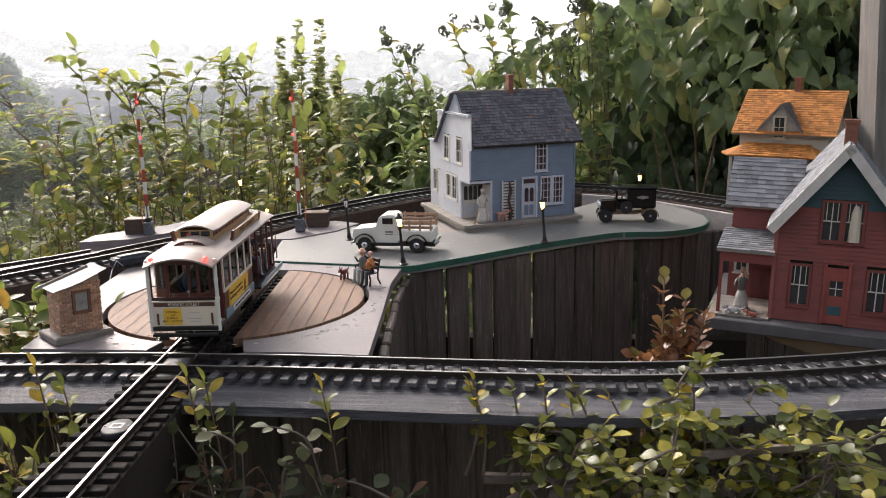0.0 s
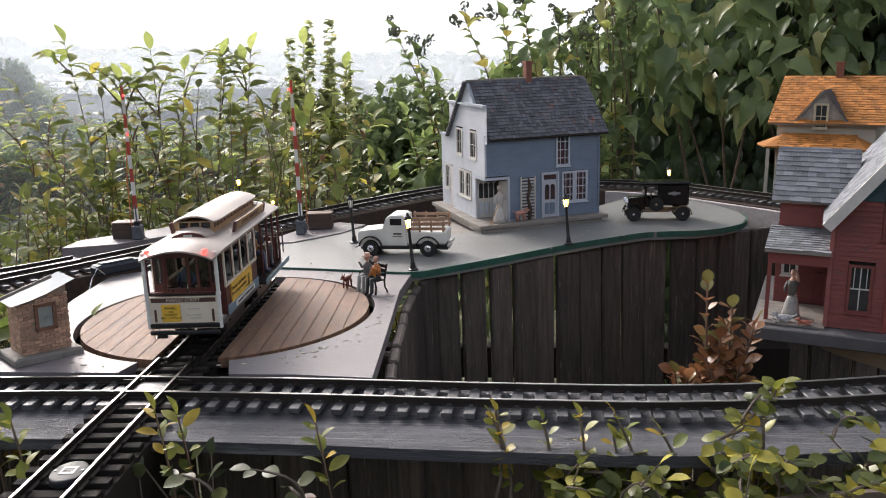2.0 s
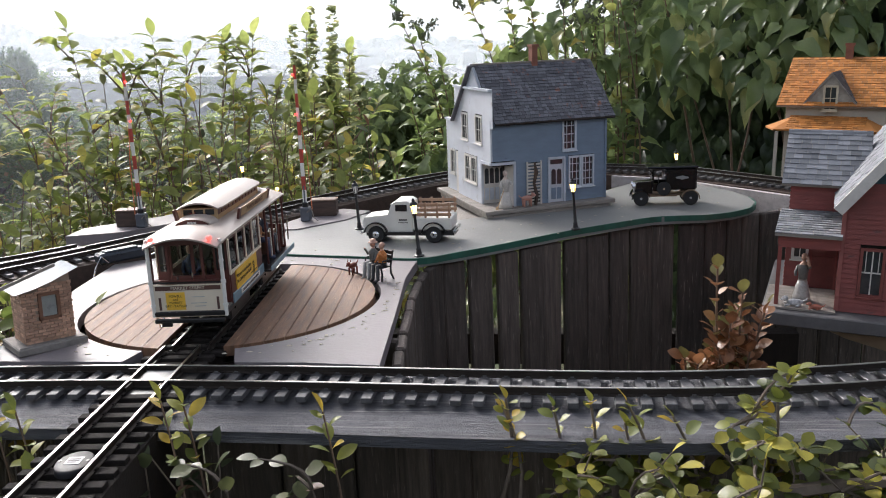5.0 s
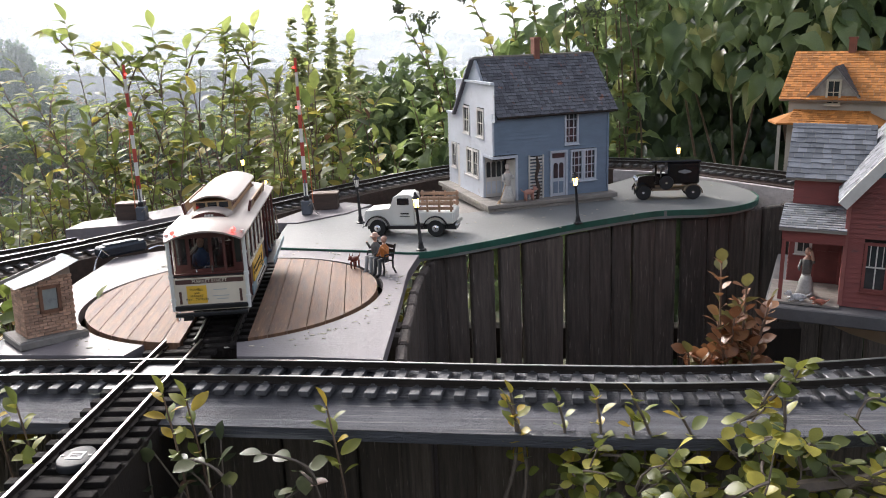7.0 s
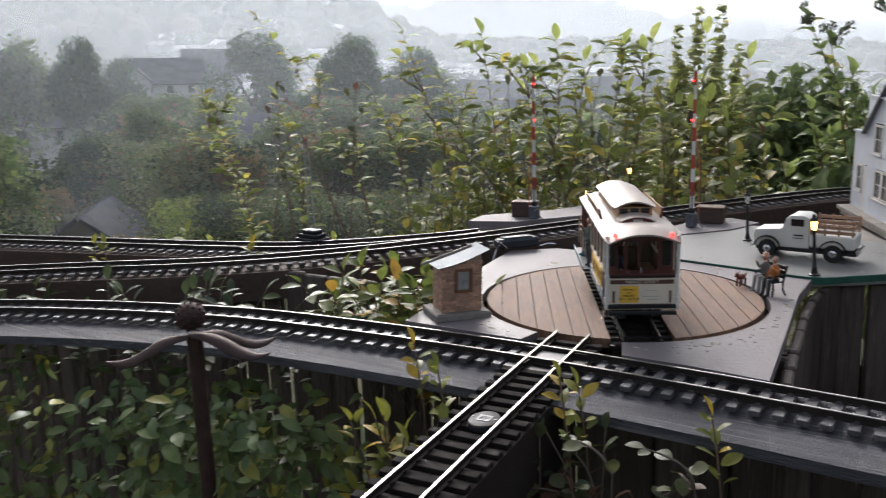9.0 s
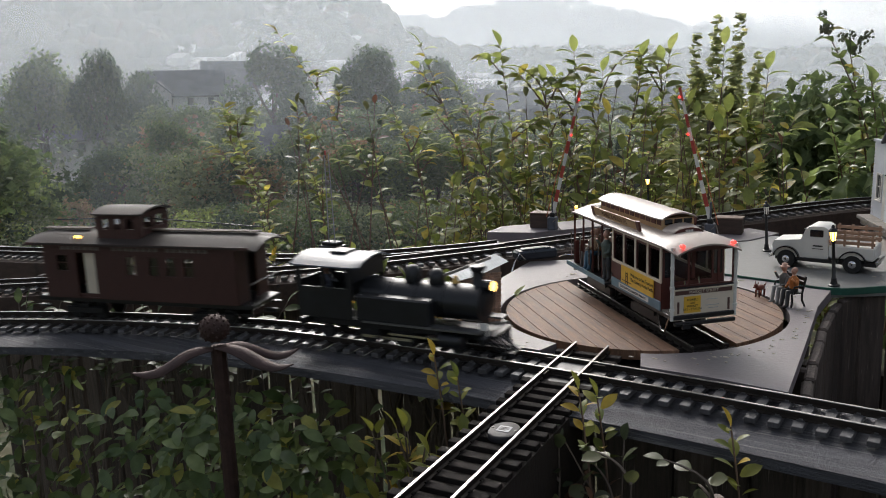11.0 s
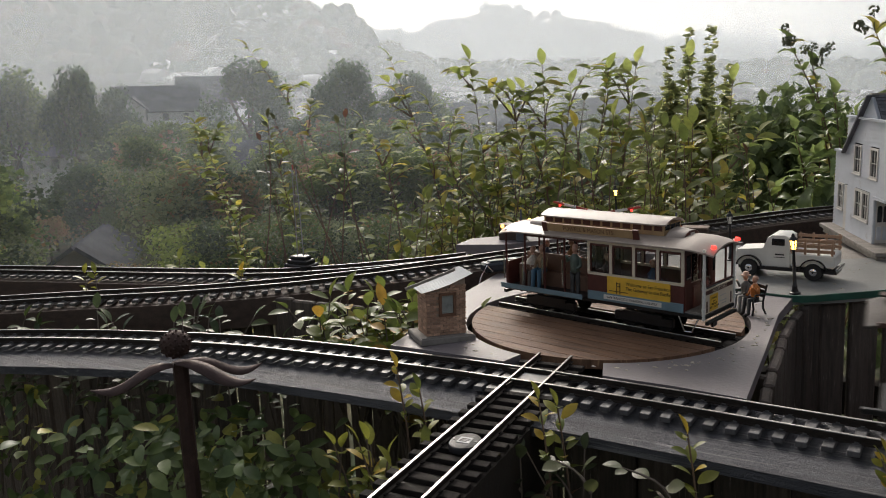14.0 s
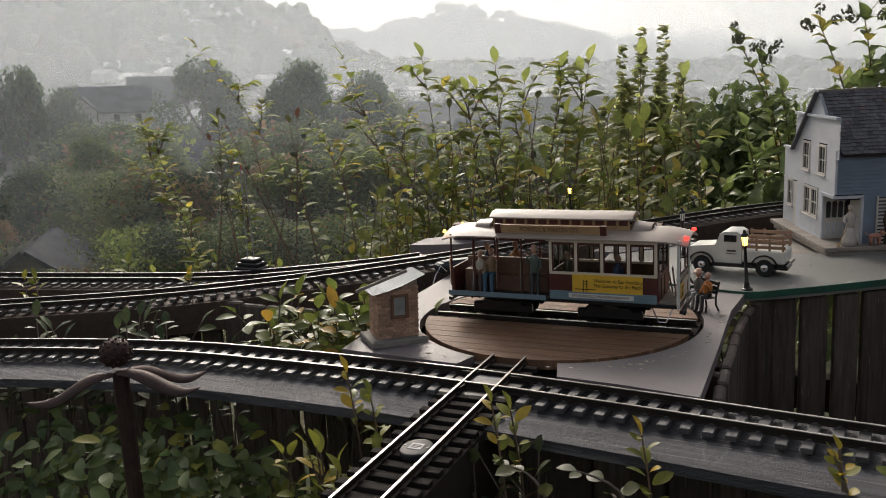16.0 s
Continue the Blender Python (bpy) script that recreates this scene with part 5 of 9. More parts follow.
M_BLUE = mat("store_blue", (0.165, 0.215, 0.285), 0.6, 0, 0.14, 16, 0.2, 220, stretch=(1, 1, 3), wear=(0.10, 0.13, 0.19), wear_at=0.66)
# Paler blue for the left-facing boards: sunlight on them put into the colour.
M_SUNLITBLUE = mat("store_sunlit_tone", (0.52, 0.54, 0.58), 0.6, 0, 0.12, 16, 0.2, 220, wear=(0.40, 0.39, 0.39))
M_TRIM = mat("store_trim", (0.50, 0.53, 0.58), 0.55, 0, 0.1, 30, 0.1)
M_OLDWHITE = mat("old_white", (0.60, 0.57, 0.53), 0.6, 0, 0.12, 40, 0.1)


# ---- the blue store: x along its long wall, y along its front ----
def build_store():
    W, D, E, R = 0.325, 0.178, 0.197, 0.315
    base_m = Matrix.Translation((-0.0857, 1.9478, 0.0138)) @ Matrix.Rotation(radians(25.7), 4, "Z") @ pose(0, 0, 0, 1.3, 0, 0)
    st = thing("store_house", base_m @ Matrix.Diagonal((0.814, 1.115, 0.94, 1)), "weathered blue two-storey wooden model store with false front", "house")
    part("porch_base", Bag().box(0.155, 0.118, 0.001, 0.37, 0.285, 0.009, b=0.001).box(0.150, 0.114, -0.009, 0.35, 0.270, 0.010, b=0.001), M_GREYWOOD, st, "grey weathered base boards")
    # Solid dark fill stands for the unlit rooms and stops any see-through.
    part("core", Bag().box(W / 2 + 0.026, D / 2 + 0.018, 0.052, W - 0.062, D - 0.050, 0.09).box(W / 2, D / 2, 0.146, W - 0.008, D - 0.008, 0.098).prism([(0.004, 0.004), (W - 0.004, 0.004), (W - 0.004, D - 0.004), (0.004, D - 0.004)], 0.190, 0.197), M_DARKWOOD, st, "solid dark block painted as the unlit inside")
    ops = [(0.199, 0.239, 0.121, 0.195), (0.216, 0.292, 0.036, 0.108), (0.159, 0.205, 0.006, 0.108), (0.0, 0.064, 0.0, 0.106)]
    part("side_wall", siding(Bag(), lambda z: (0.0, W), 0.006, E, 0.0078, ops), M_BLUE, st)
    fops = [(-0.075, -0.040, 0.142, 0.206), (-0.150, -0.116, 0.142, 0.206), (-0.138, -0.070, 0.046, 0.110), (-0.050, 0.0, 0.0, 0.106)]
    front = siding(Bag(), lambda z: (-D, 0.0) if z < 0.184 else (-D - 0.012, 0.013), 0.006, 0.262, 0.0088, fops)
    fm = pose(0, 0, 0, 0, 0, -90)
    part("front_wall", front, M_SUNLITBLUE, st, "board front with sunlight painted in as a paler blue", m=fm)
    part("front_parapet", Bag().box(-0.003, D / 2, 0.2645, 0.012, D + 0.014, 0.005).add([(0.0, D / 2 - 0.035, 0.265), (0.0, D / 2 + 0.035, 0.265), (0.0, D / 2, 0.312), (0.008, D / 2 - 0.035, 0.265), (0.008, D / 2 + 0.035, 0.265), (0.008, D / 2, 0.312)], [(0, 1, 2), (3, 5, 4), (0, 2, 5, 3), (1, 4, 5, 2)]), M_TRIM, st)
    part("back_wall", Bag().box(W / 2, D, 0.10, W, 0.003, E).box(W, D / 2, 0.10, 0.003, D, E), M_BLUE, st)
    part("gable", Bag().add([(W, 0, E), (W, D, E), (W, D / 2, R), (W - 0.003, 0, E), (W - 0.003, D, E), (W - 0.003, D / 2, R)], [(0, 1, 2), (3, 5, 4)]), M_BLUE, st)
    for z, x in ((E / 2, 0.0), (E / 2, W)):
        part("corner_board", Bag().box(x, -0.002, 0.155 if x == 0 else z, 0.005, 0.003, 0.09 if x == 0 else E), M_TRIM if x == 0 else M_BLUE, st)
    sh = shingle_mat("slate_shingles", (0.115, 0.118, 0.135), (0.17, 0.165, 0.18), (0.22, 0.10, 0.07), 0.60)
    length = math.hypot(D / 2 + 0.012, R - E + 0.004)
    roof = part("roof", Bag().prism([(0.0, -0.003), (W + 0.012, -0.003), (W + 0.012, length), (0.0, length)], -0.004, 0.0), M_DARKWOOD, st, "grey shingle roof with rusty patches", m=slope((0.008, -0.012, E - 0.004), (W, -0.012, E - 0.004), (0.008, D / 2, R)))
    part("shingles", shingles(-0.002, W + 0.012, length, 0.0088, 0.012), sh, roof, m=Matrix.Translation((0, 0, 0.0002)))
    back = part("roof", Bag().prism([(0.0, -0.014), (W + 0.012, -0.014), (W + 0.012, length), (0.0, length)], -0.004, 0.0), sh, st, m=slope((W, D + 0.012, E - 0.004), (0.008, D + 0.012, E - 0.004), (W, D / 2, R)))
    part("ridge_cap", Bag().box(W / 2 + 0.004, D / 2, R + 0.001, W + 0.012, 0.006, 0.004), M_GREYWOOD, st)
    chimney(st, Matrix.Translation((0.175, D / 2, R - 0.012)), 0.016, 0.052)
    window_unit(st, Matrix.Translation((0.219, 0, 0.121)), 0.040, 0.074, M_TRIM, 3, 4)
    for x in (0.235, 0.273):
        window_unit(st, Matrix.Translation((x, 0, 0.036)), 0.037, 0.072, M_TRIM, 3, 4)
    door = part("door", Bag().box(0.182, 0.0008, 0.055, 0.040, 0.003, 0.098).box(0.182, -0.002, 0.107, 0.048, 0.005, 0.005).box(0.1595, -0.002, 0.056, 0.0045, 0.005, 0.100).box(0.2045, -0.002, 0.056, 0.0045, 0.005, 0.100), M_TRIM, st, "pale blue panelled door with arched lights")
    for x in (0.174, 0.190):
        part("door_light", Bag().cyl(x, -0.0022, 0.076, 0.0058, 0.002, 14, axis="y").box(x, -0.0012, 0.062, 0.0116, 0.002, 0.030), M_GLINT, door)
    part("door_panel", Bag().box(0.174, -0.0012, 0.026, 0.012, 0.002, 0.026).box(0.190, -0.0012, 0.026, 0.012, 0.002, 0.026), M_BLUE, door)
    part("transom", Bag().box(0.182, -0.0012, 0.098, 0.034, 0.002, 0.010), M_GLINT, door)
    lat = part("lattice", Bag().box(0.0975, -0.004, 0.054, 0.003, 0.004, 0.100).box(0.1365, -0.004, 0.054, 0.003, 0.004, 0.100), M_OLDWHITE, st, "white slatted trellis with a dry vine")
    for k in range(13):
        part("slat", Bag().box(0.117, -0.0045, 0.009 + 0.0074 * k, 0.038, 0.003, 0.0034), M_OLDWHITE, lat)
    part("vine", Bag().tube([(0.118, -0.008, 0.004), (0.122, -0.008, 0.03), (0.114, -0.008, 0.055), (0.121, -0.008, 0.08), (0.116, -0.008, 0.102)], [0.004, 0.005, 0.0035, 0.005, 0.002], 5), M_BROWNWOOD, lat)
    # Black sheet behind the slats: the shade between them painted in.
    part("shade_panel", Bag().box(0.117, -0.0008, 0.054, 0.036, 0.0012, 0.096), M_BLACK, lat)
    # cut-in corner entry
    entry = part("entry", Bag().box(0.034, 0.050, 0.055, 0.062, 0.003, 0.098).box(0.063, 0.026, 0.055, 0.003, 0.048, 0.098), M_OLDWHITE, st, "recessed white entry with arched lights")
    for k in range(4):
        x = 0.013 + 0.0145 * k
        part("arched_light", Bag().cyl(x, 0.0465, 0.082, 0.0052, 0.002, 14, axis="y").box(x, 0.0475, 0.067, 0.0104, 0.002, 0.030), M_GLINT, entry)
    for k in range(4):
        part("entry_panel", Bag().box(0.013 + 0.0145 * k, 0.0478, 0.028, 0.010, 0.0015, 0.028), M_TRIM, entry)
    part("corner_post", Bag().box(0.002, 0.050, 0.056, 0.0045, 0.0045, 0.10).box(0.032, -0.001, 0.104, 0.068, 0.005, 0.006).box(-0.001, 0.026, 0.104, 0.005, 0.052, 0.006).box(0.064, -0.001, 0.055, 0.005, 0.005, 0.10), M_TRIM, st)
    for u in (0.0575, 0.133):
        window_unit(st, pose(0, u, 0.142, 0, 0, -90), 0.035, 0.064, M_OLDWHITE, 2, 2)
    for u in (0.087, 0.121):
        window_unit(st, pose(0, u, 0.046, 0, 0, -90), 0.033, 0.064, M_OLDWHITE, 2, 2)
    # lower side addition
    ad = part("addition", siding(Bag(), lambda z: (-0.080, 0.0), 0.006, 0.178, 0.0088, [(-0.058, -0.030, 0.046, 0.108), (-0.024, -0.004, 0.006, 0.108)]), M_SUNLITBLUE, st, "lower board addition, its paler blue standing for sunlight", m=pose(0.006, D, 0, 0, 0, -90))
    part("addition_cap", Bag().box(-0.038, -0.001, 0.181, 0.082, 0.012, 0.005), M_TRIM, ad)
    # Dark filler block in place of the addition's unlit room.
    part("addition_body", Bag().box(-0.036, 0.075, 0.092, 0.068, 0.14, 0.165), M_DARKWOOD, ad)
    window_unit(ad, Matrix.Translation((-0.044, 0, 0.046)), 0.030, 0.062, M_OLDWHITE, 2, 2)
    part("side_door", Bag().box(-0.014, -0.0008, 0.056, 0.020, 0.003, 0.100), M_OLDWHITE, ad)
    return st, base_m


store, STORE_M = build_store()
ledge = part("house_ledge", Bag().box(0, 0, 0, 0.26, 0.12, 0.014, b=0.002), M_GREYWOOD, m=Matrix.Translation((-0.165, 2.03, -0.010)) @ pose(0, 0, 0, 0, 0, -51))
tagged(ledge, "weathered tan plank ledge carrying the store's corner", "ledge", kind="structure")

# ---- the red farmhouse on its bracket ----
M_RED = mat("barn_red", (0.235, 0.060, 0.050), 0.62, 0, 0.2, 14, 0.25, 220, stretch=(1, 1, 3), wear=(0.15, 0.055, 0.05), wear_at=0.62)
M_TEAL = mat("gable_teal", (0.035, 0.085, 0.10), 0.62, 0, 0.25, 18, 0.2)


def build_red_house():
    W, D, E, A = 0.204, 0.30, 0.187, 0.3166
    m = Matrix.Translation((0.480, 1.5534, -0.0807)) @ Matrix.Rotation(radians(-17.8), 4, "Z") @ pose(0, 0, 0, 0, 1.6, 0)
    h = thing("red_house", m, "red clapboard model farmhouse with slate roofs and a porch", "house")
    part("base_board", Bag().box(0.0675, 0.135, -0.0125, 0.353, 0.345, 0.022, b=0.002), mat("base_grey", (0.12, 0.115, 0.115), 0.7, 0, 0.3, 20), h, "dark grey base board")
    gable = lambda z: (0.0, W) if z < E else (W / 2 * (z - E) / (A - E), W - W / 2 * (z - E) / (A - E))
    ops = [(0.026, 0.063, 0.026, 0.106), (0.082, 0.124, 0.0, 0.112), (0.147, 0.184, 0.026, 0.106), (0.067, 0.138, 0.146, 0.220)]
    part("front_wall", siding(Bag(), gable, 0.0, 0.205, 0.0078, ops), M_RED, h)
    part("gable_wall", siding(Bag(), gable, 0.205, A, 0.0078, ops), M_TEAL, h, "teal painted gable")
    # Filled with a dark block, the darkness indoors painted as its colour.
    part("core", Bag().box(W / 2, D / 2 + 0.004, 0.094, W - 0.006, D - 0.006, 0.186).add([(0.004, 0.006, E), (W - 0.004, 0.006, E), (W / 2, 0.006, A - 0.006), (0.004, D, E), (W - 0.004, D, E), (W / 2, D, A - 0.006)], [(0, 2, 1), (3, 4, 5), (0, 3, 5, 2), (1, 2, 5, 4)]), M_DARKWOOD, h, "solid dark block painted as the unlit inside")
    part("side_wall", siding(Bag(), lambda z: (-D, 0.0), 0.0, E, 0.0078, []), M_RED, h, m=pose(0, 0, 0, 0, 0, -90))
    part("corner_board", Bag().box(0, -0.002, E / 2, 0.006, 0.004, E), mat("corner_red", (0.30, 0.10, 0.085), 0.6), h)
    slate = shingle_mat("grey_slates", (0.165, 0.175, 0.195), (0.24, 0.25, 0.27), (0.10, 0.105, 0.12), 0.6)
    ln = math.hypot(W / 2 + 0.015, A - E + 0.017)
    k = (A - E) / (W / 2)
    for s in (0, 1):
        p, q = ((-0.015, D + 0.02, E - 0.015 * k), (-0.015, -0.03, E - 0.015 * k)) if s == 0 else ((W + 0.015, -0.03, E - 0.015 * k), (W + 0.015, D + 0.02, E - 0.015 * k))
        r = part("roof", Bag().prism([(0, 0), (D + 0.05, 0), (D + 0.05, ln), (0, ln)], -0.006, 0.0), M_GREYWOOD, h, "grey slate roof slope", m=slope(p, q, (W / 2, p[1], A + 0.002)))
        part("shingles", shingles(0.0, D + 0.05, ln, 0.011, 0.014), slate, r, m=Matrix.Translation((0, 0, 0.0002)))
        part("barge_board", Bag().box((D + 0.048) if s == 0 else 0.002, ln / 2, -0.006, 0.005, ln, 0.016), M_OLDWHITE, r, "weathered pale barge board")
    chimney(h, Matrix.Translation((W / 2, 0.05, A - 0.008)), 0.020, 0.044)
    for x, z, w, hh in ((0.0445, 0.027, 0.036, 0.078), (0.1655, 0.027, 0.036, 0.078), (0.085, 0.146, 0.035, 0.074), (0.120, 0.146, 0.035, 0.074)):
        wu = window_unit(h, Matrix.Translation((x, 0, z)), w, hh, mat("window_red", (0.20, 0.055, 0.045), 0.55), 1, 1)
        part("sash_bar", Bag().box(0, 0.0, hh / 2, 0.0018, 0.002, hh - 0.006).box(0, 0.0, hh / 2, w - 0.006, 0.002, 0.0022).box(-w / 4, 0.0, hh * 0.75, 0.0012, 0.002, hh / 2).box(w / 4, 0.0, hh * 0.75, 0.0012, 0.002, hh / 2), M_OLDWHITE, wu, "white sash bars")
    part("curtain", Bag().lathe([(0.010, 0.0), (0.009, 0.03), (0.0075, 0.05), (0.004, 0.062)], 10, x=0.122, y=0.0014, z=0.150), M_CREAM, h, "cream curtain in the window")
    d = part("door", Bag().box(0.103, 0.0, 0.052, 0.034, 0.003, 0.100).box(0.084, -0.002, 0.055, 0.005, 0.005, 0.11).box(0.122, -0.002, 0.055, 0.005, 0.005, 0.11).box(0.103, -0.002, 0.111, 0.046, 0.005, 0.005), mat("door_red", (0.30, 0.075, 0.06), 0.5), h, "red panelled door with a window")
    part("door_light", Bag().box(0.103, -0.002, 0.066, 0.020, 0.0012, 0.026), M_GLINT, d)
    part("door_panel", Bag().box(0.103, -0.0022, 0.026, 0.022, 0.0012, 0.016), M_TEAL, d, "teal lower panel")
    part("light_bar", Bag().box(0.103, -0.0030, 0.066, 0.0014, 0.001, 0.026).box(0.103, -0.0030, 0.066, 0.020, 0.001, 0.0014), M_OLDWHITE, d)
    # set-back wing and porch
    wing = 0.083
    part("wing_wall", siding(Bag(), lambda z: (-wing, 0.0), 0.0, 0.186, 0.0078, [(-0.075, -0.048, 0.050, 0.115), (-0.042, -0.006, 0.0, 0.112)]), M_RED, h, m=Matrix.Translation((0, 0.115, 0)))
    part("wing_end", siding(Bag(), lambda z: (-0.30, -0.115), 0.0, 0.186, 0.0078, []), M_RED, h, m=pose(-wing, 0, 0, 0, 0, -90))
    # Dark filler for the wing's unlit inside.
    part("wing_core", Bag().box(-wing / 2, 0.208, 0.092, wing - 0.007, 0.17, 0.184), M_DARKWOOD, h)
    rl, rw = 0.131, wing + 0.05
    r = part("wing_roof", Bag().prism([(0, 0), (rw, 0), (rw, rl), (0, rl)], -0.005, 0.0), M_GREYWOOD, h, "grey slate wing roof", m=slope((-wing - 0.015, 0.098, 0.182), (0.035, 0.098, 0.182), (-wing - 0.015, 0.200, 0.260)))
    part("shingles", shingles(0, rw, rl, 0.0115, 0.016), slate, r, m=Matrix.Translation((0, 0, 0.0002)))
    part("wing_roof", Bag().prism([(0, 0), (rw, 0), (rw, rl), (0, rl)], -0.005, 0.0), slate, h, m=slope((0.035, 0.302, 0.182), (-wing - 0.015, 0.302, 0.182), (0.035, 0.200, 0.260)))
    window_unit(h, Matrix.Translation((-0.0615, 0.115, 0.050)), 0.027, 0.065, M_OLDWHITE, 2, 3)
    part("screen_door", Bag().box(-0.024, 0.116, 0.056, 0.036, 0.003, 0.108).box(-0.024, 0.113, 0.056, 0.004, 0.002, 0.100).box(-0.024, 0.113, 0.056, 0.032, 0.002, 0.004), mat("screen_red", (0.17, 0.045, 0.038), 0.6), h, "dark red screen door")
    pr = part("porch_roof", Bag().prism([(0, 0), (0.097, 0), (0.097, 0.131), (0, 0.131)], -0.005, 0.0), M_GREYWOOD, h, "weathered grey porch roof", m=slope((-0.097, -0.016, 0.122), (0.0, -0.016, 0.122), (-0.097, 0.114, 0.136)))
    part("shingles", shingles(0, 0.097, 0.131, 0.012, 0.016), slate, pr, m=Matrix.Translation((0, 0, 0.0002)))
    part("porch_post", Bag().box(-0.088, -0.004, 0.058, 0.006, 0.006, 0.116), M_RED, h)
    part("porch_beam", Bag().box(-0.045, -0.006, 0.108, 0.088, 0.004, 0.020).box(-0.090, 0.052, 0.112, 0.004, 0.116, 0.018), M_RED, h)
    part("porch_floor", Bag().box(-0.053, 0.045, 0.001, 0.105, 0.13, 0.003), M_GREYWOOD, h)
    return h, m


red_house, RED_M = build_red_house()
bracket = part("house_bracket", Bag().prism([(-0.06, -0.02), (0.44, -0.02), (0.40, -0.055), (0.20, -0.090), (0.02, -0.05)], 0.0, 0.035, m=pose(0, 0, 0, 90, 0, 0)), mat("pale_timber", (0.34, 0.25, 0.16), 0.7, 0, 0.25, 15, 0.3, 120, stretch=(1, 8, 1)), m=RED_M @ Matrix.Translation((0, 0.06, -0.003)))
tagged(bracket, "pale cut timber bracket under the red house", "bracket", kind="structure")
support = part("house_post", Bag().box(0, 0, -0.60, 0.085, 0.085, 1.20, b=0.004), M_DARKWOOD, m=RED_M @ Matrix.Translation((0.22, 0.16, -0.115)))
tagged(support, "dark timber post carrying the red house", "post", kind="structure")


# ---- the orange-roofed house behind ----
def build_orange_house():
    W, D, E, R = 0.21, 0.30, 0.277, 0.3684
    m = Matrix.Translation((0.588, 2.3185, -0.0794)) @ Matrix.Rotation(radians(-25.4), 4, "Z") @ pose(0, 0, 0, 0, 1.3, 0)
    h = thing("orange_roof_house", m, "cream clapboard model house with bright orange shingle roofs", "house")
    cream = mat("house_cream", (0.47, 0.42, 0.34), 0.6, 0, 0.12, 20, 0.15)
    orange = shingle_mat("orange_shingles", (0.52, 0.20, 0.045), (0.60, 0.25, 0.06), (0.33, 0.14, 0.05), 0.64)
    # Dark block added as the house's unlit inside.
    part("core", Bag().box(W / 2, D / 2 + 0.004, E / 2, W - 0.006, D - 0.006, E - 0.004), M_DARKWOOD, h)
    part("front_wall", siding(Bag(), lambda z: (0, W), 0, E, 0.0075, []), cream, h)
    part("side_wall", siding(Bag(), lambda z: (-D, 0), 0, E, 0.0075, []), cream, h, m=pose(0, 0, 0, 0, 0, -90))
    part("end_wall", Bag().box(W, D / 2, E / 2, 0.003, D, E).add([(W, 0, E), (W, D, E), (W, D / 2, R)], [(0, 1, 2)]).add([(0, 0, E), (0, D, E), (0, D / 2, R)], [(0, 1, 2)]), cream, h)
    drop = 0.02 * (R - E) / (D / 2)
    ln = math.hypot(D / 2 + 0.02, R - E + drop)
    for s in (0, 1):
        p, q = ((-0.02, -0.02, E - drop), (W + 0.02, -0.02, E - drop)) if s == 0 else ((W + 0.02, D + 0.02, E - drop), (-0.02, D + 0.02, E - drop))
        r = part("roof", Bag().prism([(0, 0), (W + 0.04, 0), (W + 0.04, ln), (0, ln)], -0.005, 0), M_GREYWOOD, h, "orange shingle roof slope", m=slope(p, q, (p[0], D / 2, R)))
        part("shingles", shingles(0, W + 0.04, ln, 0.0098, 0.012), orange, r, m=Matrix.Translation((0, 0, 0.0002)))
    chimney(h, Matrix.Translation((0.107, D / 2, R - 0.008)), 0.016, 0.042)
    # dormer
    mid, half, foot, peak = 0.095, 0.054, E - 0.010, E + 0.057
    dm = part("dormer", Bag().add([(mid - half, -0.008, foot), (mid + half, -0.008, foot), (mid, -0.008, peak), (mid - half, 0.11, foot), (mid + half, 0.11, foot), (mid, 0.11, peak)], [(0, 1, 2), (0, 2, 5, 3), (1, 4, 5, 2)]), mat("dormer_shingle", (0.36, 0.32, 0.27), 0.7, 0, 0.25, 80, 0.5), h, "shingled dormer gable")
    side = math.hypot(half + 0.006, peak - foot + 0.008)
    grey_side = shingle_mat("dormer_slate", (0.10, 0.095, 0.10), (0.13, 0.12, 0.12), (0.2, 0.1, 0.06))
    for s in (-1, 1):
        u = mid + s * (half + 0.006)
        dr = part("dormer_roof", Bag().prism([(0, 0), (0.122, 0), (0.122, side), (0, side)], -0.002, 0.002), M_GREYWOOD, dm, m=slope((u, 0.108 if s < 0 else -0.014, foot - 0.004), (u, -0.014 if s < 0 else 0.108, foot - 0.004), (mid, 0.108 if s < 0 else -0.014, peak + 0.004)))
        part("shingles", shingles(0, 0.120, side, 0.0098, 0.012), orange if s < 0 else grey_side, dr, m=Matrix.Translation((0, 0, 0.0022)))
    window_unit(dm, Matrix.Translation((mid, -0.0095, E - 0.024)), 0.032, 0.058, mat("window_cream", (0.55, 0.47, 0.34), 0.55), 2, 2)
    # lower hipped porch roof
    front = math.hypot(0.062, 0.027)
    pr = part("porch_roof", Bag().prism([(0.0, 0.0), (0.215, 0.0), (0.182, front), (0.036, front)], -0.004, 0), orange, h, "orange hipped porch roof", m=slope((-0.015, -0.062, 0.2138), (0.200, -0.062, 0.2138), (-0.015, 0.0, 0.2408)))
    part("shingles", shingles(0.026, 0.190, front, 0.0098, 0.012), orange, pr, m=Matrix.Translation((0, 0, 0.0002)))
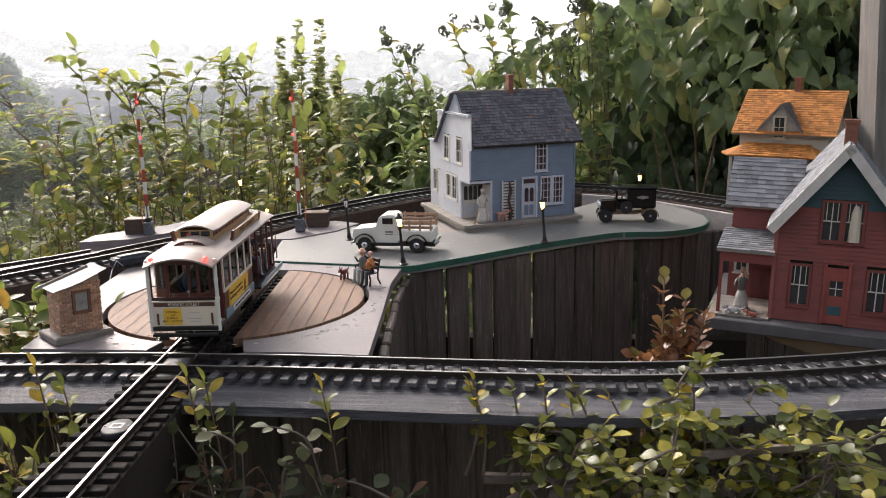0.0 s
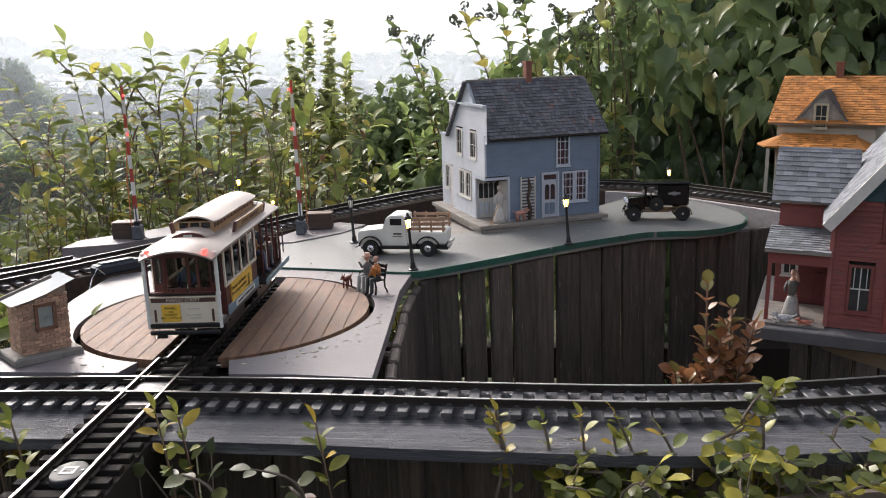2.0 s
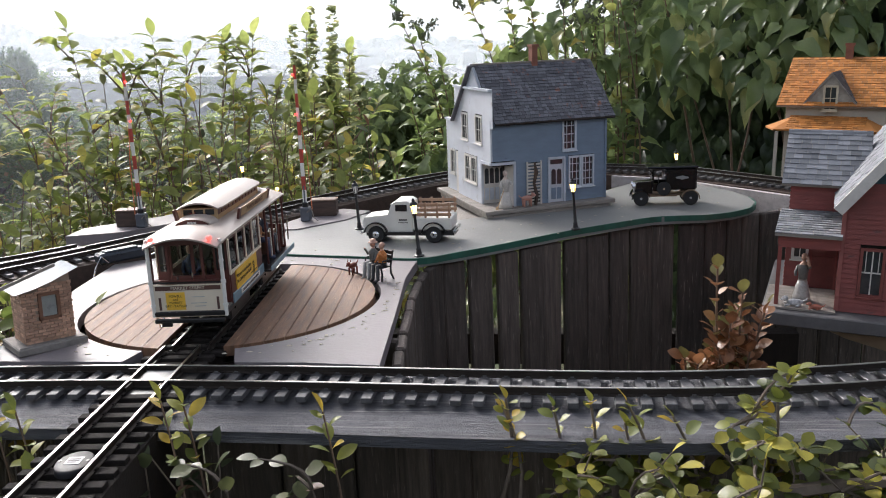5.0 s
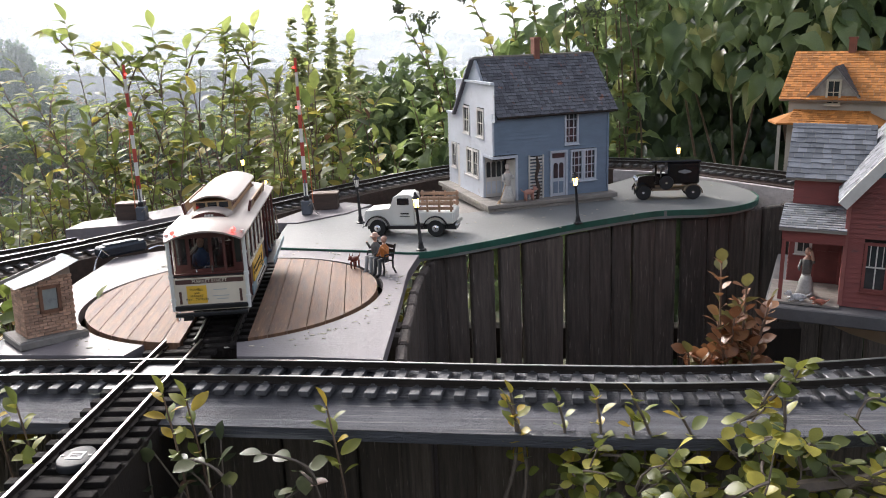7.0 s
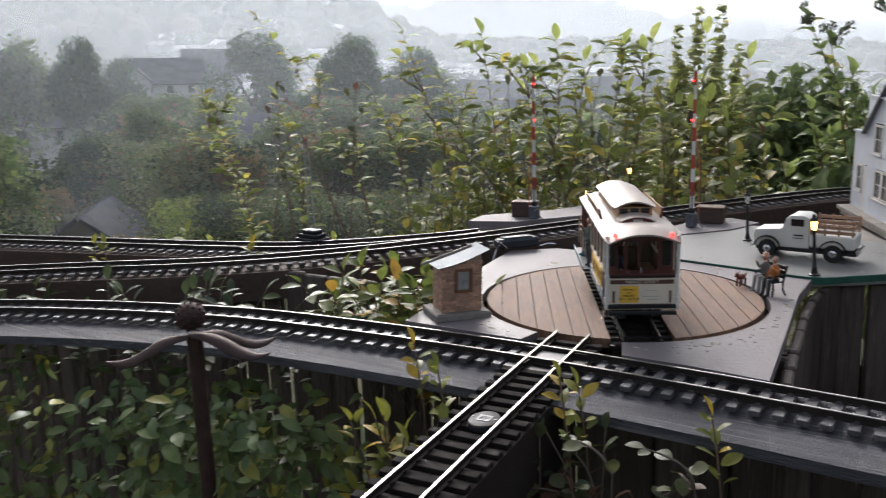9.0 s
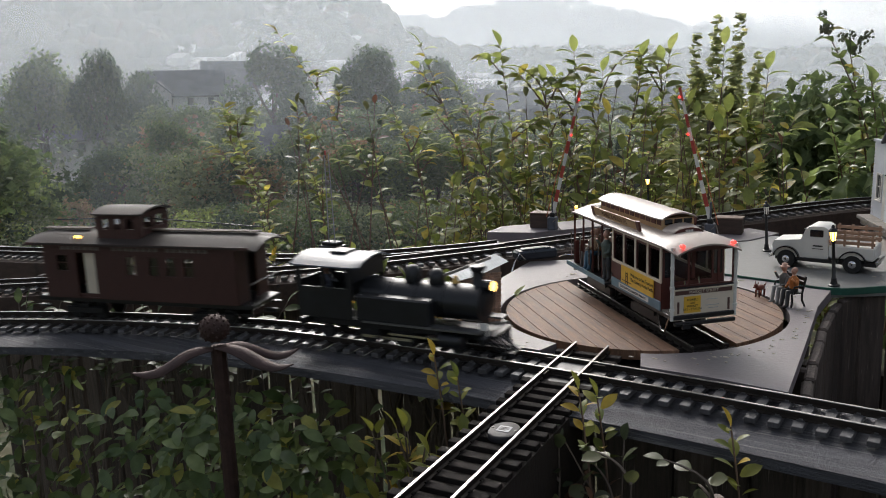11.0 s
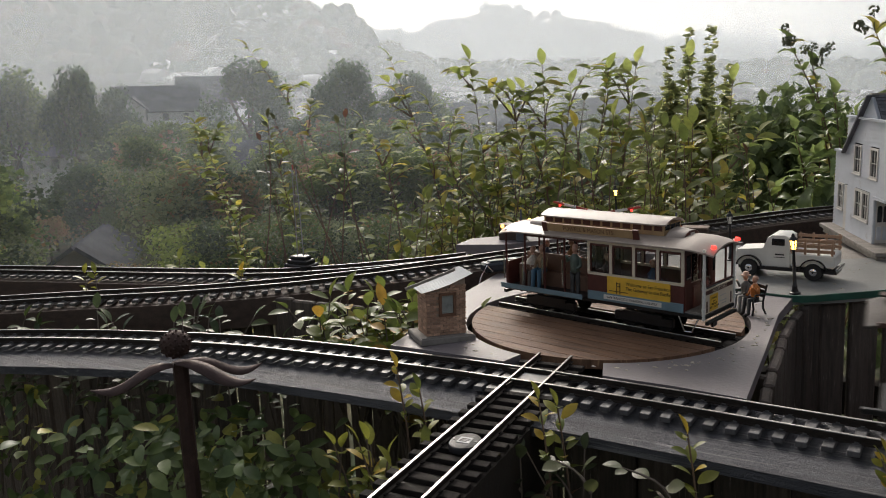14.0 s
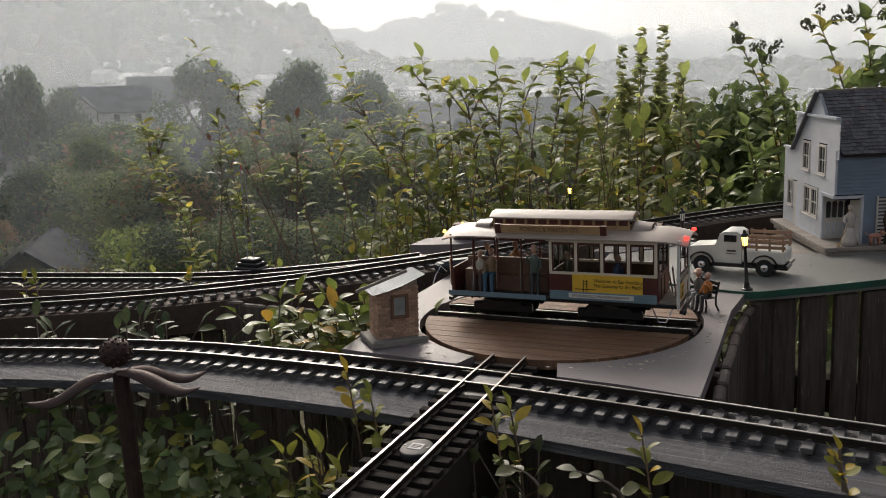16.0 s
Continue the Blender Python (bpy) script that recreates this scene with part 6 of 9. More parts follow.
    part("hip", Bag().add([(0.200, -0.062, 0.2138), (W + 0.012, 0.0, 0.2138), (0.167, 0.0, 0.2408), (0.200, -0.062, 0.2098), (W + 0.012, 0.0, 0.2098)], [(0, 1, 2), (0, 3, 4, 1)]).add([(-0.015, -0.062, 0.2138), (-0.045, 0.0, 0.2138), (0.021, 0.0, 0.2408), (-0.015, -0.062, 0.2098), (-0.045, 0.0, 0.2098)], [(0, 2, 1), (0, 1, 4, 3)]), orange, pr, m=slope((-0.015, -0.062, 0.2138), (0.200, -0.062, 0.2138), (-0.015, 0.0, 0.2408)).inverted())
    part("porch_post", Bag().box(-0.008, -0.055, 0.103, 0.007, 0.007, 0.208), cream, h)
    part("porch_post", Bag().box(0.193, -0.055, 0.103, 0.007, 0.007, 0.208), cream, h)
    part("base_board", Bag().box(W / 2, 0.06, -0.008, W + 0.08, 0.30, 0.014), M_GREYWOOD, h)
    return h


orange_house = build_orange_house()
shelf_post = part("shelf_post", Bag().box(0.72, 2.36, -0.65, 0.10, 0.10, 1.1, b=0.004), M_DARKWOOD)
tagged(shelf_post, "dark post under the orange-roofed house", "post", kind="structure")
tall_post = part("weathered_post", Bag().box(0, 0, 0.10, 0.09, 0.09, 2.7, b=0.005), mat("post_grey", (0.20, 0.185, 0.17), 0.8, 0, 0.3, 10, 0.5, 90, stretch=(6, 6, 0.6)), m=Matrix.Translation((0.925, 2.24, 0)) @ pose(0, 0, 0, 0, -3, 10))
tagged(tall_post, "tall grey weathered timber post behind the houses", "post", kind="structure")


# ---- the brick watch booth ----
def build_booth():
    m = Matrix.Translation((-0.6137, 1.1397, 0.0)) @ Matrix.Rotation(radians(50), 4, "Z") @ pose(0, 0, 0, 0, 2.0, 0)
    bt = thing("brick_booth", m, "small tan brick watch booth with a corrugated roof", "booth")
    part("base_slab", Bag().box(0.028, 0.020, 0.005, 0.084, 0.068, 0.010, b=0.0015).box(0.028, -0.010, 0.0095, 0.078, 0.004, 0.003), mat("slab_grey", (0.22, 0.20, 0.18), 0.8, 0, 0.3, 40, 0.5), bt, "grey wooden base slab")
    part("mortar_core", Bag().add([(0.001, 0.001, 0.010), (0.059, 0.001, 0.010), (0.059, 0.043, 0.010), (0.001, 0.043, 0.010), (0.001, 0.001, 0.076), (0.059, 0.001, 0.093), (0.059, 0.043, 0.093), (0.001, 0.043, 0.076)], [(0, 3, 2, 1), (4, 5, 6, 7), (0, 1, 5, 4), (1, 2, 6, 5), (2, 3, 7, 6), (3, 0, 4, 7)]), mat("mortar", (0.35, 0.28, 0.22), 0.9), bt, "pale mortar")
    brick_m = mat("tan_brick", (0.50, 0.31, 0.215), 0.8, 0, 0.25, 90, 0.4, 500, random=0.28)
    meshes = {}

    def brick(x, y, z, sx, sy):
        key = (round(sx, 4), round(sy, 4))
        if key not in meshes:
            meshes[key] = Bag().box(0, 0, 0, sx, sy, 0.0034).mesh("brick")
            meshes[key].materials.append(brick_m)
        part("brick", meshes[key], brick_m, bt, m=Matrix.Translation((x, y, z)))
    for k in range(18):
        z = 0.0122 + 0.0041 * k
        off = (k % 2) * 0.5
        for i in range(-1, 7):
            x0, x1 = (i + off) * 0.0100, (i + off + 1) * 0.0100 - 0.0008
            x0, x1 = max(x0, 0.0), min(x1, 0.060)
            if x1 - x0 < 0.002 or z > 0.074 + 0.017 * x0 / 0.06:
                continue
            if 0.019 < (x0 + x1) / 2 < 0.043 and 0.040 < z < 0.072:
                continue
            brick((x0 + x1) / 2, 0.0003, z, round(x1 - x0, 4), 0.0022)
        if z < 0.075:
            for i in range(-1, 5):
                y0, y1 = max((i + off) * 0.0100, 0.0), min((i + off + 1) * 0.0100 - 0.0008, 0.044)
                if y1 - y0 > 0.002:
                    brick(0.0003, (y0 + y1) / 2, z, 0.0022, round(y1 - y0, 4))
    part("window", Bag().box(0.031, -0.0015, 0.0405, 0.026, 0.004, 0.004).box(0.031, -0.0015, 0.0715, 0.026, 0.004, 0.004).box(0.020, -0.0015, 0.056, 0.004, 0.004, 0.034).box(0.042, -0.0015, 0.056, 0.004, 0.004, 0.034), mat("window_rust", (0.20, 0.10, 0.06), 0.6), bt, "rusty brown window frame")
    part("pane", Bag().box(0.031, 0.0005, 0.056, 0.019, 0.001, 0.030), mat("dusty_pane", (0.34, 0.36, 0.34), 0.3), bt, "dusty window pane")
    roof = Bag()
    n = 40
    for i in range(n + 1):
        y = -0.008 + 0.060 * i / n
        zz = 0.0009 * math.sin(i * math.pi / 2)
        for x in (-0.010, 0.012, 0.034, 0.068):
            sag = 0.074 + 0.0185 * (x / 0.06) + 0.003 * ((x - 0.03) / 0.038) ** 2
            roof.v.append((x, y, sag + zz + 0.0025))
    for i in range(n):
        for j in range(3):
            a = i * 4 + j
            roof.f.append((a, a + 1, a + 5, a + 4))
    part("roof", roof, mat("corrugated", (0.36, 0.38, 0.39), 0.45, 0.3, 0.15, 40, 0.1), bt, "curved corrugated grey roof", smooth="all")
    part("roof_edge", Bag().box(0.029, -0.008, 0.0835, 0.078, 0.0025, 0.004, m=pose(0, 0, 0.0, 0, 0, 0)), M_GREYWOOD, bt).matrix_basis = Matrix.Translation((0, 0, 0.0085)) @ pose(0, 0, 0, 0, -17.0, 0)
    return bt


booth = build_booth()


# ---- street lamps ----
M_LAMPGLOW = glow("lamp_glow", (1.0, 0.62, 0.14), 6.0)
M_LAMPOFF = mat("lamp_pale_glass", (0.75, 0.72, 0.66), 0.3)


def build_lamp(m, lit, label):
    lp = thing("street_lamp", m, label, "street lamp", "street lamps")
    part("post", Bag().lathe([(0.0085, 0), (0.0085, 0.0022), (0.0055, 0.0035), (0.0038, 0.010), (0.0042, 0.012), (0.0030, 0.014), (0.0024, 0.050), (0.0022, 0.066), (0.0034, 0.068), (0.0034, 0.070)], 14), M_BLACK, lp, smooth=True)
    part("glass", Bag().lathe([(0.0034, 0.070), (0.0050, 0.083), (0.0050, 0.084)], 6), M_LAMPGLOW if lit else M_LAMPOFF, lp, "glowing amber lantern glass" if lit else "pale unlit lantern glass")
    cage = Bag()
    for k in range(6):
        a = math.pi / 3 * k
        cage.tube([(0.0035 * math.cos(a), 0.0035 * math.sin(a), 0.070), (0.0052 * math.cos(a), 0.0052 * math.sin(a), 0.084)], 0.0006, 4)
    part("cage", cage, M_BLACK, lp)
    part("cap", Bag().lathe([(0.0066, 0.084), (0.0062, 0.0855), (0.0040, 0.089), (0.0026, 0.0895), (0.0026, 0.0915), (0.0012, 0.0945)], 12), M_BLACK, lp, smooth=True)
    return lp


build_lamp(pose(-0.189, 1.606, 0.003, 0, -3.5, 0) @ Matrix.Scale(1.07, 4), True, "lit black street lamp at the bend of the road deck")
build_lamp(pose(0.083, 1.803, 0.003, 0, -3.5, 10) @ Matrix.Scale(1.05, 4), True, "lit black street lamp beside the store road")
build_lamp(pose(-0.345, 1.838, 0.003, 0, -2.5, 20) @ Matrix.Scale(1.05, 4), False, "unlit black street lamp with pale glass beyond the truck")
build_lamp(pose(0.332, 2.235, 0.003, 0, -2.5, 30), True, "lit black street lamp behind the delivery van")
build_lamp(pose(-0.717, 2.215, 0.003, 0, -2.5, 5), True, "lit black street lamp near the shrubs")


# ---- vehicles ----
def tyre_and_rim(parent, x, y, r, w, rim_mat, spokes=0):
    wh = part("wheel", Bag().lathe([(r * 0.62, -w / 2), (r * 0.92, -w / 2), (r, -w / 4), (r, w / 4), (r * 0.92, w / 2), (r * 0.62, w / 2)], 20), M_RUBBER, parent, smooth=True, m=Matrix.Translation((x, y, r)) @ pose(0, 0, 0, 90, 0, 0))
    b = Bag()
    if spokes:
        b.lathe([(r * 0.60, -w * 0.4), (r * 0.70, -w * 0.45), (r * 0.70, w * 0.45), (r * 0.60, w * 0.4)], 20)
        for k in range(spokes):
            a = 2 * math.pi * k / spokes
            b.tube([(0, 0, 0), (r * 0.66 * math.cos(a), r * 0.66 * math.sin(a), 0)], 0.0007, 4)
        b.cyl(0, 0, -w * 0.55, r * 0.16, w * 1.1, 10)
    else:
        b.lathe([(r * 0.64, -w * 0.42), (r * 0.60, -w * 0.50), (r * 0.45, -w * 0.45), (r * 0.28, -w * 0.62), (r * 0.1, -w * 0.66), (r * 0.1, w * 0.66), (r * 0.28, w * 0.62), (r * 0.45, w * 0.45), (r * 0.60, w * 0.50), (r * 0.64, w * 0.42)], 18)
    part("rim", b, rim_mat, wh, smooth=True)
    return wh


def side_profile(bag, pts, half, soft=0.0035):
    """A body from its side outline (x, z), with the flanks drawn in at the edge."""
    n = len(pts)
    cx, cz = sum(p[0] for p in pts) / n, sum(p[1] for p in pts) / n
    rows = [(-half, 0.90), (-half + soft, 1.0), (half - soft, 1.0), (half, 0.90)]
    vs = []
    for y, s in rows:
        for x, z in pts:
            e = (1 - s) * 0.5
            vs.append((x + (cx - x) * e * 0.25, y, z + (cz - z) * e))
    fs = [(r * n + i, r * n + (i + 1) % n, (r + 1) * n + (i + 1) % n, (r + 1) * n + i) for r in range(3) for i in range(n)]
    fs += [tuple(range(n)), tuple(range(3 * n, 4 * n))[::-1]]
    return bag.add(vs, fs)


def fender(bag, x, y, r, w, a0=10, a1=170):
    """A curved mudguard: one bent strip with thickness."""
    n, vs, fs = 12, [], []
    for k in range(n + 1):
        a = radians(a0 + (a1 - a0) * k / n)
        vs += [(x + rr * math.cos(a), yy, 0.0125 + rr * math.sin(a)) for rr, yy in ((r, y - w / 2), (r, y + w / 2), (r * 1.10, y + w / 2), (r * 1.10, y - w / 2))]
    for k in range(n):
        fs += [(4 * k + j, 4 * k + (j + 1) % 4, 4 * k + 4 + (j + 1) % 4, 4 * k + 4 + j) for j in range(4)]
    fs += [(0, 1, 2, 3), (4 * n + 3, 4 * n + 2, 4 * n + 1, 4 * n)]
    return bag.add(vs, fs)


def build_pickup():
    tr = thing("pickup_truck", Matrix.Translation((-0.226, 1.739, 0.003)) @ pose(0, 0, 0, 0, 0, 176) @ Matrix.Scale(1.30, 4), "white toy stake-bed pickup truck with black fenders", "truck")
    hw = 0.0245
    body = Bag()
    side_profile(body, [(0.062, 0.014), (0.064, 0.030), (0.061, 0.0365), (0.028, 0.040), (0.026, 0.041), (0.020, 0.0555), (0.014, 0.0600), (-0.003, 0.0605), (-0.009, 0.057), (-0.010, 0.014)], hw * 0.86)
    part("cab", body, M_WHITE, tr, "glossy white cab and bonnet", smooth=True)
    part("bed", Bag().box(-0.038, 0, 0.027, 0.056, hw * 1.9, 0.018, b=0.002), M_WHITE, tr)
    part("running_gear", Bag().box(-0.004, 0, 0.0125, 0.128, 0.034, 0.006).box(0.004, 0, 0.0145, 0.052, 0.050, 0.003), M_BLACK, tr)
    for s in (-1, 1):
        part("side_window", Bag().box(0.006, s * (hw * 0.86 + 0.0002), 0.0500, 0.017, 0.0012, 0.0095, b=0.0006), M_DARKGLASS, tr)
        part("front_fender", fender(Bag(), 0.044, s * 0.0205, 0.0162, 0.0115), M_BLACKGLOSS, tr, "black front fender", smooth=True)
        part("rear_fender", fender(Bag(), -0.040, s * 0.0220, 0.0162, 0.0095), M_BLACKGLOSS, tr, "black rear fender", smooth=True)
        part("headlight", Bag().ball(0.060, s * 0.0165, 0.0290, 0.004, 0.004, 0.004, 10), M_CHROME, tr)
        stake = thing_part("stake_side", tr)
        for k in range(3):
            part("slat", Bag().box(-0.038, s * 0.0222, 0.0405 + 0.0068 * k, 0.056, 0.0015, 0.0042), M_STAKE, stake)
        for k in range(4):
            part("stake_post", Bag().box(-0.063 + 0.0168 * k, s * 0.0235, 0.047, 0.0028, 0.0016, 0.022), M_STAKE, stake)
        part("door_mark", Bag().box(0.004, s * (hw * 0.87 + 0.0003), 0.033, 0.012, 0.0006, 0.0018).box(0.004, s * (hw * 0.87 + 0.0003), 0.029, 0.014, 0.0006, 0.0008), M_INK, tr, "small dark door emblem bars")
        for x in (0.044, -0.040):
            tyre_and_rim(tr, x, s * 0.0205, 0.0122, 0.008, M_CHROME)
    part("windscreen", Bag().box(0.0235, 0, 0.0485, 0.0012, 0.036, 0.0105, m=Matrix.Translation((0.0035, 0, 0)) @ pose(0, 0, 0, 0, -12, 0)), M_DARKGLASS, tr, m=Matrix.Translation((0.007, 0, -0.003)))
    part("bumper", Bag().box(0.0655, 0, 0.0145, 0.003, 0.050, 0.004, b=0.001).box(-0.069, 0, 0.0165, 0.004, 0.046, 0.004, b=0.001), M_CHROME, tr, "chrome bumper")
    part("grille", Bag().box(0.0642, 0, 0.0235, 0.0015, 0.016, 0.012), M_CHROME, tr)
    return tr


def thing_part(name, parent):
    ob = new(name)
    ob.empty_display_size = 0.01
    ob.parent = parent
    return ob


M_STAKE = mat("stake_wood", (0.36, 0.22, 0.14), 0.55, 0, 0.2, 50, 0.2)
pickup = build_pickup()


def build_van():
    v = thing("delivery_van", Matrix.Translation((0.281, 2.055, 0.003)) @ pose(0, 0, 0, 0, 0, 180) @ Matrix.Scale(1.06, 4), "black vintage toy delivery van with spoked wheels", "van")
    part("box_body", Bag().box(-0.028, 0, 0.0530, 0.062, 0.048, 0.044, b=0.003), M_BLACKGLOSS, v)
    for s in (-1, 1):
        part("cab_side", Bag().box(0.014, s * 0.0225, 0.0375, 0.026, 0.003, 0.016).box(0.026, s * 0.0220, 0.057, 0.003, 0.003, 0.030), M_BLACKGLOSS, v)
    part("roof", Bag().box(-0.012, 0, 0.0765, 0.100, 0.052, 0.0045, b=0.002), M_BLACKGLOSS, v, "dull black roof")
    bon = Bag()
    side_profile(bon, [(0.060, 0.022), (0.060, 0.0445), (0.056, 0.047), (0.026, 0.049), (0.026, 0.022)], 0.0125)
    part("bonnet", bon, M_BLACKGLOSS, v, smooth=True)
    part("radiator", Bag().box(0.0612, 0, 0.034, 0.003, 0.020, 0.024, b=0.001), M_CHROME, v)
    part("chassis", Bag().box(0.0, 0, 0.0205, 0.128, 0.030, 0.004).box(0.008, 0.0235, 0.0205, 0.056, 0.008, 0.003).box(0.008, -0.0235, 0.0205, 0.056, 0.008, 0.003), mat("chassis_brown", (0.16, 0.10, 0.06), 0.5), v, "tan running boards")
    part("windscreen", Bag().box(0.0275, 0, 0.060, 0.001, 0.042, 0.024), M_GLASS, v)
    for s in (-1, 1):
        part("headlight", Bag().cyl(0.0605, s * 0.0150, 0.0395, 0.0044, 0.006, 12, axis="x"), M_CHROME, v)
        part("front_fender", fender(Bag(), 0.050, s * 0.0230, 0.0170, 0.009, 0, 165), M_BLACKGLOSS, v, smooth=True)
        part("rear_fender", fender(Bag(), -0.047, s * 0.0230, 0.0170, 0.009, 15, 180), mat("fender_tan", (0.20, 0.14, 0.09), 0.4), v, smooth=True)
        part("side_emblem", Bag().ball(-0.030, s * 0.0243, 0.056, 0.013, 0.0006, 0.0032, 10).ball(-0.030, s * 0.0246, 0.056, 0.0045, 0.0006, 0.0045, 10), mat("dull_silver", (0.22, 0.22, 0.22), 0.4), v, "dull silver winged emblem")
        for x in (0.050, -0.047):
            tyre_and_rim(v, x, s * 0.0235, 0.0150, 0.006, M_CHROME, 10)
    part("steering_wheel", Bag().tube([(0.012, 0.008 * math.cos(a) - 0.008, 0.050 + 0.008 * math.sin(a)) for a in [k * math.pi / 6 for k in range(13)]], 0.0008, 4), M_BLACK, v)
    sp = tyre_and_rim(v, 0.0, 0.0, 0.0140, 0.006, M_CHROME, 10)
    sp.matrix_basis = Matrix.Translation((0.006, 0.0285, 0.0350)) @ pose(0, 0, 0, 90, 0, 0)
    return v


van = build_van()

# ---- dolls, animals, bench ----
BENCH_M = Matrix.Translation((-0.232, 1.482, 0.0)) @ pose(0, 0, 0, 0, 0, 228) @ Matrix.Scale(0.88, 4)


def build_bench():
    bn = thing("park_bench", BENCH_M, "small black iron park bench at the deck's edge", "bench")
    for k in range(3):
        part("seat_slat", Bag().box(0.000 + 0.007 * k, 0, 0.0245, 0.0058, 0.052, 0.002), M_BLACK, bn)
    for k in range(3):
        part("back_slat", Bag().box(-0.006 - 0.002 * k, 0, 0.0325 + 0.0075 * k, 0.0018, 0.052, 0.0058), M_BLACK, bn)
    for s in (-1, 1):
        part("bench_end", Bag().tube([(0.017, s * 0.025, 0), (0.015, s * 0.025, 0.012), (0.017, s * 0.025, 0.024)], 0.0018, 6).tube([(-0.010, s * 0.025, 0), (-0.004, s * 0.025, 0.012), (-0.004, s * 0.025, 0.024), (-0.011, s * 0.025, 0.052)], 0.0018, 6).tube([(-0.007, s * 0.025, 0.036), (0.012, s * 0.025, 0.036), (0.016, s * 0.025, 0.024)], 0.0016, 6), M_BLACK, bn)
    return bn


bench = build_bench()


def lone_figure(m, material, label, **kw):
    ob = figure("figurine", None, m, material, label, **kw)
    return tagged(ob, category="figurine", group="figurines")


lone_figure(BENCH_M @ pose(0.004, -0.013, -0.003), coat("doll_grey_suit", (0.36, 0.36, 0.35), (0.17, 0.17, 0.16), SKIN, 0.034, 0.056), "painted seated man doll in a grey suit and hat", seated=True, hat=True, arm=1.0, flip=-1)
lone_figure(BENCH_M @ pose(0.004, 0.013, -0.003), coat("doll_orange_top", (0.03, 0.03, 0.03), (0.62, 0.22, 0.05), SKIN, 0.034, 0.056), "painted seated doll in orange with dark trousers", seated=True, arm=0.8, flip=1)
lone_figure(STORE_M @ pose(0.028, -0.008, 0.006, 0, 0, -100), coat("doll_plaster", (0.66, 0.62, 0.57), (0.64, 0.60, 0.55), (0.62, 0.50, 0.42), 0.036, 0.060), "pale plaster woman doll sweeping at the store entry", skirt=True, arm=0.3)
lone_figure(RED_M @ pose(-0.052, 0.030, 0.003, 0, 0, -110), coat("doll_apron", (0.44, 0.42, 0.39), (0.14, 0.13, 0.12), SKIN, 0.036, 0.060), "woman doll in a grey dress and white apron on the porch", skirt=True, arm=1.6)


def quadruped(name, m, material, label, s=1.0, lying=False):
    b = Bag()
    leg = 0.0 if lying else 0.012
    b.ball(0, 0, leg + 0.006, 0.0130, 0.0056, 0.0056, 12)
    b.ball(0.0145, 0, leg + 0.0115, 0.0050, 0.0040, 0.0045, 10).ball(0.0195, 0, leg + 0.0100, 0.0028, 0.0022, 0.0020, 8)
    for e in (-1, 1):
        b.add([(0.0125, e * 0.0015, leg + 0.015), (0.0125, e * 0.0040, leg + 0.015), (0.0115, e * 0.0035, leg + 0.0205)], [(0, 1, 2)])
        for x in (-0.008, 0.008):
            if lying:
                b.tube([(x, e * 0.004, 0.003), (x + 0.007, e * 0.009, 0.0015)], 0.0017, 6)
            else:
                b.tube([(x, e * 0.0034, leg + 0.003), (x + 0.0005, e * 0.0036, 0.0)], [0.0024, 0.0014], 6)
    b.tube([(-0.012, 0, leg + 0.008), (-0.017, 0, leg + 0.010), (-0.019, 0, leg + 0.014)], [0.0016, 0.0011, 0.0007], 5)
    ob = part(name, b, material, None, label, smooth="all", m=m @ Matrix.Scale(s, 4))
    return tagged(ob, category=name.split("_")[0], group="toy animals")


quadruped("dog_figurine", pose(-0.281, 1.502, 0, 0, 0, 250), mat("dog_red", (0.16, 0.035, 0.02), 0.45), "small red-brown dog figurine on a plate", 0.85)
quadruped("pig_figurine", STORE_M @ pose(0.072, -0.018, 0.006, 0, 0, 5), mat("pig_pink", (0.50, 0.25, 0.19), 0.5), "pink pig figurine by the trellis", 1.0)
quadruped("dog_figurine", RED_M @ pose(-0.060, -0.006, 0.003, 0, 0, 190), mat("dog_spotted", (0.55, 0.54, 0.54), 0.6, 0, 0.6, 120), "spotted grey dog figurine lying on the porch", 1.0, True)
quadruped("cat_figurine", RED_M @ pose(-0.028, -0.014, 0.003, 0, 0, 180), mat("cat_ginger", (0.40, 0.13, 0.08), 0.6), "ginger cat figurine lying on the porch", 0.7, True)
broom = part("broom", Bag().tube([(0.004, -0.022, 0.010), (0.022, -0.012, 0.043)], 0.0010, 5).cyl(0.002, -0.024, 0.007, 0.004, 0.006, 8, r2=0.002), M_TAN, m=STORE_M)
tagged(broom, "small wooden broom held by the plaster doll", "broom")

# ---- trackside pieces ----
slab_l = part("gate_slab", Bag().prism([(-0.955, 1.800), (-0.850, 1.835), (-0.745, 1.960), (-0.690, 2.120), (-0.750, 2.170), (-0.840, 2.000), (-0.960, 1.880)], -0.016, 0.006), M_DECK)
tagged(slab_l, "pale grey concrete-look slab beside the loop track", "slab", kind="structure")
slab_r = part("gate_slab", Bag().prism([(-0.540, 1.835), (-0.475, 1.838), (-0.395, 1.93), (-0.36, 2.02), (-0.43, 2.055), (-0.500, 1.965)], -0.014, 0.0055), M_DECK)
tagged(slab_r, "grey slab at the far side of the road deck", "slab", kind="structure")
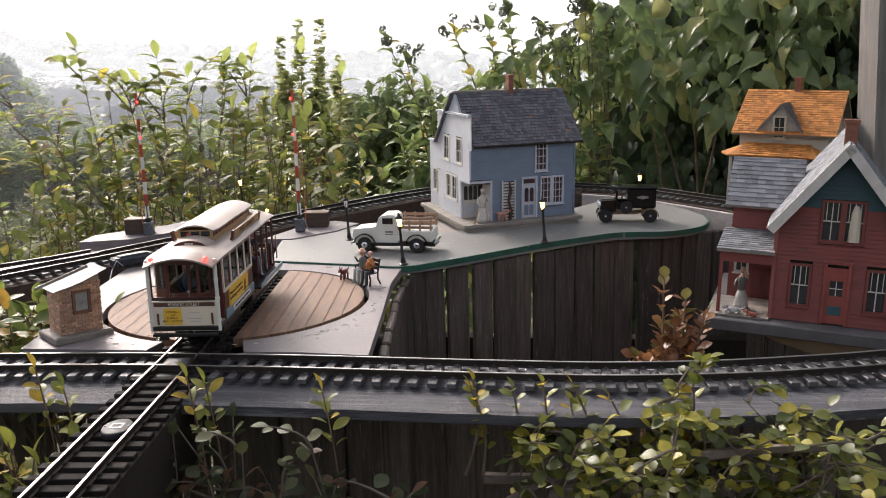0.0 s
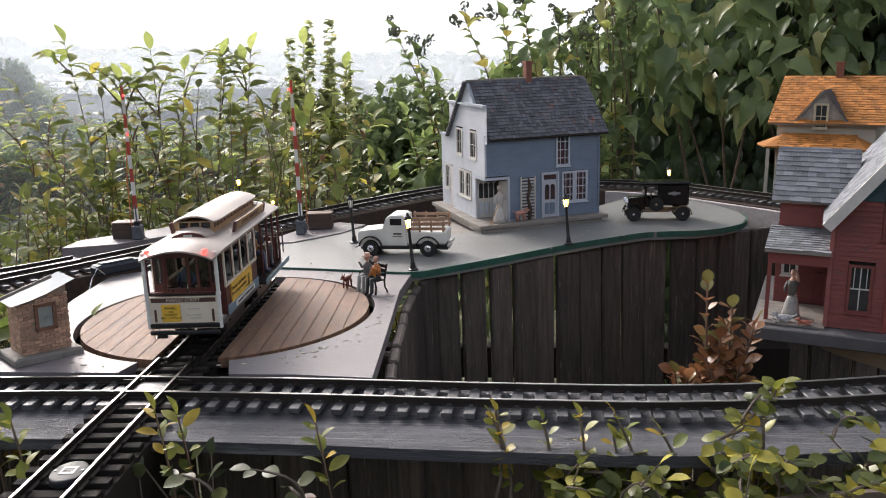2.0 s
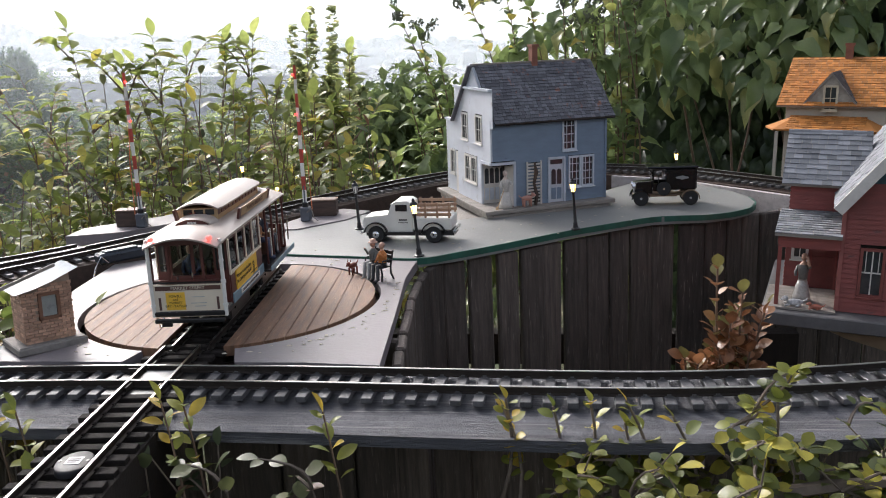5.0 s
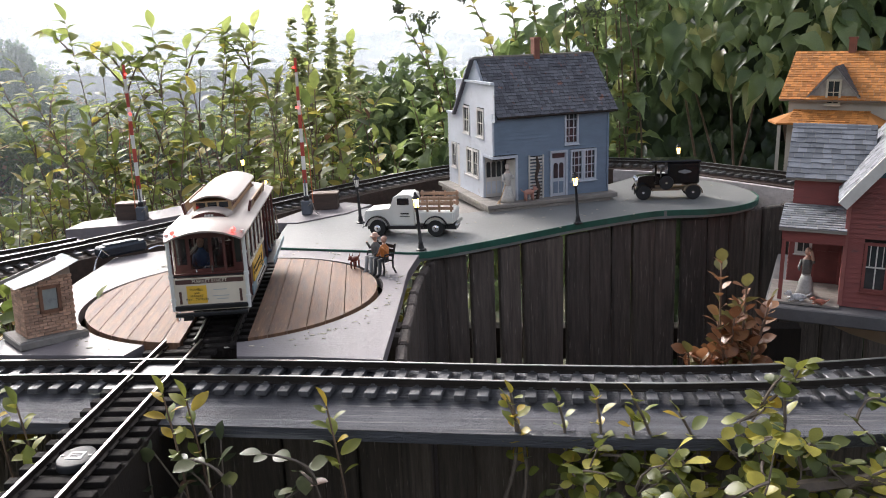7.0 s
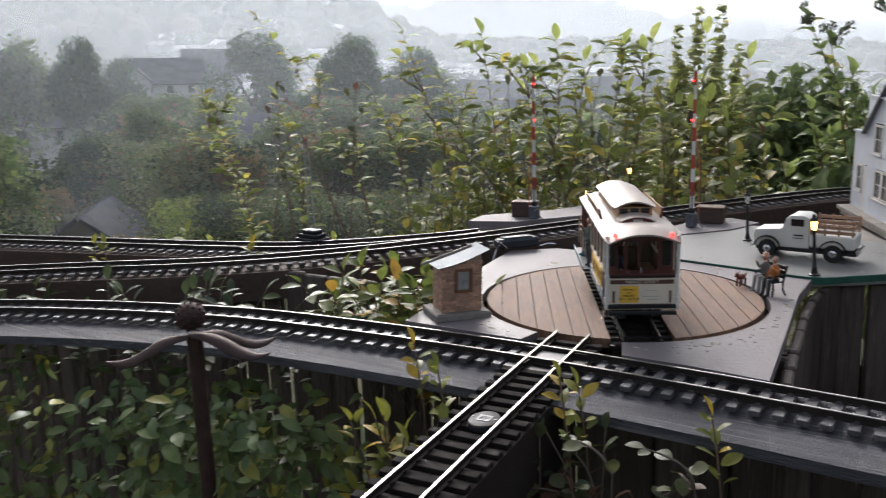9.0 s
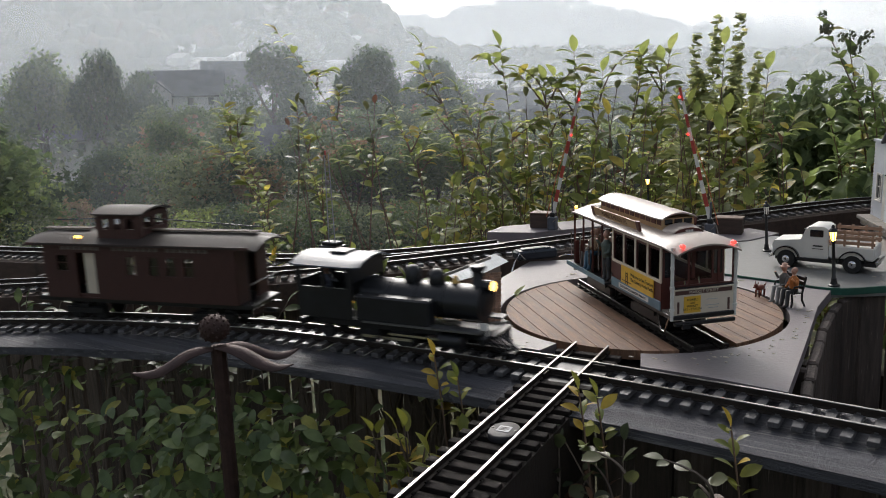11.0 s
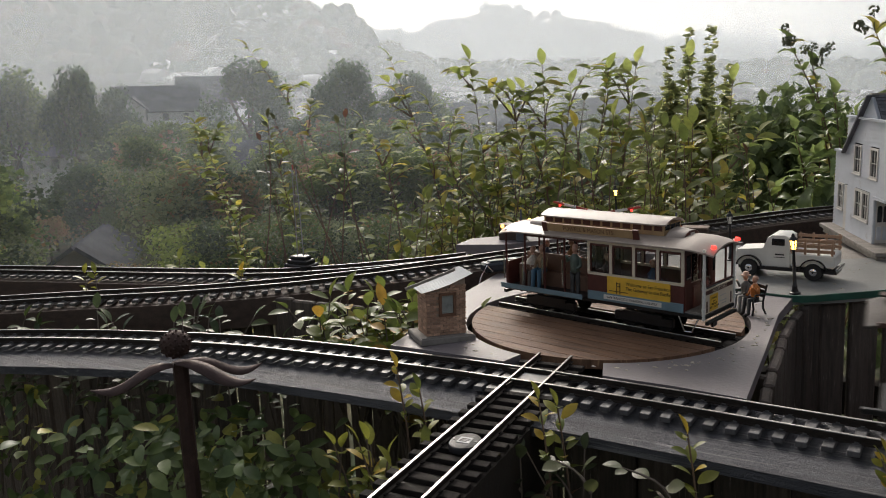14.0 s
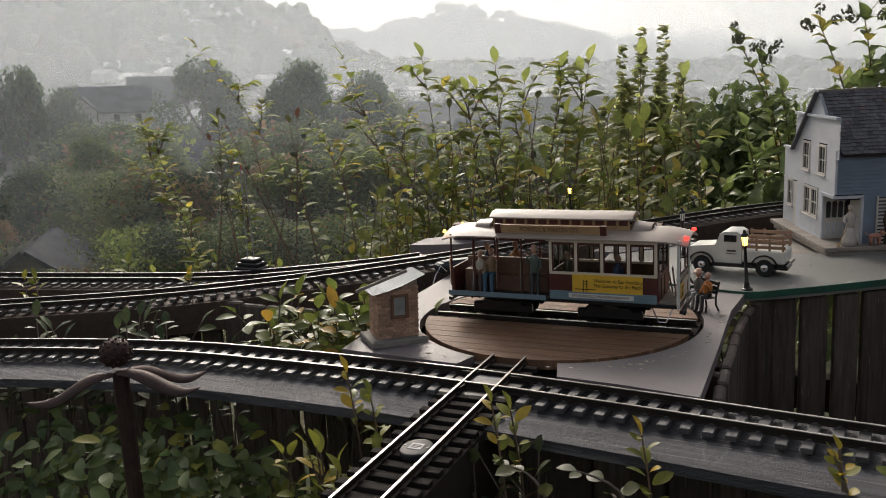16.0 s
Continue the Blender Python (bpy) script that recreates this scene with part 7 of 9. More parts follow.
for mm, lab in ((pose(-0.862, 1.905, 0.006, 0, 0, 8), "brown wooden block with a pale top by a gate"), (pose(-0.455, 1.985, 0.0055, 0, 0, 6), "plain brown wooden block beside a crossing gate")):
    bk = thing("wooden_block", mm, lab, "block", "gate blocks")
    part("block_body", Bag().box(0, 0, 0.0165, 0.056, 0.034, 0.033, b=0.0015), M_BROWNWOOD, bk)
    part("block_top", Bag().box(0, 0, 0.0345, 0.058, 0.036, 0.003, b=0.0008), mat("block_pale", (0.22, 0.15, 0.11), 0.6), bk, "lighter top board")
sm = thing("switch_machine", pose(-0.728, 1.598, 0.004, 0, 0, 50), "dark blue-black switch machine box beside the loop track", "switch machine")
part("case", Bag().box(0, 0, 0.0105, 0.085, 0.030, 0.019, b=0.004).box(0, 0, 0.021, 0.060, 0.020, 0.004, b=0.0015), mat("navy_plastic", (0.018, 0.026, 0.036), 0.3, 0, 0.2, 40), sm)
part("lever", Bag().tube([(0.045, -0.012, 0.002), (0.060, -0.016, 0.006), (0.074, -0.018, 0.004)], 0.0015, 5), M_CHROME, sm)
wire = part("wire", Bag().tube([(-0.722, 1.545, 0.014), (-0.726, 1.53, 0.028), (-0.732, 1.52, 0.012), (-0.735, 1.51, -0.01)], 0.0012, 6), M_CHROME)
tagged(wire, "thin bent wire beside the switch machine", "wire")

plate = thing("oval_plate", Matrix.Translation((-0.3905, 0.862, 0.0)) @ pose(0, 0, 0, 0, 0, 96), "oval black magnet plate with a pale label between the rails", "plate")
ov = Bag()
for z, s in ((-0.004, 1.0), (0.0005, 1.0), (0.0020, 0.95), (0.0026, 0.86)):
    ov.v += [(0.0215 * s * math.cos(2 * math.pi * k / 32), 0.0165 * s * math.sin(2 * math.pi * k / 32), z) for k in range(32)]
for r in range(3):
    ov.f += [(r * 32 + k, r * 32 + (k + 1) % 32, (r + 1) * 32 + (k + 1) % 32, (r + 1) * 32 + k) for k in range(32)]
ov.f += [tuple(range(32))[::-1], tuple(range(96, 128))]
part("plate_body", ov, mat("plate_black", (0.014, 0.014, 0.016), 0.55, spec=0.3), plate, smooth=True)
part("label", Bag().box(0, 0, 0.0028, 0.014, 0.014, 0.0006), mat("label_pale", (0.20, 0.215, 0.235), 0.5), plate, "pale worn label")
part("label_bar", Bag().box(0.003, 0, 0.0032, 0.0015, 0.010, 0.0003).box(0, 0, 0.0032, 0.0015, 0.010, 0.0003).box(-0.003, 0.001, 0.0032, 0.0015, 0.008, 0.0003), M_INK, plate)
for e in (-1, 1):
    part("screw", Bag().cyl(0, e * 0.0125, 0.0024, 0.0016, 0.0008, 8), M_BLACK, plate)

# signal mast by the siding
mast = thing("signal_mast", Matrix.Translation((-1.165, 1.500, -0.012)), "slender grey lattice signal mast on a stepped black base", "signal mast")
part("mast_base", Bag().box(0, 0, 0.010, 0.066, 0.040, 0.020, b=0.002).box(0, 0, 0.024, 0.054, 0.032, 0.010, b=0.002).box(0, 0, 0.033, 0.040, 0.026, 0.008, b=0.002), M_BLACK, mast, "stepped black base")
for s in (-1, 1):
    part("mast_leg", Bag().tube([(s * 0.0085, 0, 0.034), (s * 0.0055, 0, 0.225)], 0.0012, 5), mat("mast_grey", (0.30, 0.30, 0.30), 0.5), mast)
for k in range(16):
    part("rung", Bag().tube([(-0.0085 + k * 0.00018, 0, 0.042 + 0.0112 * k), (0.0085 - k * 0.00018, 0, 0.042 + 0.0112 * k)], 0.0008, 4), M_GREYWOOD, mast)
part("lamp_head", Bag().ball(0, -0.003, 0.165, 0.005, 0.004, 0.006, 8), M_GREYWOOD, mast)
part("red_tip", Bag().cyl(-0.003, 0, 0.222, 0.0018, 0.010, 6), mat("tip_red", (0.40, 0.07, 0.05), 0.5), mast, "red mast tip")


# ---- rusty iron flower on a stake ----
def build_flower():
    fl = thing("iron_flower", Matrix.Translation((-0.772, 0.822, 0.0)), "rusty iron garden flower with a studded ball and three petals", "garden ornament")
    rust = mat("rust", (0.060, 0.032, 0.026), 0.7, 0.3, 0.35, 60, 0.6, 300)
    part("stake", Bag().tube([(0.004, 0, 0.05), (0.002, 0, -0.3), (-0.004, 0.004, -1.2)], 0.0095, 10), rust, fl)
    b = Bag().ball(0, 0, 0.072, 0.0185, 0.0185, 0.017, 20)
    for k in range(70):
        ph = math.acos(1 - 2 * (k + 0.5) / 70)
        th = math.pi * (1 + 5 ** 0.5) * k
        b.ball(0.0185 * math.cos(th) * math.sin(ph), 0.0185 * math.sin(th) * math.sin(ph), 0.072 + 0.017 * math.cos(ph), 0.0018, 0.0018, 0.0018, 6)
    part("seed_ball", b, rust, fl, "studded rust ball", smooth="all")
    for ang, roll in ((228, -16), (58, 14), (22, 12)):
        pb = Bag()
        n = 14
        for i in range(n + 1):
            t = i / n
            wdt = 0.0125 * math.sin(math.pi * min(1, t * 0.94 + 0.06)) ** 0.8
            z = 0.052 - 0.020 * t + 0.007 * math.sin(t * 2 * math.pi)
            for s in (-1, 0, 1):
                pb.v.append((0.004 + 0.098 * t, s * wdt, z - (0.006 if s else 0.0) * math.sin(math.pi * t)))
        for i in range(n):
            for j in range(2):
                a = i * 3 + j
                pb.f.append((a, a + 1, a + 4, a + 3))
        pt = part("petal", pb, mat("petal_rust", (0.075, 0.045, 0.040), 0.65, 0.2, 0.3, 50, 0.4, 250), fl, "curved rust-pink sheet petal", smooth="all", m=pose(0, 0, 0, 0, 0, ang) @ pose(0, 0, 0, roll, 0, 0))
        sol = pt.modifiers.new("thickness", "SOLIDIFY")
        sol.thickness = 0.0012
    return fl


iron_flower = build_flower()


# ---- leaves in bulk ----
def leaf_template(w=0.62, fold=0.10, droop=0.16, lobed=False):
    """A pointed leaf one unit long along +x, folded on its midrib and drooping; top is +z."""
    v, f = [], []
    n = 7 if lobed else 5
    for i in range(n + 1):
        t = i / n
        if lobed:
            h = (0.22, 0.46, 0.50, 0.44, 0.34, 0.22, 0.11, 0.0)[i]
        else:
            h = 0.5 * math.sin(math.pi * (t * 0.92 + 0.05)) ** 0.85
        h *= w if i not in (n,) else 0.02
        z = -droop * t * t + (0.03 * math.sin(t * 9) if lobed else 0)
        v += [(t - (0.10 if lobed and i == 0 else 0), -h, z + fold * h), (t, 0, z), (t - (0.10 if lobed and i == 0 else 0), h, z + fold * h)]
    for i in range(n):
        a = 3 * i
        f += [(a, a + 3, a + 4, a + 1), (a + 1, a + 4, a + 5, a + 2)]
    return np.array(v, float), f


def hanging_template(w=0.66):
    """A broad heart-based leaf with a long tip, cupped on its midrib, its edge waved."""
    v, f = [], []
    prof = (0.18, 0.44, 0.50, 0.46, 0.36, 0.23, 0.10, 0.005)
    n = len(prof) - 1
    for i, h in enumerate(prof):
        t, h = i / n, h * w
        z = 0.10 * math.sin(math.pi * t) - 0.34 * t * t
        for s, k in ((-1, 1.0), (-1, 0.5), (0, 0), (1, 0.5), (1, 1.0)):
            back = 0.09 * k if i == 0 else 0.0
            v.append((t - back, s * h * k, z + 0.30 * h * k * k + 0.10 * h * k - 0.035 * k * math.sin(i * 2.1 + s)))
    for i in range(n):
        for j in range(4):
            a = 5 * i + j
            f.append((a, a + 5, a + 6, a + 1))
    return np.array(v, float), f


HANG = hanging_template()
LEAF, IVY, ROUND = leaf_template(0.52, 0.22, 0.30), leaf_template(0.92, 0.16, 0.25, True), leaf_template(0.80, 0.18, 0.20)


def frame_of(d, up):
    """Axes with x along d and z as near to up as can be."""
    x = Vector(d).normalized()
    y = Vector(up).cross(x)
    if y.length < 1e-4:
        y = Vector((0, 1, 0)).cross(x)
    y.normalize()
    z = x.cross(y)
    return x, y, z


def bulk_leaves(name, placed, template):
    """One mesh of many leaves; placed: (position, direction, up, size)."""
    tv, tf = template
    k = len(tv)
    vs = np.empty((len(placed) * k, 3))
    faces = []
    for i, (p, d, up, s) in enumerate(placed):
        x, y, z = frame_of(d, up)
        vs[i * k:(i + 1) * k] = np.array(p) + s * (tv @ np.array((x, y, z)))
        o = i * k
        faces += [tuple(q + o for q in f) for f in tf]
    me = bpy.data.meshes.new(name)
    me.from_pydata(vs.tolist(), [], faces)
    me.polygons.foreach_set("use_smooth", [True] * len(me.polygons))
    return me


def leaf_object(name, me, parent, p, d, up, s):
    x, y, z = frame_of(d, up)
    ob = new(name, me)
    ob.parent = parent
    ob.matrix_basis = Matrix(((x.x * s, y.x * s, z.x * s, p[0]), (x.y * s, y.y * s, z.y * s, p[1]), (x.z * s, y.z * s, z.z * s, p[2]), (0, 0, 0, 1)))
    return ob


def single_leaf(name, template, material):
    me = bpy.data.meshes.new(name)
    me.from_pydata(template[0].tolist(), [], template[1])
    me.polygons.foreach_set("use_smooth", [True] * len(me.polygons))
    me.materials.append(material)
    return me


rnd = random.Random(11)


def arc(a, b, bow, n=9):
    """A bowed stem from a to b."""
    a, b = Vector(a), Vector(b)
    return [a.lerp(b, i / (n - 1)) + Vector(bow) * math.sin(math.pi * i / (n - 1)) for i in range(n)]


def leaves_on(path, placed, count, size, start=0.15, spread=1.0, up=(0, 0, 1), hang=0.0, tip=True):
    """Leaves set alternately along a stem."""
    n = len(path) - 1
    for k in range(count):
        t = start + (1 - start) * (k + rnd.random() * 0.6) / count
        i = min(int(t * n), n - 1)
        p = path[i].lerp(path[i + 1], t * n - i)
        ax = (path[i + 1] - path[i]).normalized()
        a = k * 2.4 + rnd.uniform(-0.5, 0.5)
        side = Vector((math.cos(a), math.sin(a), 0.25))
        d = side * spread + ax * rnd.uniform(0.3, 0.9) + Vector((0, 0, -hang))
        q = (p + d.normalized() * 0.004)
        placed.append((tuple(q), d, Vector(up) + Vector((rnd.uniform(-0.5, 0.5), rnd.uniform(-0.6, 0.3), 0)), size * rnd.uniform(0.6, 1.2) * (1.0 - 0.25 * t)))
    if tip:
        ax = (path[-1] - path[-2]).normalized()
        placed.append((tuple(path[-1]), ax, up, size * 0.8))


M_STEM = mat("stem_bark", (0.17, 0.11, 0.075), 0.75, 0, 0.3, 60)
M_TWIG = mat("twig_grey", (0.16, 0.125, 0.10), 0.8, 0, 0.3, 60)
M_SHRUB = leafy("shrub_leaf", (0.13, 0.17, 0.045), (0.30, 0.33, 0.085), (0.46, 0.38, 0.08), 0.5, 0.5, 0.08)
M_SHRUBDARK = leafy("shrub_leaf_dark", (0.035, 0.060, 0.022), (0.095, 0.13, 0.04), None, 0.4, 0.3)
M_IVY = leafy("ivy_leaf", (0.13, 0.19, 0.075), (0.29, 0.36, 0.15), (0.42, 0.42, 0.16), 0.32, 0.42, 0.08)
# Darker copy of the ivy green: the hedge's inner shade put into colour.
M_IVYSHADE = leafy("ivy_leaf_shade_tone", (0.03, 0.05, 0.024), (0.07, 0.105, 0.045), None, 0.4, 0.25)
M_FRONT = leafy("front_leaf", (0.055, 0.080, 0.022), (0.24, 0.25, 0.045), (0.48, 0.42, 0.07), 0.4, 0.35, 0.16)
M_COPPER = leafy("copper_leaf", (0.20, 0.085, 0.04), (0.40, 0.19, 0.085), (0.20, 0.18, 0.06), 0.4, 0.3, 0.2)
M_DULL = leafy("dull_leaf", (0.055, 0.075, 0.040), (0.15, 0.16, 0.065), (0.19, 0.10, 0.06), 0.45, 0.3, 0.2)
M_GARDEN = leafy("garden_leaf", (0.09, 0.145, 0.055), (0.25, 0.31, 0.11), (0.42, 0.40, 0.09), 0.36, 0.35, 0.06)
M_YELLOW_LEAF = leafy("yellowing_leaf", (0.16, 0.20, 0.04), (0.34, 0.33, 0.06), (0.52, 0.36, 0.05), 0.4, 0.4, 0.2)


def stems_mesh(paths, r0, r1, n=5):
    b = Bag()
    for path in paths:
        m = len(path)
        b.tube([tuple(p) for p in path], [r0 + (r1 - r0) * i / (m - 1) for i in range(m)], n)
    return b


def shrub(name, label, paths, counts, size, material, template, r0, r1, stem=None, singles=0, hang=0.0, spread=1.0, start=0.15, kind=""):
    """A shrub of stems and leaves; the first leaves are objects of their own, the rest one mesh."""
    root = thing(name, Matrix(), label, "shrub", "garden shrubs", kind)
    for p in paths[:120]:
        part("stem", stems_mesh([p], r0, r1), stem or M_STEM, root)
    if len(paths) > 120:
        tagged(part("stem", stems_mesh(paths[120:], r0, r1, 4), stem or M_STEM, root), kind="stuff")
    placed = []
    for p, c in zip(paths, counts):
        leaves_on(p, placed, c, size, hang=hang, spread=spread, start=start)
    if singles:
        me = single_leaf("leaf", template, material)
        for q in placed[:singles]:
            leaf_object("leaf", me, root, *q)
        placed = placed[singles:]
    if placed:
        fo = bulk_leaves("foliage", placed, template)
        fo.materials.append(material)
        tagged(part("foliage", fo, material, root), kind="stuff")
    return root

# ---- tall leafy shrubs behind the loop track ----
TIPS = [(-2.24, 2.5, 0.57, 0.55), (-1.60, 2.5, 0.49, 0.20), (-1.46, 2.5, 0.34, 0.10), (-1.30, 2.5, 0.47, 0.03), (-1.15, 2.5, 0.36, 0.0), (-1.05, 2.5, 0.44, -0.05), (-0.86, 2.55, 0.42, -0.10), (-0.76, 2.5, 0.43, -0.14), (-0.64, 2.6, 0.44, -0.08), (-0.52, 2.6, 0.37, -0.12), (-2.57, 2.5, 0.24, 0.2), (-2.47, 2.45, 0.26, 0.15), (-2.17, 2.5, 0.28, 0.1), (-1.73, 2.5, 0.29, 0.12), (-1.21, 2.6, 0.29, 0.02), (-1.00, 2.6, 0.38, -0.06), (-0.82, 2.6, 0.40, -0.10)]
DROOP = leaf_template(0.50, 0.30, 0.48)
tall_paths, tall_counts = [], []
for x, y, z, lean in TIPS:
    tall_paths.append(arc((x + lean, y + 0.10, -0.75), (x, y, z - 0.02), (lean * 0.18 + rnd.uniform(-0.04, 0.04), 0.03, 0.04), 12))
    tall_counts.append(44)
main_stems = list(tall_paths)
for p in main_stems:
    for k in range(4):
        q = p[rnd.randint(6, 10)]
        e = q + Vector((rnd.uniform(-0.13, 0.13), rnd.uniform(-0.06, 0.06), rnd.uniform(0.05, 0.15)))
        tall_paths.append(arc(q, e, (rnd.uniform(-0.02, 0.02), 0, 0.015), 6))
        tall_counts.append(rnd.randint(6, 10))
M_TALL = leafy("tall_shrub_leaf", (0.22, 0.28, 0.075), (0.42, 0.46, 0.14), (0.55, 0.46, 0.10), 0.5, 0.72, 0.08)
shrub("tall_shrub", "tall straggly green shrub with upright leafy shoots", tall_paths, tall_counts, 0.066, M_TALL, DROOP, 0.0030, 0.0009, singles=290, start=0.34, hang=0.15)
low_paths, low_counts = [], []
for k in range(170):
    x = rnd.uniform(-2.75, -0.35) if k < 50 else rnd.uniform(-1.6, -0.4)
    y = rnd.uniform(2.25, 2.95) if x > -1.6 else rnd.uniform(2.1, 2.9)
    top = rnd.uniform(-0.22, 0.14) + (0.08 if -1.35 < x < -0.5 else -0.08) + 0.07 * math.sin(x * 7)
    if x < -1.75:
        top -= 0.26
    low_paths.append(arc((x + rnd.uniform(-0.1, 0.1), y, -0.8), (x, y + rnd.uniform(-0.08, 0.08), top), (rnd.uniform(-0.06, 0.06), rnd.uniform(-0.05, 0.05), 0), 8))
    low_counts.append(rnd.randint(18, 32))
shrub("leafy_shrub", "dense mid-green garden shrub below the track's far edge", low_paths, low_counts, 0.062, M_SHRUB, LEAF, 0.0040, 0.0012, start=0.38)
dry_paths = []
for k in range(26):
    x = rnd.uniform(-2.3, -0.5)
    dry_paths.append(arc((x, 2.4 + rnd.uniform(0, 0.4), -0.5), (x + rnd.uniform(-0.25, 0.25), 2.3 + rnd.uniform(0, 0.4), rnd.uniform(0.05, 0.32)), (rnd.uniform(-0.05, 0.05), 0, 0.03), 8))
shrub("bare_twigs", "thin bare brown twigs with few dry leaves", dry_paths, [5] * 26, 0.045, M_DULL, LEAF, 0.0035, 0.001, start=0.6)

# ---- dark ivy hedge with large leaves behind the houses ----
ivy = thing("ivy_hedge", Matrix(), "tall ivy hedge with large glossy hanging leaves", "ivy")
# Added dark balls stand for the hedge's unlit depth and block the sky.
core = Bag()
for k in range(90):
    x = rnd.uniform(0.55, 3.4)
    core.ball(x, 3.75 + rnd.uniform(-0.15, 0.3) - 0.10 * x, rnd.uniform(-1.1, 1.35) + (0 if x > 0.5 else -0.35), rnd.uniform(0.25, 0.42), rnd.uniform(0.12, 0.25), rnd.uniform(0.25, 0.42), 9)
part("shaded_core", core, M_IVYSHADE, ivy, "dark filler balls with the hedge's inner shade painted in")


def hedge_left(z):
    """Where the hedge ends towards the valley, by height."""
    return -0.40 + max(0.0, z - 0.06) * 1.35 + 0.07 * math.sin(z * 11)


back, mid = [], []
while len(back) < 3600:
    x, z = rnd.uniform(0.15, 2.6), rnd.uniform(-0.9, 1.5)
    if x < hedge_left(z) + 0.12 or (x < 0.5 and rnd.random() < 0.5):
        continue
    y = rnd.uniform(3.25, 3.6) - 0.08 * x
    back.append(((x, y, z), (rnd.uniform(-0.6, 0.4), -0.35, -1.0), (rnd.uniform(-0.5, 0.3), -1, 0.4), rnd.uniform(0.06, 0.10)))
tries = 0
while len(mid) < 2300:
    tries += 1
    x, z = rnd.uniform(-0.42, 2.3), rnd.uniform(-0.5, 1.15)
    hollow = noise.noise(Vector((x * 2.4, z * 2.4, 3.3))) + 0.5 * noise.noise(Vector((x * 5.5, z * 5.5, 8.1)))
    if x < hedge_left(z) or (x > 0.25 and hollow < (-0.02 if z < 0.35 else -0.15)) or (x <= 0.25 and rnd.random() < 0.35):
        continue
    y = rnd.uniform(2.92, 3.3) - 0.06 * x - (0.20 if x < 0.0 else 0) - 0.10 * hollow
    s = rnd.uniform(0.055, 0.105) * (1.25 if rnd.random() < 0.12 else 1.0)
    mid.append(((x, y, z), (rnd.uniform(-0.9, 0.7), rnd.uniform(-0.7, -0.1), rnd.uniform(-1.1, -0.25)), (rnd.uniform(-0.9, 0.5), rnd.uniform(-0.9, -0.2), rnd.uniform(0.3, 1.3)), s))
# Back leaves get the darker green in place of real shade.
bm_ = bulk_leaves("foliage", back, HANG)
bm_.materials.append(M_IVYSHADE)
tagged(part("foliage", bm_, M_IVYSHADE, ivy, "back ivy leaves, hedge shade painted in as darker green"), kind="stuff")
ivy_leaf = single_leaf("leaf", HANG, M_IVY)
mid.sort(key=lambda q: abs(q[0][0] - 0.6) + abs(q[0][2] - 0.3))
for q in mid[:290]:
    leaf_object("leaf", ivy_leaf, ivy, *q)
fm_ = bulk_leaves("foliage", mid[290:], HANG)
fm_.materials.append(M_IVY)
tagged(part("foliage", fm_, M_IVY, ivy), kind="stuff")
vines = []
for k in range(20):
    x = rnd.uniform(0.55, 2.2)
    vines.append(arc((x, 3.25, -0.6), (x + rnd.uniform(-0.3, 0.3), 3.2, rnd.uniform(0.2, 0.7)), (rnd.uniform(-0.1, 0.1), -0.05, 0), 8))
part("vine_stem", stems_mesh(vines, 0.006, 0.003), M_STEM, ivy)
# flowering ivy shoots that stand against the sky
shoot_paths = [arc((-0.30, 3.05, -0.3), (-0.42, 2.85, 0.45), (0.06, 0, 0.03), 10), arc((-0.25, 3.05, -0.3), (-0.36, 2.9, 0.38), (0.0, 0, 0.0), 10), arc((-0.12, 3.05, -0.2), (-0.20, 2.9, 0.47), (0.05, 0, 0.03), 10), arc((-0.10, 3.1, 0.0), (-0.09, 2.95, 0.49), (0.03, 0, 0), 10), arc((0.0, 3.1, 0.0), (-0.03, 3.0, 0.54), (0.02, 0, 0), 10), arc((-0.28, 3.0, -0.3), (-0.30, 2.9, 0.30), (0.02, 0, 0), 10), arc((-0.35, 3.0, -0.3), (-0.40, 2.85, 0.20), (0.02, 0, 0), 10)]
shoot_counts = [22] * 7
for k in range(34):
    x = rnd.uniform(-0.46, 0.30)
    top = min(0.62, (x + 0.40) / 1.35 + 0.06 + rnd.uniform(-0.12, 0.06))
    shoot_paths.append(arc((x + rnd.uniform(-0.08, 0.08), 3.05, -0.5), (x, rnd.uniform(2.82, 3.05), top), (rnd.uniform(-0.05, 0.05), 0, 0.02), 9))
    shoot_counts.append(rnd.randint(14, 22))
# Paler copy of the ivy green carries the light on these open shoots.
M_IVYLIT = leafy("ivy_leaf_lit_tone", (0.16, 0.22, 0.075), (0.32, 0.40, 0.14), (0.50, 0.42, 0.10), 0.34, 0.5, 0.10)
flowering = shrub("flowering_ivy", "flowering ivy shoots with round seed heads above glossy leaves", shoot_paths, shoot_counts, 0.072, M_IVYLIT, HANG, 0.0042, 0.0016, start=0.25, hang=0.45)
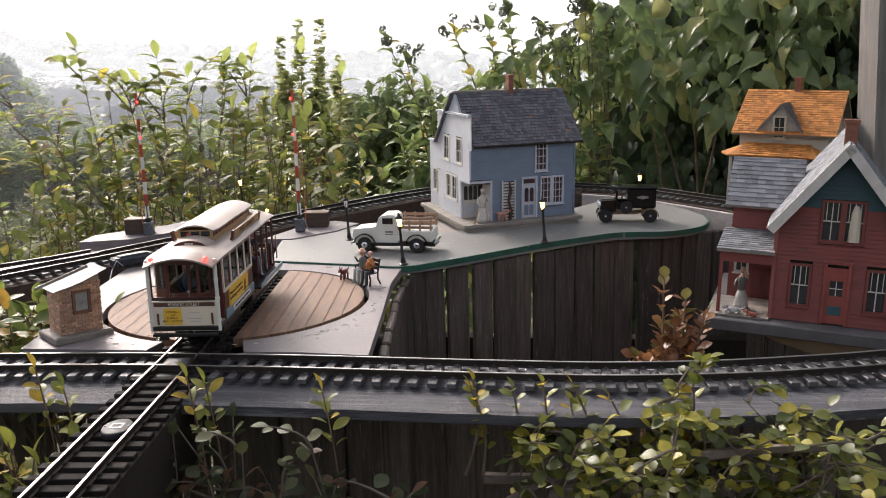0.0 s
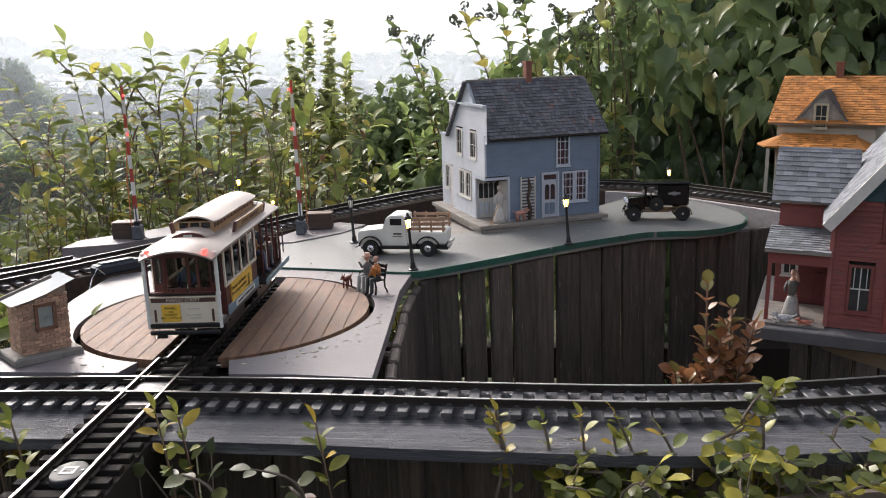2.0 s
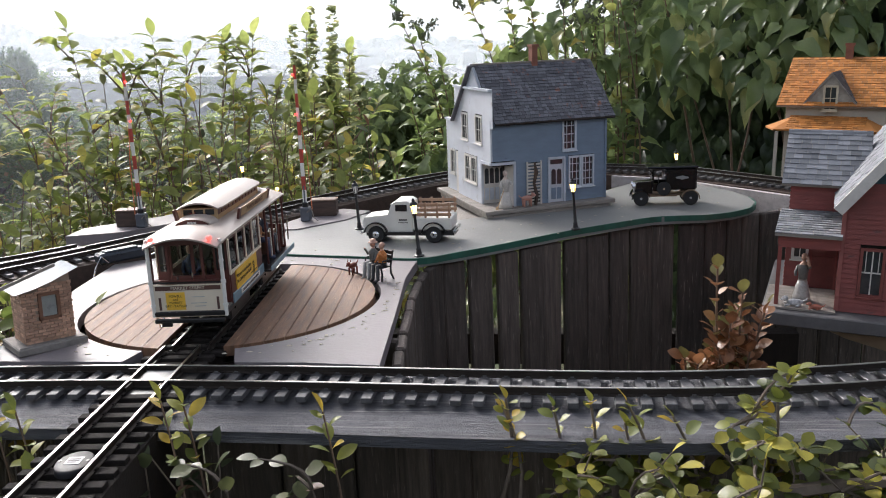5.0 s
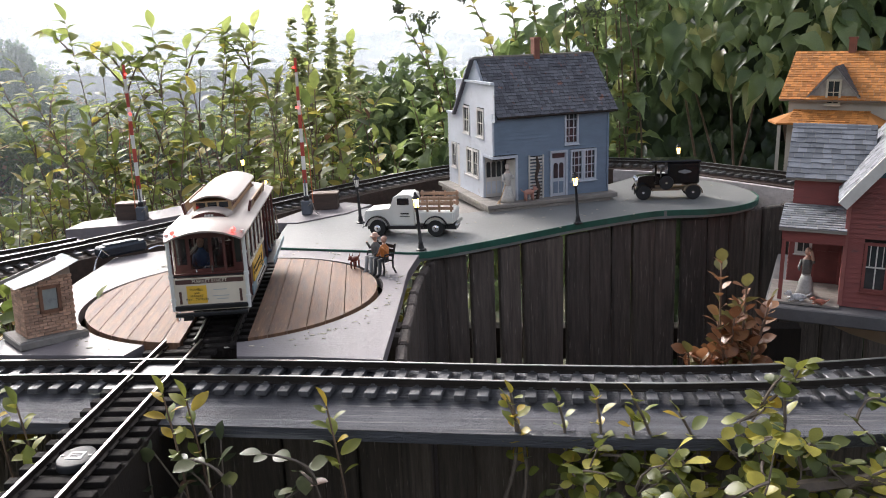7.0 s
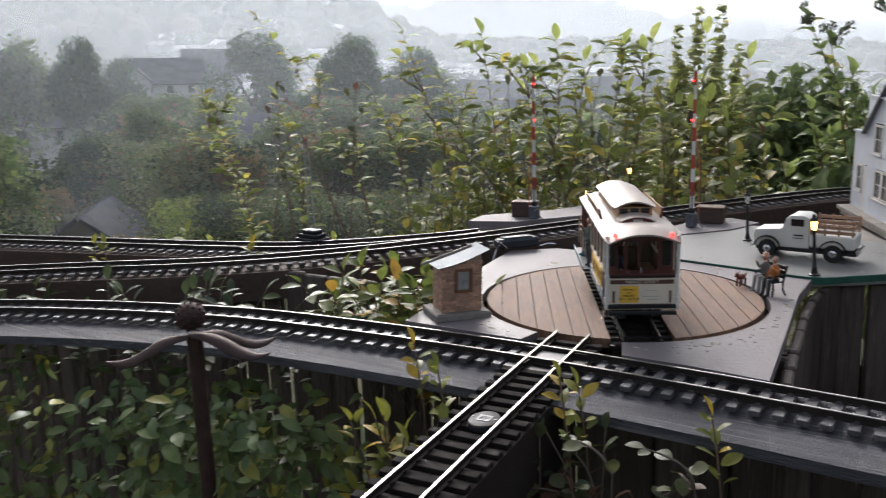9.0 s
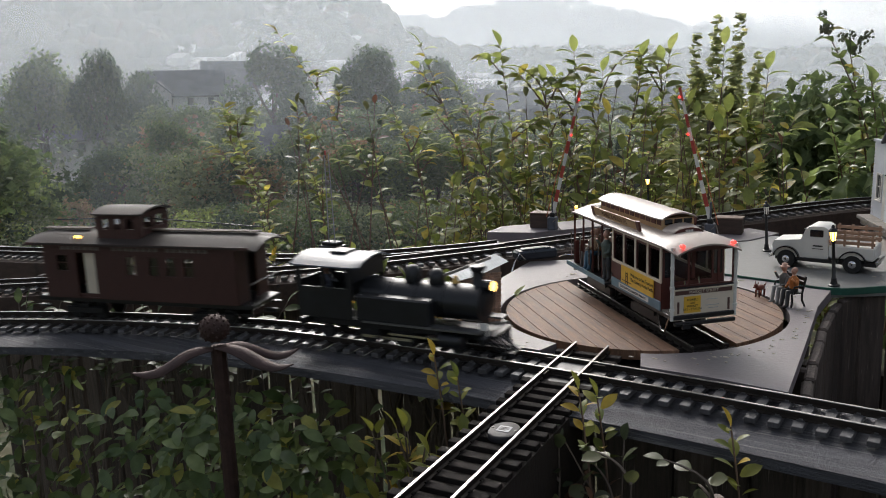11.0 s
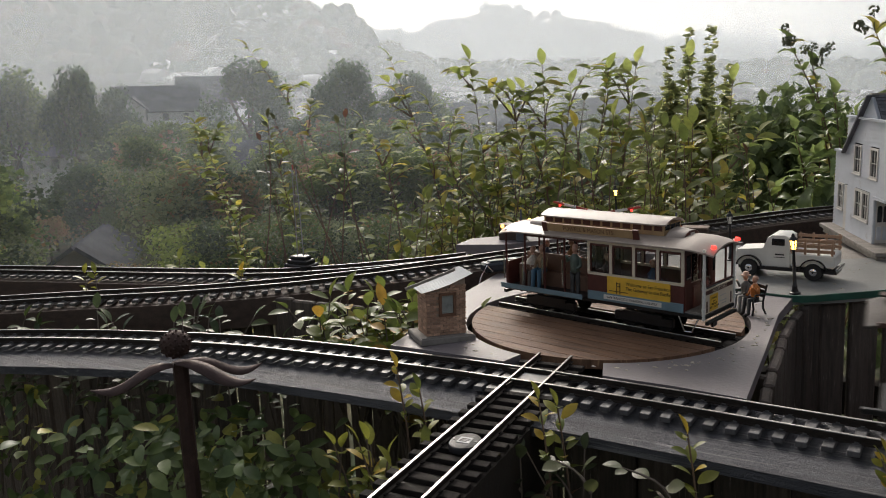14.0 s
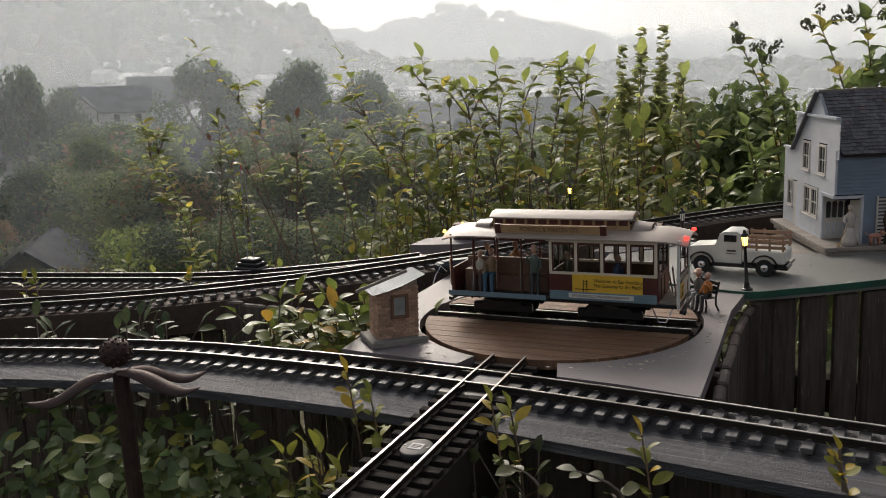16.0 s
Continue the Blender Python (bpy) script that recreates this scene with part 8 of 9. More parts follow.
for p in shoot_paths[:5] + [q for q in shoot_paths[7:] if q[-1].z > 0.40]:
    tip = p[-1]
    for j in range(5):
        e = tip + Vector((rnd.uniform(-0.05, 0.05), rnd.uniform(-0.03, 0.03), rnd.uniform(0.0, 0.06)))
        hb = Bag().tube([tuple(tip), tuple(tip.lerp(e, 0.6) + Vector((0, 0, 0.006))), tuple(e)], 0.0013, 4)
        for q in range(22):
            d = Vector((rnd.gauss(0, 1), rnd.gauss(0, 1), rnd.gauss(0, 1))).normalized()
            hb.ball(*(e + d * 0.013), 0.0034, 0.0034, 0.0034, 5)
        part("seed_head", hb, mat("seed_head", (0.13, 0.14, 0.08), 0.7) if "seed_head" not in bpy.data.materials else bpy.data.materials["seed_head"], flowering, "round brown-green seed head")

# ---- foreground right: yellow-green shrub over the track plank ----
fr_paths, fr_counts = [], []
for k in range(34):
    x = rnd.uniform(-0.02, 0.48)
    y = rnd.uniform(0.87, 0.965)
    top = rnd.uniform(-0.055, 0.012) + 0.06 * max(0.0, x - 0.12)
    limb = arc((x + rnd.uniform(-0.16, 0.10), y + rnd.uniform(0.0, 0.08), -0.26), (x, y, top), (rnd.uniform(-0.07, 0.07), rnd.uniform(-0.04, 0.02), rnd.uniform(0, 0.04)), 9)
    fr_paths.append(limb)
    fr_counts.append(rnd.randint(4, 8))
    for b_ in range(4):
        q = limb[rnd.randint(4, 8)]
        e = q + Vector((rnd.uniform(-0.055, 0.055), rnd.uniform(-0.045, 0.015), rnd.uniform(-0.03, 0.045)))
        fr_paths.append(arc(q, e, (rnd.uniform(-0.012, 0.012), 0, rnd.uniform(-0.004, 0.014)), 6))
        fr_counts.append(rnd.randint(5, 9))
shrub("yellow_shrub", "yellow-green round-leaved shrub growing over the track plank", fr_paths, fr_counts, 0.0200, M_FRONT, ROUND, 0.0017, 0.0008, M_TWIG, singles=290, start=0.25, hang=0.25)
du_paths = []
for k in range(36):
    x = rnd.uniform(0.02, 0.50)
    y = rnd.uniform(0.84, 1.02)
    du_paths.append(arc((x + rnd.uniform(-0.08, 0.08), y, -0.45), (x, y, rnd.uniform(-0.17, -0.05)), (rnd.uniform(-0.04, 0.04), 0, 0), 8))
shrub("dull_shrub", "dull green and bronze round-leaved shrub in shade", du_paths, [20] * 36, 0.024, M_DULL, ROUND, 0.0024, 0.001, M_TWIG, start=0.25)
sprig = []
for x in (-0.02, 0.0, 0.03, 0.06, 0.09, 0.13, 0.17, 0.22):
    sprig.append(arc((x, 0.97, -0.10), (x + rnd.uniform(-0.03, 0.03), 0.955, rnd.uniform(-0.005, 0.03)), (0.01, 0, 0), 6))
shrub("pruned_twigs", "cut grey twig stubs with small pale new leaves", sprig, [11] * 8, 0.019, M_YELLOW_LEAF, ROUND, 0.0022, 0.0013, M_TWIG, start=0.3)
limb_paths = [arc((0.02, 0.94, -0.30), (0.30, 0.96, -0.045), (0.02, 0, 0.04), 10), arc((-0.12, 0.95, -0.28), (0.10, 0.96, -0.09), (0.0, 0, 0.03), 9), arc((0.08, 0.92, -0.10), (0.40, 0.92, -0.03), (0, 0, 0.02), 9), arc((0.0, 1.0, -0.12), (0.20, 0.99, -0.055), (0, 0, -0.02), 8)]
shrub("old_limbs", "bare grey-brown shrub limbs low under the track", limb_paths, [3] * 4, 0.02, M_DULL, ROUND, 0.0085, 0.0045, M_TWIG, start=0.5)
# coppery bush between the fence and the red house
cp = []
for k in range(20):
    x = rnd.uniform(0.25, 0.375)
    cp.append(arc((0.31 + rnd.uniform(-0.04, 0.04), 1.50, -0.42), (x, 1.47 + rnd.uniform(-0.05, 0.05), rnd.uniform(-0.14, 0.02) - (0.05 if x > 0.335 else 0)), (rnd.uniform(-0.03, 0.03), 0, 0), 9))
cp += [arc((0.33, 1.5, -0.42), (0.235 + 0.012 * k, 1.46, -0.125 - 0.008 * (k % 3)), (-0.02, 0, 0.02), 8) for k in range(5)]
shrub("copper_bush", "coppery autumn-leaved bush in front of the dark fence", cp, [26] * 25, 0.029, M_COPPER, ROUND, 0.0035, 0.0015, M_STEM, singles=280, start=0.40, spread=0.8)

# ---- foreground middle: sparse dark-leaved stems below the plank ----
sm_paths, sm_counts = [], []
for k in range(16):
    x = rnd.uniform(-0.36, -0.06)
    limb = arc((x + rnd.uniform(-0.09, 0.09), 0.93 + rnd.uniform(-0.03, 0.05), -0.36), (x, 0.92 + rnd.uniform(-0.05, 0.03), rnd.uniform(-0.11, -0.02) - (0.02 if x > -0.18 else 0)), (rnd.uniform(-0.06, 0.06), 0, 0), 9)
    sm_paths.append(limb)
    sm_counts.append(4)
    for b_ in range(3):
        q = limb[rnd.randint(3, 8)]
        e = q + Vector((rnd.uniform(-0.06, 0.06), rnd.uniform(-0.03, 0.02), rnd.uniform(-0.01, 0.05)))
        sm_paths.append(arc(q, e, (rnd.uniform(-0.015, 0.015), 0, 0.006), 6))
        sm_counts.append(rnd.randint(3, 6))
shrub("sparse_shrub", "thin-stemmed shrub with few dark green leaves", sm_paths, sm_counts, 0.024, M_DULL, ROUND, 0.0022, 0.0009, M_TWIG, singles=230, start=0.3, hang=0.2)
for x, y, z in ((-0.335, 0.925, 0.035), (-0.325, 0.95, 0.02), (-0.18, 0.935, 0.02), (-0.535, 0.95, 0.035), (-0.49, 0.93, 0.02)):
    pth = arc((x + 0.01, y, -0.25), (x, y, z), (0.01, 0, 0), 8)
    shrub("young_shoot", "young shoot with fresh light green leaves", [pth], [11], 0.026, M_YELLOW_LEAF, LEAF, 0.0018, 0.0009, M_STEM, start=0.72)

# ---- garden growth under the left of the main track ----
gl_placed, yl_placed = [], []
for k in range(9500):
    x = rnd.uniform(-2.0, -0.47)
    ym = next(p.y for p in MAIN_LINE if p.x >= x)
    z = -0.075 - 0.62 * rnd.random() ** 1.1
    y = ym - 0.03 - rnd.uniform(0.0, 0.20) - 0.25 * max(0, -z - 0.3)
    if noise.noise(Vector((x * 5, z * 5, 1.0))) < -0.16:
        continue
    d = (rnd.uniform(-1, 1), rnd.uniform(-0.9, 0.1), rnd.uniform(-0.7, 0.5))
    gl_placed.append(((x, y, z), d, (rnd.uniform(-0.5, 0.5), -0.5, 1), rnd.uniform(0.018, 0.038) * (1.0 if z > -0.35 else 0.85)))
garden = thing("garden_growth", Matrix(), "dense dark green garden foliage below the track, a few yellow leaves", "foliage", kind="stuff")
gme = bulk_leaves("foliage", gl_placed, LEAF)
gme.materials.append(M_GARDEN)
part("foliage", gme, M_GARDEN, garden)
gst = []
for k in range(70):
    x = rnd.uniform(-1.8, -0.5)
    ym = next(p.y for p in MAIN_LINE if p.x >= x)
    gst.append(arc((x + rnd.uniform(-0.1, 0.1), ym - 0.10, -0.8), (x, ym - rnd.uniform(0.04, 0.16), rnd.uniform(-0.30, -0.07)), (rnd.uniform(-0.06, 0.06), 0, 0), 8))
part("stem", stems_mesh(gst, 0.003, 0.0012, 4), M_TWIG, garden)
yp, yc = [], []
for k in range(24):
    x = rnd.uniform(-0.62, -0.455)
    yp.append(arc((x + rnd.uniform(-0.06, 0.03), 0.90 + rnd.uniform(-0.05, 0.05), -0.35), (x, 0.90 + rnd.uniform(-0.06, 0.05), rnd.uniform(-0.16, -0.025)), (rnd.uniform(-0.03, 0.03), 0, 0.01), 8))
    yc.append(11)
shrub("yellowing_shrub", "yellowing shrub beside the spur track", yp, yc, 0.034, M_YELLOW_LEAF, LEAF, 0.0022, 0.001, M_TWIG, singles=220, start=0.35)
# plants between the main track and the loop
bp, bc = [], []
for k in range(40):
    x = rnd.uniform(-0.90, -0.66)
    bp.append(arc((x, rnd.uniform(1.17, 1.40), -0.25), (x + rnd.uniform(-0.05, 0.05), rnd.uniform(1.15, 1.36), rnd.uniform(-0.045, 0.03)), (rnd.uniform(-0.03, 0.03), 0, 0.01), 8))
    bc.append(13)
shrub("bedding_plant", "light green and golden leafy plant beside the booth", bp, bc, 0.045, leafy("bedding_leaf", (0.12, 0.17, 0.04), (0.25, 0.29, 0.07), (0.50, 0.30, 0.05), 0.4, 0.4, 0.10), LEAF, 0.002, 0.001, M_TWIG, singles=260, start=0.4, hang=0.35)
bp2, bc2 = [], []
for k in range(60):
    x = rnd.uniform(-1.9, -0.88)
    ym = next(p.y for p in MAIN_LINE if p.x >= x)
    bp2.append(arc((x, ym + rnd.uniform(0.07, 0.15), -0.25), (x + rnd.uniform(-0.05, 0.05), ym + rnd.uniform(0.08, 0.20), rnd.uniform(-0.06, 0.012)), (rnd.uniform(-0.03, 0.03), 0, 0.01), 7))
    bc2.append(9)
shrub("low_plants", "low green plants between the two tracks", bp2, bc2, 0.036, M_SHRUBDARK, LEAF, 0.002, 0.001, M_TWIG, start=0.4, hang=0.3)
pp, pc = [], []
for x, y in ((-1.52, 1.22), (-1.49, 1.23), (-1.20, 1.345), (-1.18, 1.36)):
    pp.append(arc((x, y, -0.1), (x + rnd.uniform(-0.02, 0.02), y, 0.02), (0, 0, 0), 6))
    pc.append(6)
shrub("sprouting_weed", "small yellow weed between the rails", pp, pc, 0.030, M_YELLOW_LEAF, LEAF, 0.0015, 0.0008, M_TWIG, start=0.5)

# grit and fallen bits on the decks
grit = Bag()
for k in range(260):
    if k < 120:
        x, y = rnd.uniform(-0.42, 0.44), rnd.uniform(1.62, 2.25)
        ok = 0.72 * x + 1.72 < y < 0.55 * x + 1.98 and x < 0.42
        z = 0.0033
    else:
        a, r = rnd.uniform(0, 6.28), rnd.uniform(0.225, 0.26)
        x, y, z = PIT.x + r * math.cos(a), PIT.y + r * math.sin(a), 0.0003
        ok = -0.62 < x < -0.19 and y > 1.13
    if ok:
        s = rnd.uniform(0.0008, 0.0024)
        grit.ball(x, y, z, s * rnd.uniform(0.8, 2.2), s, s * 0.4, 5)
tagged(part("deck_grit", grit, mat("grit", (0.50, 0.44, 0.36), 0.8, random=0.0)), "pale grit and flower bits on the decks", "grit", kind="stuff")

for ob in list(scene.objects):
    if ob.parent and ob.name.split(".")[0] in ("shingles", "front_wall", "side_wall", "gable_wall", "wing_wall", "wing_end", "addition"):
        ob["kind"] = "stuff"


# ---- trees and houses of the valley (true level) ----
def crown_mesh(name, kind, seed, count, material):
    """A crown of many small leaf clumps over lobes, with gaps and an uneven outline; one unit tall."""
    r = random.Random(seed)
    lobes = []
    if kind == "cone":
        for k in range(26):
            t = r.random() ** 0.8
            a = r.uniform(0, 6.28)
            w = 0.21 * (1 - t) + 0.02
            lobes.append((w * math.cos(a), w * math.sin(a), 0.12 + 0.86 * t, 0.10 * (1.1 - t)))
    elif kind == "column":
        for k in range(24):
            t = r.random()
            a = r.uniform(0, 6.28)
            w = 0.065 * math.sin(math.pi * min(1, t * 0.85 + 0.15)) + 0.008
            lobes.append((w * math.cos(a), w * math.sin(a), 0.06 + 0.92 * t, 0.055 * (1.2 - t)))
    else:
        for k in range(17):
            a, e = r.uniform(0, 6.28), r.uniform(-0.3, 1.0)
            w = 0.30 * math.sqrt(max(0, 1 - e * e * 0.85)) * r.uniform(0.5, 1.0)
            lobes.append((w * math.cos(a), w * math.sin(a), 0.60 + 0.27 * e, r.uniform(0.10, 0.19)))
    plumes = [(0.0, 0.0, 0.1, 1.0, 0.022)] + [(0.045 * math.cos(g), 0.045 * math.sin(g), r.uniform(0.03, 0.35), r.uniform(0.55, 0.93), r.uniform(0.016, 0.026)) for g in [r.uniform(0, 6.28) for i in range(13)]]
    vs, fs = [], []
    for k in range(count):
        x, y, z, q = r.choice(lobes)
        d = Vector((r.gauss(0, 1), r.gauss(0, 1), r.gauss(0, 1))).normalized()
        if kind == "column":
            px, py, foot, tip, wide = plumes[k % len(plumes)]
            t = r.random() ** 0.9
            w = wide * math.sin(math.pi * (0.12 + 0.80 * t)) * (0.55 + 0.55 * math.sin(t * 31 + px * 90) ** 2)
            a = r.uniform(0, 6.28)
            rad = w * math.sqrt(r.random())
            lean = 0.35 + 0.65 * math.sin(math.pi * min(1.0, 0.15 + 0.75 * t))
            p = Vector((px * lean + rad * math.cos(a), py * lean + rad * math.sin(a), foot + (tip - foot) * t))
        elif kind == "cone":
            t = r.random() ** 1.25
            a = r.uniform(0, 6.28)
            rad = (0.23 * (1 - t) + 0.012) * (0.62 + 0.38 * math.sin(t * 44 + 2 * math.sin(a * 2)) ** 2) * math.sqrt(r.uniform(0.25, 1.0))
            p = Vector((rad * math.cos(a), rad * math.sin(a), 0.08 + 0.92 * t - 0.25 * rad))
        else:
            p = Vector((x, y, z)) + d * q * r.uniform(0.45, 1.12)
        s = r.uniform(0.012, 0.027) * (0.34 if kind == "column" else 1.0)
        u = Vector((r.gauss(0, 1), r.gauss(0, 1), r.gauss(0, 0.6))).normalized()
        w_ = u.cross(d)
        if w_.length < 0.05:
            continue
        w_.normalize()
        o = len(vs)
        vs += [tuple(p + u * s), tuple(p + w_ * s * 0.8), tuple(p - u * s * 0.9), tuple(p - w_ * s * 0.7 + d * s * 0.6)]
        fs += [(o, o + 1, o + 2), (o, o + 2, o + 3)]
    me = bpy.data.meshes.new(name)
    me.from_pydata(vs, [], fs)
    me.materials.append(material)
    return me


def trunk_mesh(kind):
    b = Bag().tube([(0, 0, -0.25), (0.008, 0, 0.2), (0, 0.008, 0.45), (0.004, 0, 0.75 if kind != "broad" else 0.62)], [0.026, 0.022, 0.016, 0.005], 7)
    if kind == "broad":
        for k in range(5):
            a = 1.256 * k
            b.tube([(0, 0, 0.35 + 0.03 * k), (0.11 * math.cos(a), 0.11 * math.sin(a), 0.55), (0.20 * math.cos(a), 0.20 * math.sin(a), 0.70)], [0.013, 0.009, 0.004], 5)
    return b


M_TRUNK = mat("trunk_bark", (0.09, 0.07, 0.055), 0.9, 0, 0.3, 8)
TREE_GREENS = {
    "pine": leafy("pine_needles", (0.055, 0.095, 0.050), (0.10, 0.15, 0.065), None, 0.7, 0.45),
    "oak": leafy("oak_leaves", (0.10, 0.155, 0.055), (0.19, 0.25, 0.085), None, 0.65, 0.55),
    "willow": leafy("olive_leaves", (0.11, 0.16, 0.065), (0.20, 0.25, 0.095), None, 0.65, 0.5),
    "maple": leafy("maple_leaves", (0.30, 0.17, 0.10), (0.36, 0.24, 0.12), (0.24, 0.24, 0.09), 0.65, 0.5, 0.25),
    "poplar": leafy("poplar_leaves", (0.30, 0.34, 0.15), (0.46, 0.48, 0.22), (0.55, 0.50, 0.20), 0.6, 0.65, 0.1),
}
KINDS = {"pine": ("broad", 5200), "oak": ("broad", 4600), "willow": ("broad", 3400), "maple": ("broad", 3400), "poplar": ("column", 6500), "fir": ("cone", 3600)}
LABELS = {"pine": "dark spreading pine tree on the hazy slope", "oak": "broad green tree in the hazy valley", "willow": "grey-green broad tree in the hazy valley", "maple": "reddish autumn tree on the slope", "poplar": "tall slender yellow-green poplar tree", "fir": "dark conical conifer in the valley"}
tree_models = {}
for q, (kind, count) in KINDS.items():
    for v in range(2):
        leafm = TREE_GREENS["pine" if q == "fir" else q]
        cm = crown_mesh("crown", kind, 40 + v + 7 * len(tree_models), count, leafm)
        tm = trunk_mesh(kind).mesh("trunk", "all")
        tm.materials.append(M_TRUNK)
        tree_models[q, v] = (cm, tm)


def plant_tree(q, az, dist, height, width=1.0, z=None, v=None):
    """A tree at a bearing (degrees, right of ahead) and distance, standing on the slope."""
    x, y = dist * math.sin(radians(az)), dist * math.cos(radians(az))
    z = ground_height(x, y) if z is None else z
    v = rnd.randrange(2) if v is None else v
    root = thing("tree", LEVEL @ Matrix.Translation((x, y, z - 0.02 * height)) @ Matrix.Rotation(rnd.uniform(0, 6.28), 4, "Z") @ Matrix.Diagonal((height * width, height * width, height, 1)), LABELS[q], "tree", "valley trees")
    cm, tm = tree_models[q, v]
    new("trunk", tm).parent = root
    new("crown", cm).parent = root
    return root


def top_at(az, dist, el):
    """The height above the slope that reaches an elevation (degrees) at a bearing and distance."""
    x, y = dist * math.sin(radians(az)), dist * math.cos(radians(az))
    return max(2.0, 0.35 + dist * math.tan(radians(el)) - ground_height(x, y))


# named trees: kind, bearing, distance, elevation of the top, width
for q, az, dist, el, wd in (("pine", -37.9, 105, -0.25, 0.75), ("pine", -33.6, 110, -1.1, 0.7), ("pine", -44.3, 120, -0.15, 0.85), ("pine", -54.8, 105, -0.4, 0.5), ("pine", -52.4, 110, -1.8, 0.5), ("oak", -58.5, 110, -0.8, 0.8), ("oak", -35.6, 80, -4.6, 1.0), ("oak", -47.0, 78, -5.2, 1.0), ("oak", -51.0, 76, -5.0, 1.0), ("willow", -42, 62, -5.5, 1.2), ("maple", -50.6, 60, -10.0, 1.0), ("maple", -57.0, 62, -9.6, 1.0), ("willow", -53.7, 64, -9.4, 1.0), ("oak", -44.5, 60, -9.2, 1.1), ("willow", -39.0, 60, -8.6, 1.1), ("oak", -33.2, 130, -1.5, 0.9), ("oak", -64, 45, -2.0, 1.1)):
    plant_tree(q, az, dist, top_at(az, dist, el), wd)
for az, el, dist in ((-15.4, 1.7, 26), (-14.1, 1.9, 27), (-16.6, 0.6, 29), (-12.9, -0.6, 30)):
    plant_tree("poplar", az, dist, top_at(az, dist, el), 1.7)
plant_tree("willow", -8.5, 24, top_at(-8.5, 24, -2.2), 0.8)
plant_tree("willow", -11.2, 34, top_at(-11.2, 34, -3.6), 0.9)
# bearing, half width, distance and clear line of sight of each house below
CLEAR = ((-57.4, 3.0, 128, -8.6), (-48.0, 4.0, 158, -4.3), (-54.6, 4.5, 56, -13.0), (-43.4, 2.6, 105, -7.6), (-24, 3, 150, -5.8), (-28.5, 2.6, 170, -4.8), (-20, 2.5, 200, -4.2))


def allowed(az, dist, hgt):
    """The height that a tree may have without hiding a house or topping the view's line of trees."""
    hgt = min(hgt, top_at(az, dist, -1.6 if dist > 120 else (-4.2 if dist > 75 else (-6.6 if dist > 52 else -10.5))))
    for a, w, d, el in CLEAR:
        if abs(az - a) < w and dist < d + 8:
            hgt = min(hgt, top_at(az, dist, el))
    return hgt


for k in range(300):
    az = rnd.uniform(-68, 2)
    dist = 50 * (190 / 50) ** rnd.random()
    q = rnd.choice(("oak", "oak", "oak", "willow", "pine", "fir", "willow", "maple") if dist < 150 else ("oak", "pine", "willow", "fir"))
    hgt = allowed(az, dist, rnd.uniform(5, 10) if dist < 90 else rnd.uniform(6, 13))
    if hgt > 2.3:
        plant_tree(q, az, dist, hgt, rnd.uniform(0.9, 1.3))

# massed crowns between and behind the single trees
cv, cf, cmat = [], [], []
for k in range(1700):
    az = rnd.uniform(-70, 8)
    dist = 41 * (520 / 41) ** (rnd.random() ** 0.95)
    hgt = allowed(az, dist, rnd.uniform(4, 11))
    if hgt < 2.3:
        continue
    x, y = dist * math.sin(radians(az)), dist * math.cos(radians(az))
    z = ground_height(x, y)
    wide = hgt * rnd.uniform(0.42, 0.65)
    tone = rnd.choice((0, 0, 0, 1, 1, 2, 2, 3, 4)) if dist < 200 else rnd.choice((0, 1, 1, 2))
    lobes = [(rnd.gauss(0, 0.40) * wide, rnd.gauss(0, 0.40) * wide, hgt * rnd.uniform(0.28, 0.80)) for i in range(7)]
    for i in range(750 if dist < 75 else (190 if dist < 160 else 80)):
        lx, ly, lz = lobes[i % 7]
        d = Vector((rnd.gauss(0, 1), rnd.gauss(0, 1), rnd.gauss(0.25, 1))).normalized()
        p = Vector((x + lx, y + ly, z + lz)) + d * (0.27 * hgt * rnd.uniform(0.6, 1.05) * (1.0 if lz < 0.6 * hgt else 0.72))
        s = hgt * rnd.uniform(0.020, 0.042) * (0.8 if dist < 75 else 1.4)
        u = Vector((rnd.gauss(0, 1), rnd.gauss(0, 1), rnd.gauss(0, 0.6))).normalized()
        w_ = u.cross(d)
        o = len(cv)
        cv += [tuple(p + u * s), tuple(p + w_ * s), tuple(p - u * s * 0.9), tuple(p - w_ * s * 0.8 + d * s * 0.5)]
        cf += [(o, o + 1, o + 2), (o, o + 2, o + 3)]
        cmat += [tone, tone]
cm_ = bpy.data.meshes.new("valley_woods")
cm_.from_pydata(cv, [], cf)
M_MASSED = leafy("massed_crowns", (0.085, 0.135, 0.05), (0.19, 0.245, 0.085), (0.30, 0.19, 0.09), 0.7, 0.52, 0.08)
for m_ in (M_MASSED, leafy("massed_pines", (0.040, 0.065, 0.036), (0.085, 0.115, 0.055), None, 0.7, 0.4), leafy("massed_olives", (0.16, 0.19, 0.10), (0.26, 0.29, 0.15), None, 0.7, 0.5), leafy("massed_lime", (0.20, 0.27, 0.07), (0.33, 0.39, 0.11), None, 0.7, 0.55), leafy("massed_rust", (0.22, 0.13, 0.07), (0.34, 0.22, 0.11), (0.22, 0.22, 0.09), 0.7, 0.5, 0.2)):
    cm_.materials.append(m_)
cm_.polygons.foreach_set("material_index", cmat)
tagged(part("valley_woods", cm_, None, m=LEVEL), "massed hazy green tree crowns filling the valley", "woods", kind="stuff")

# far woods on plain and ridges
wv, wf = [], []
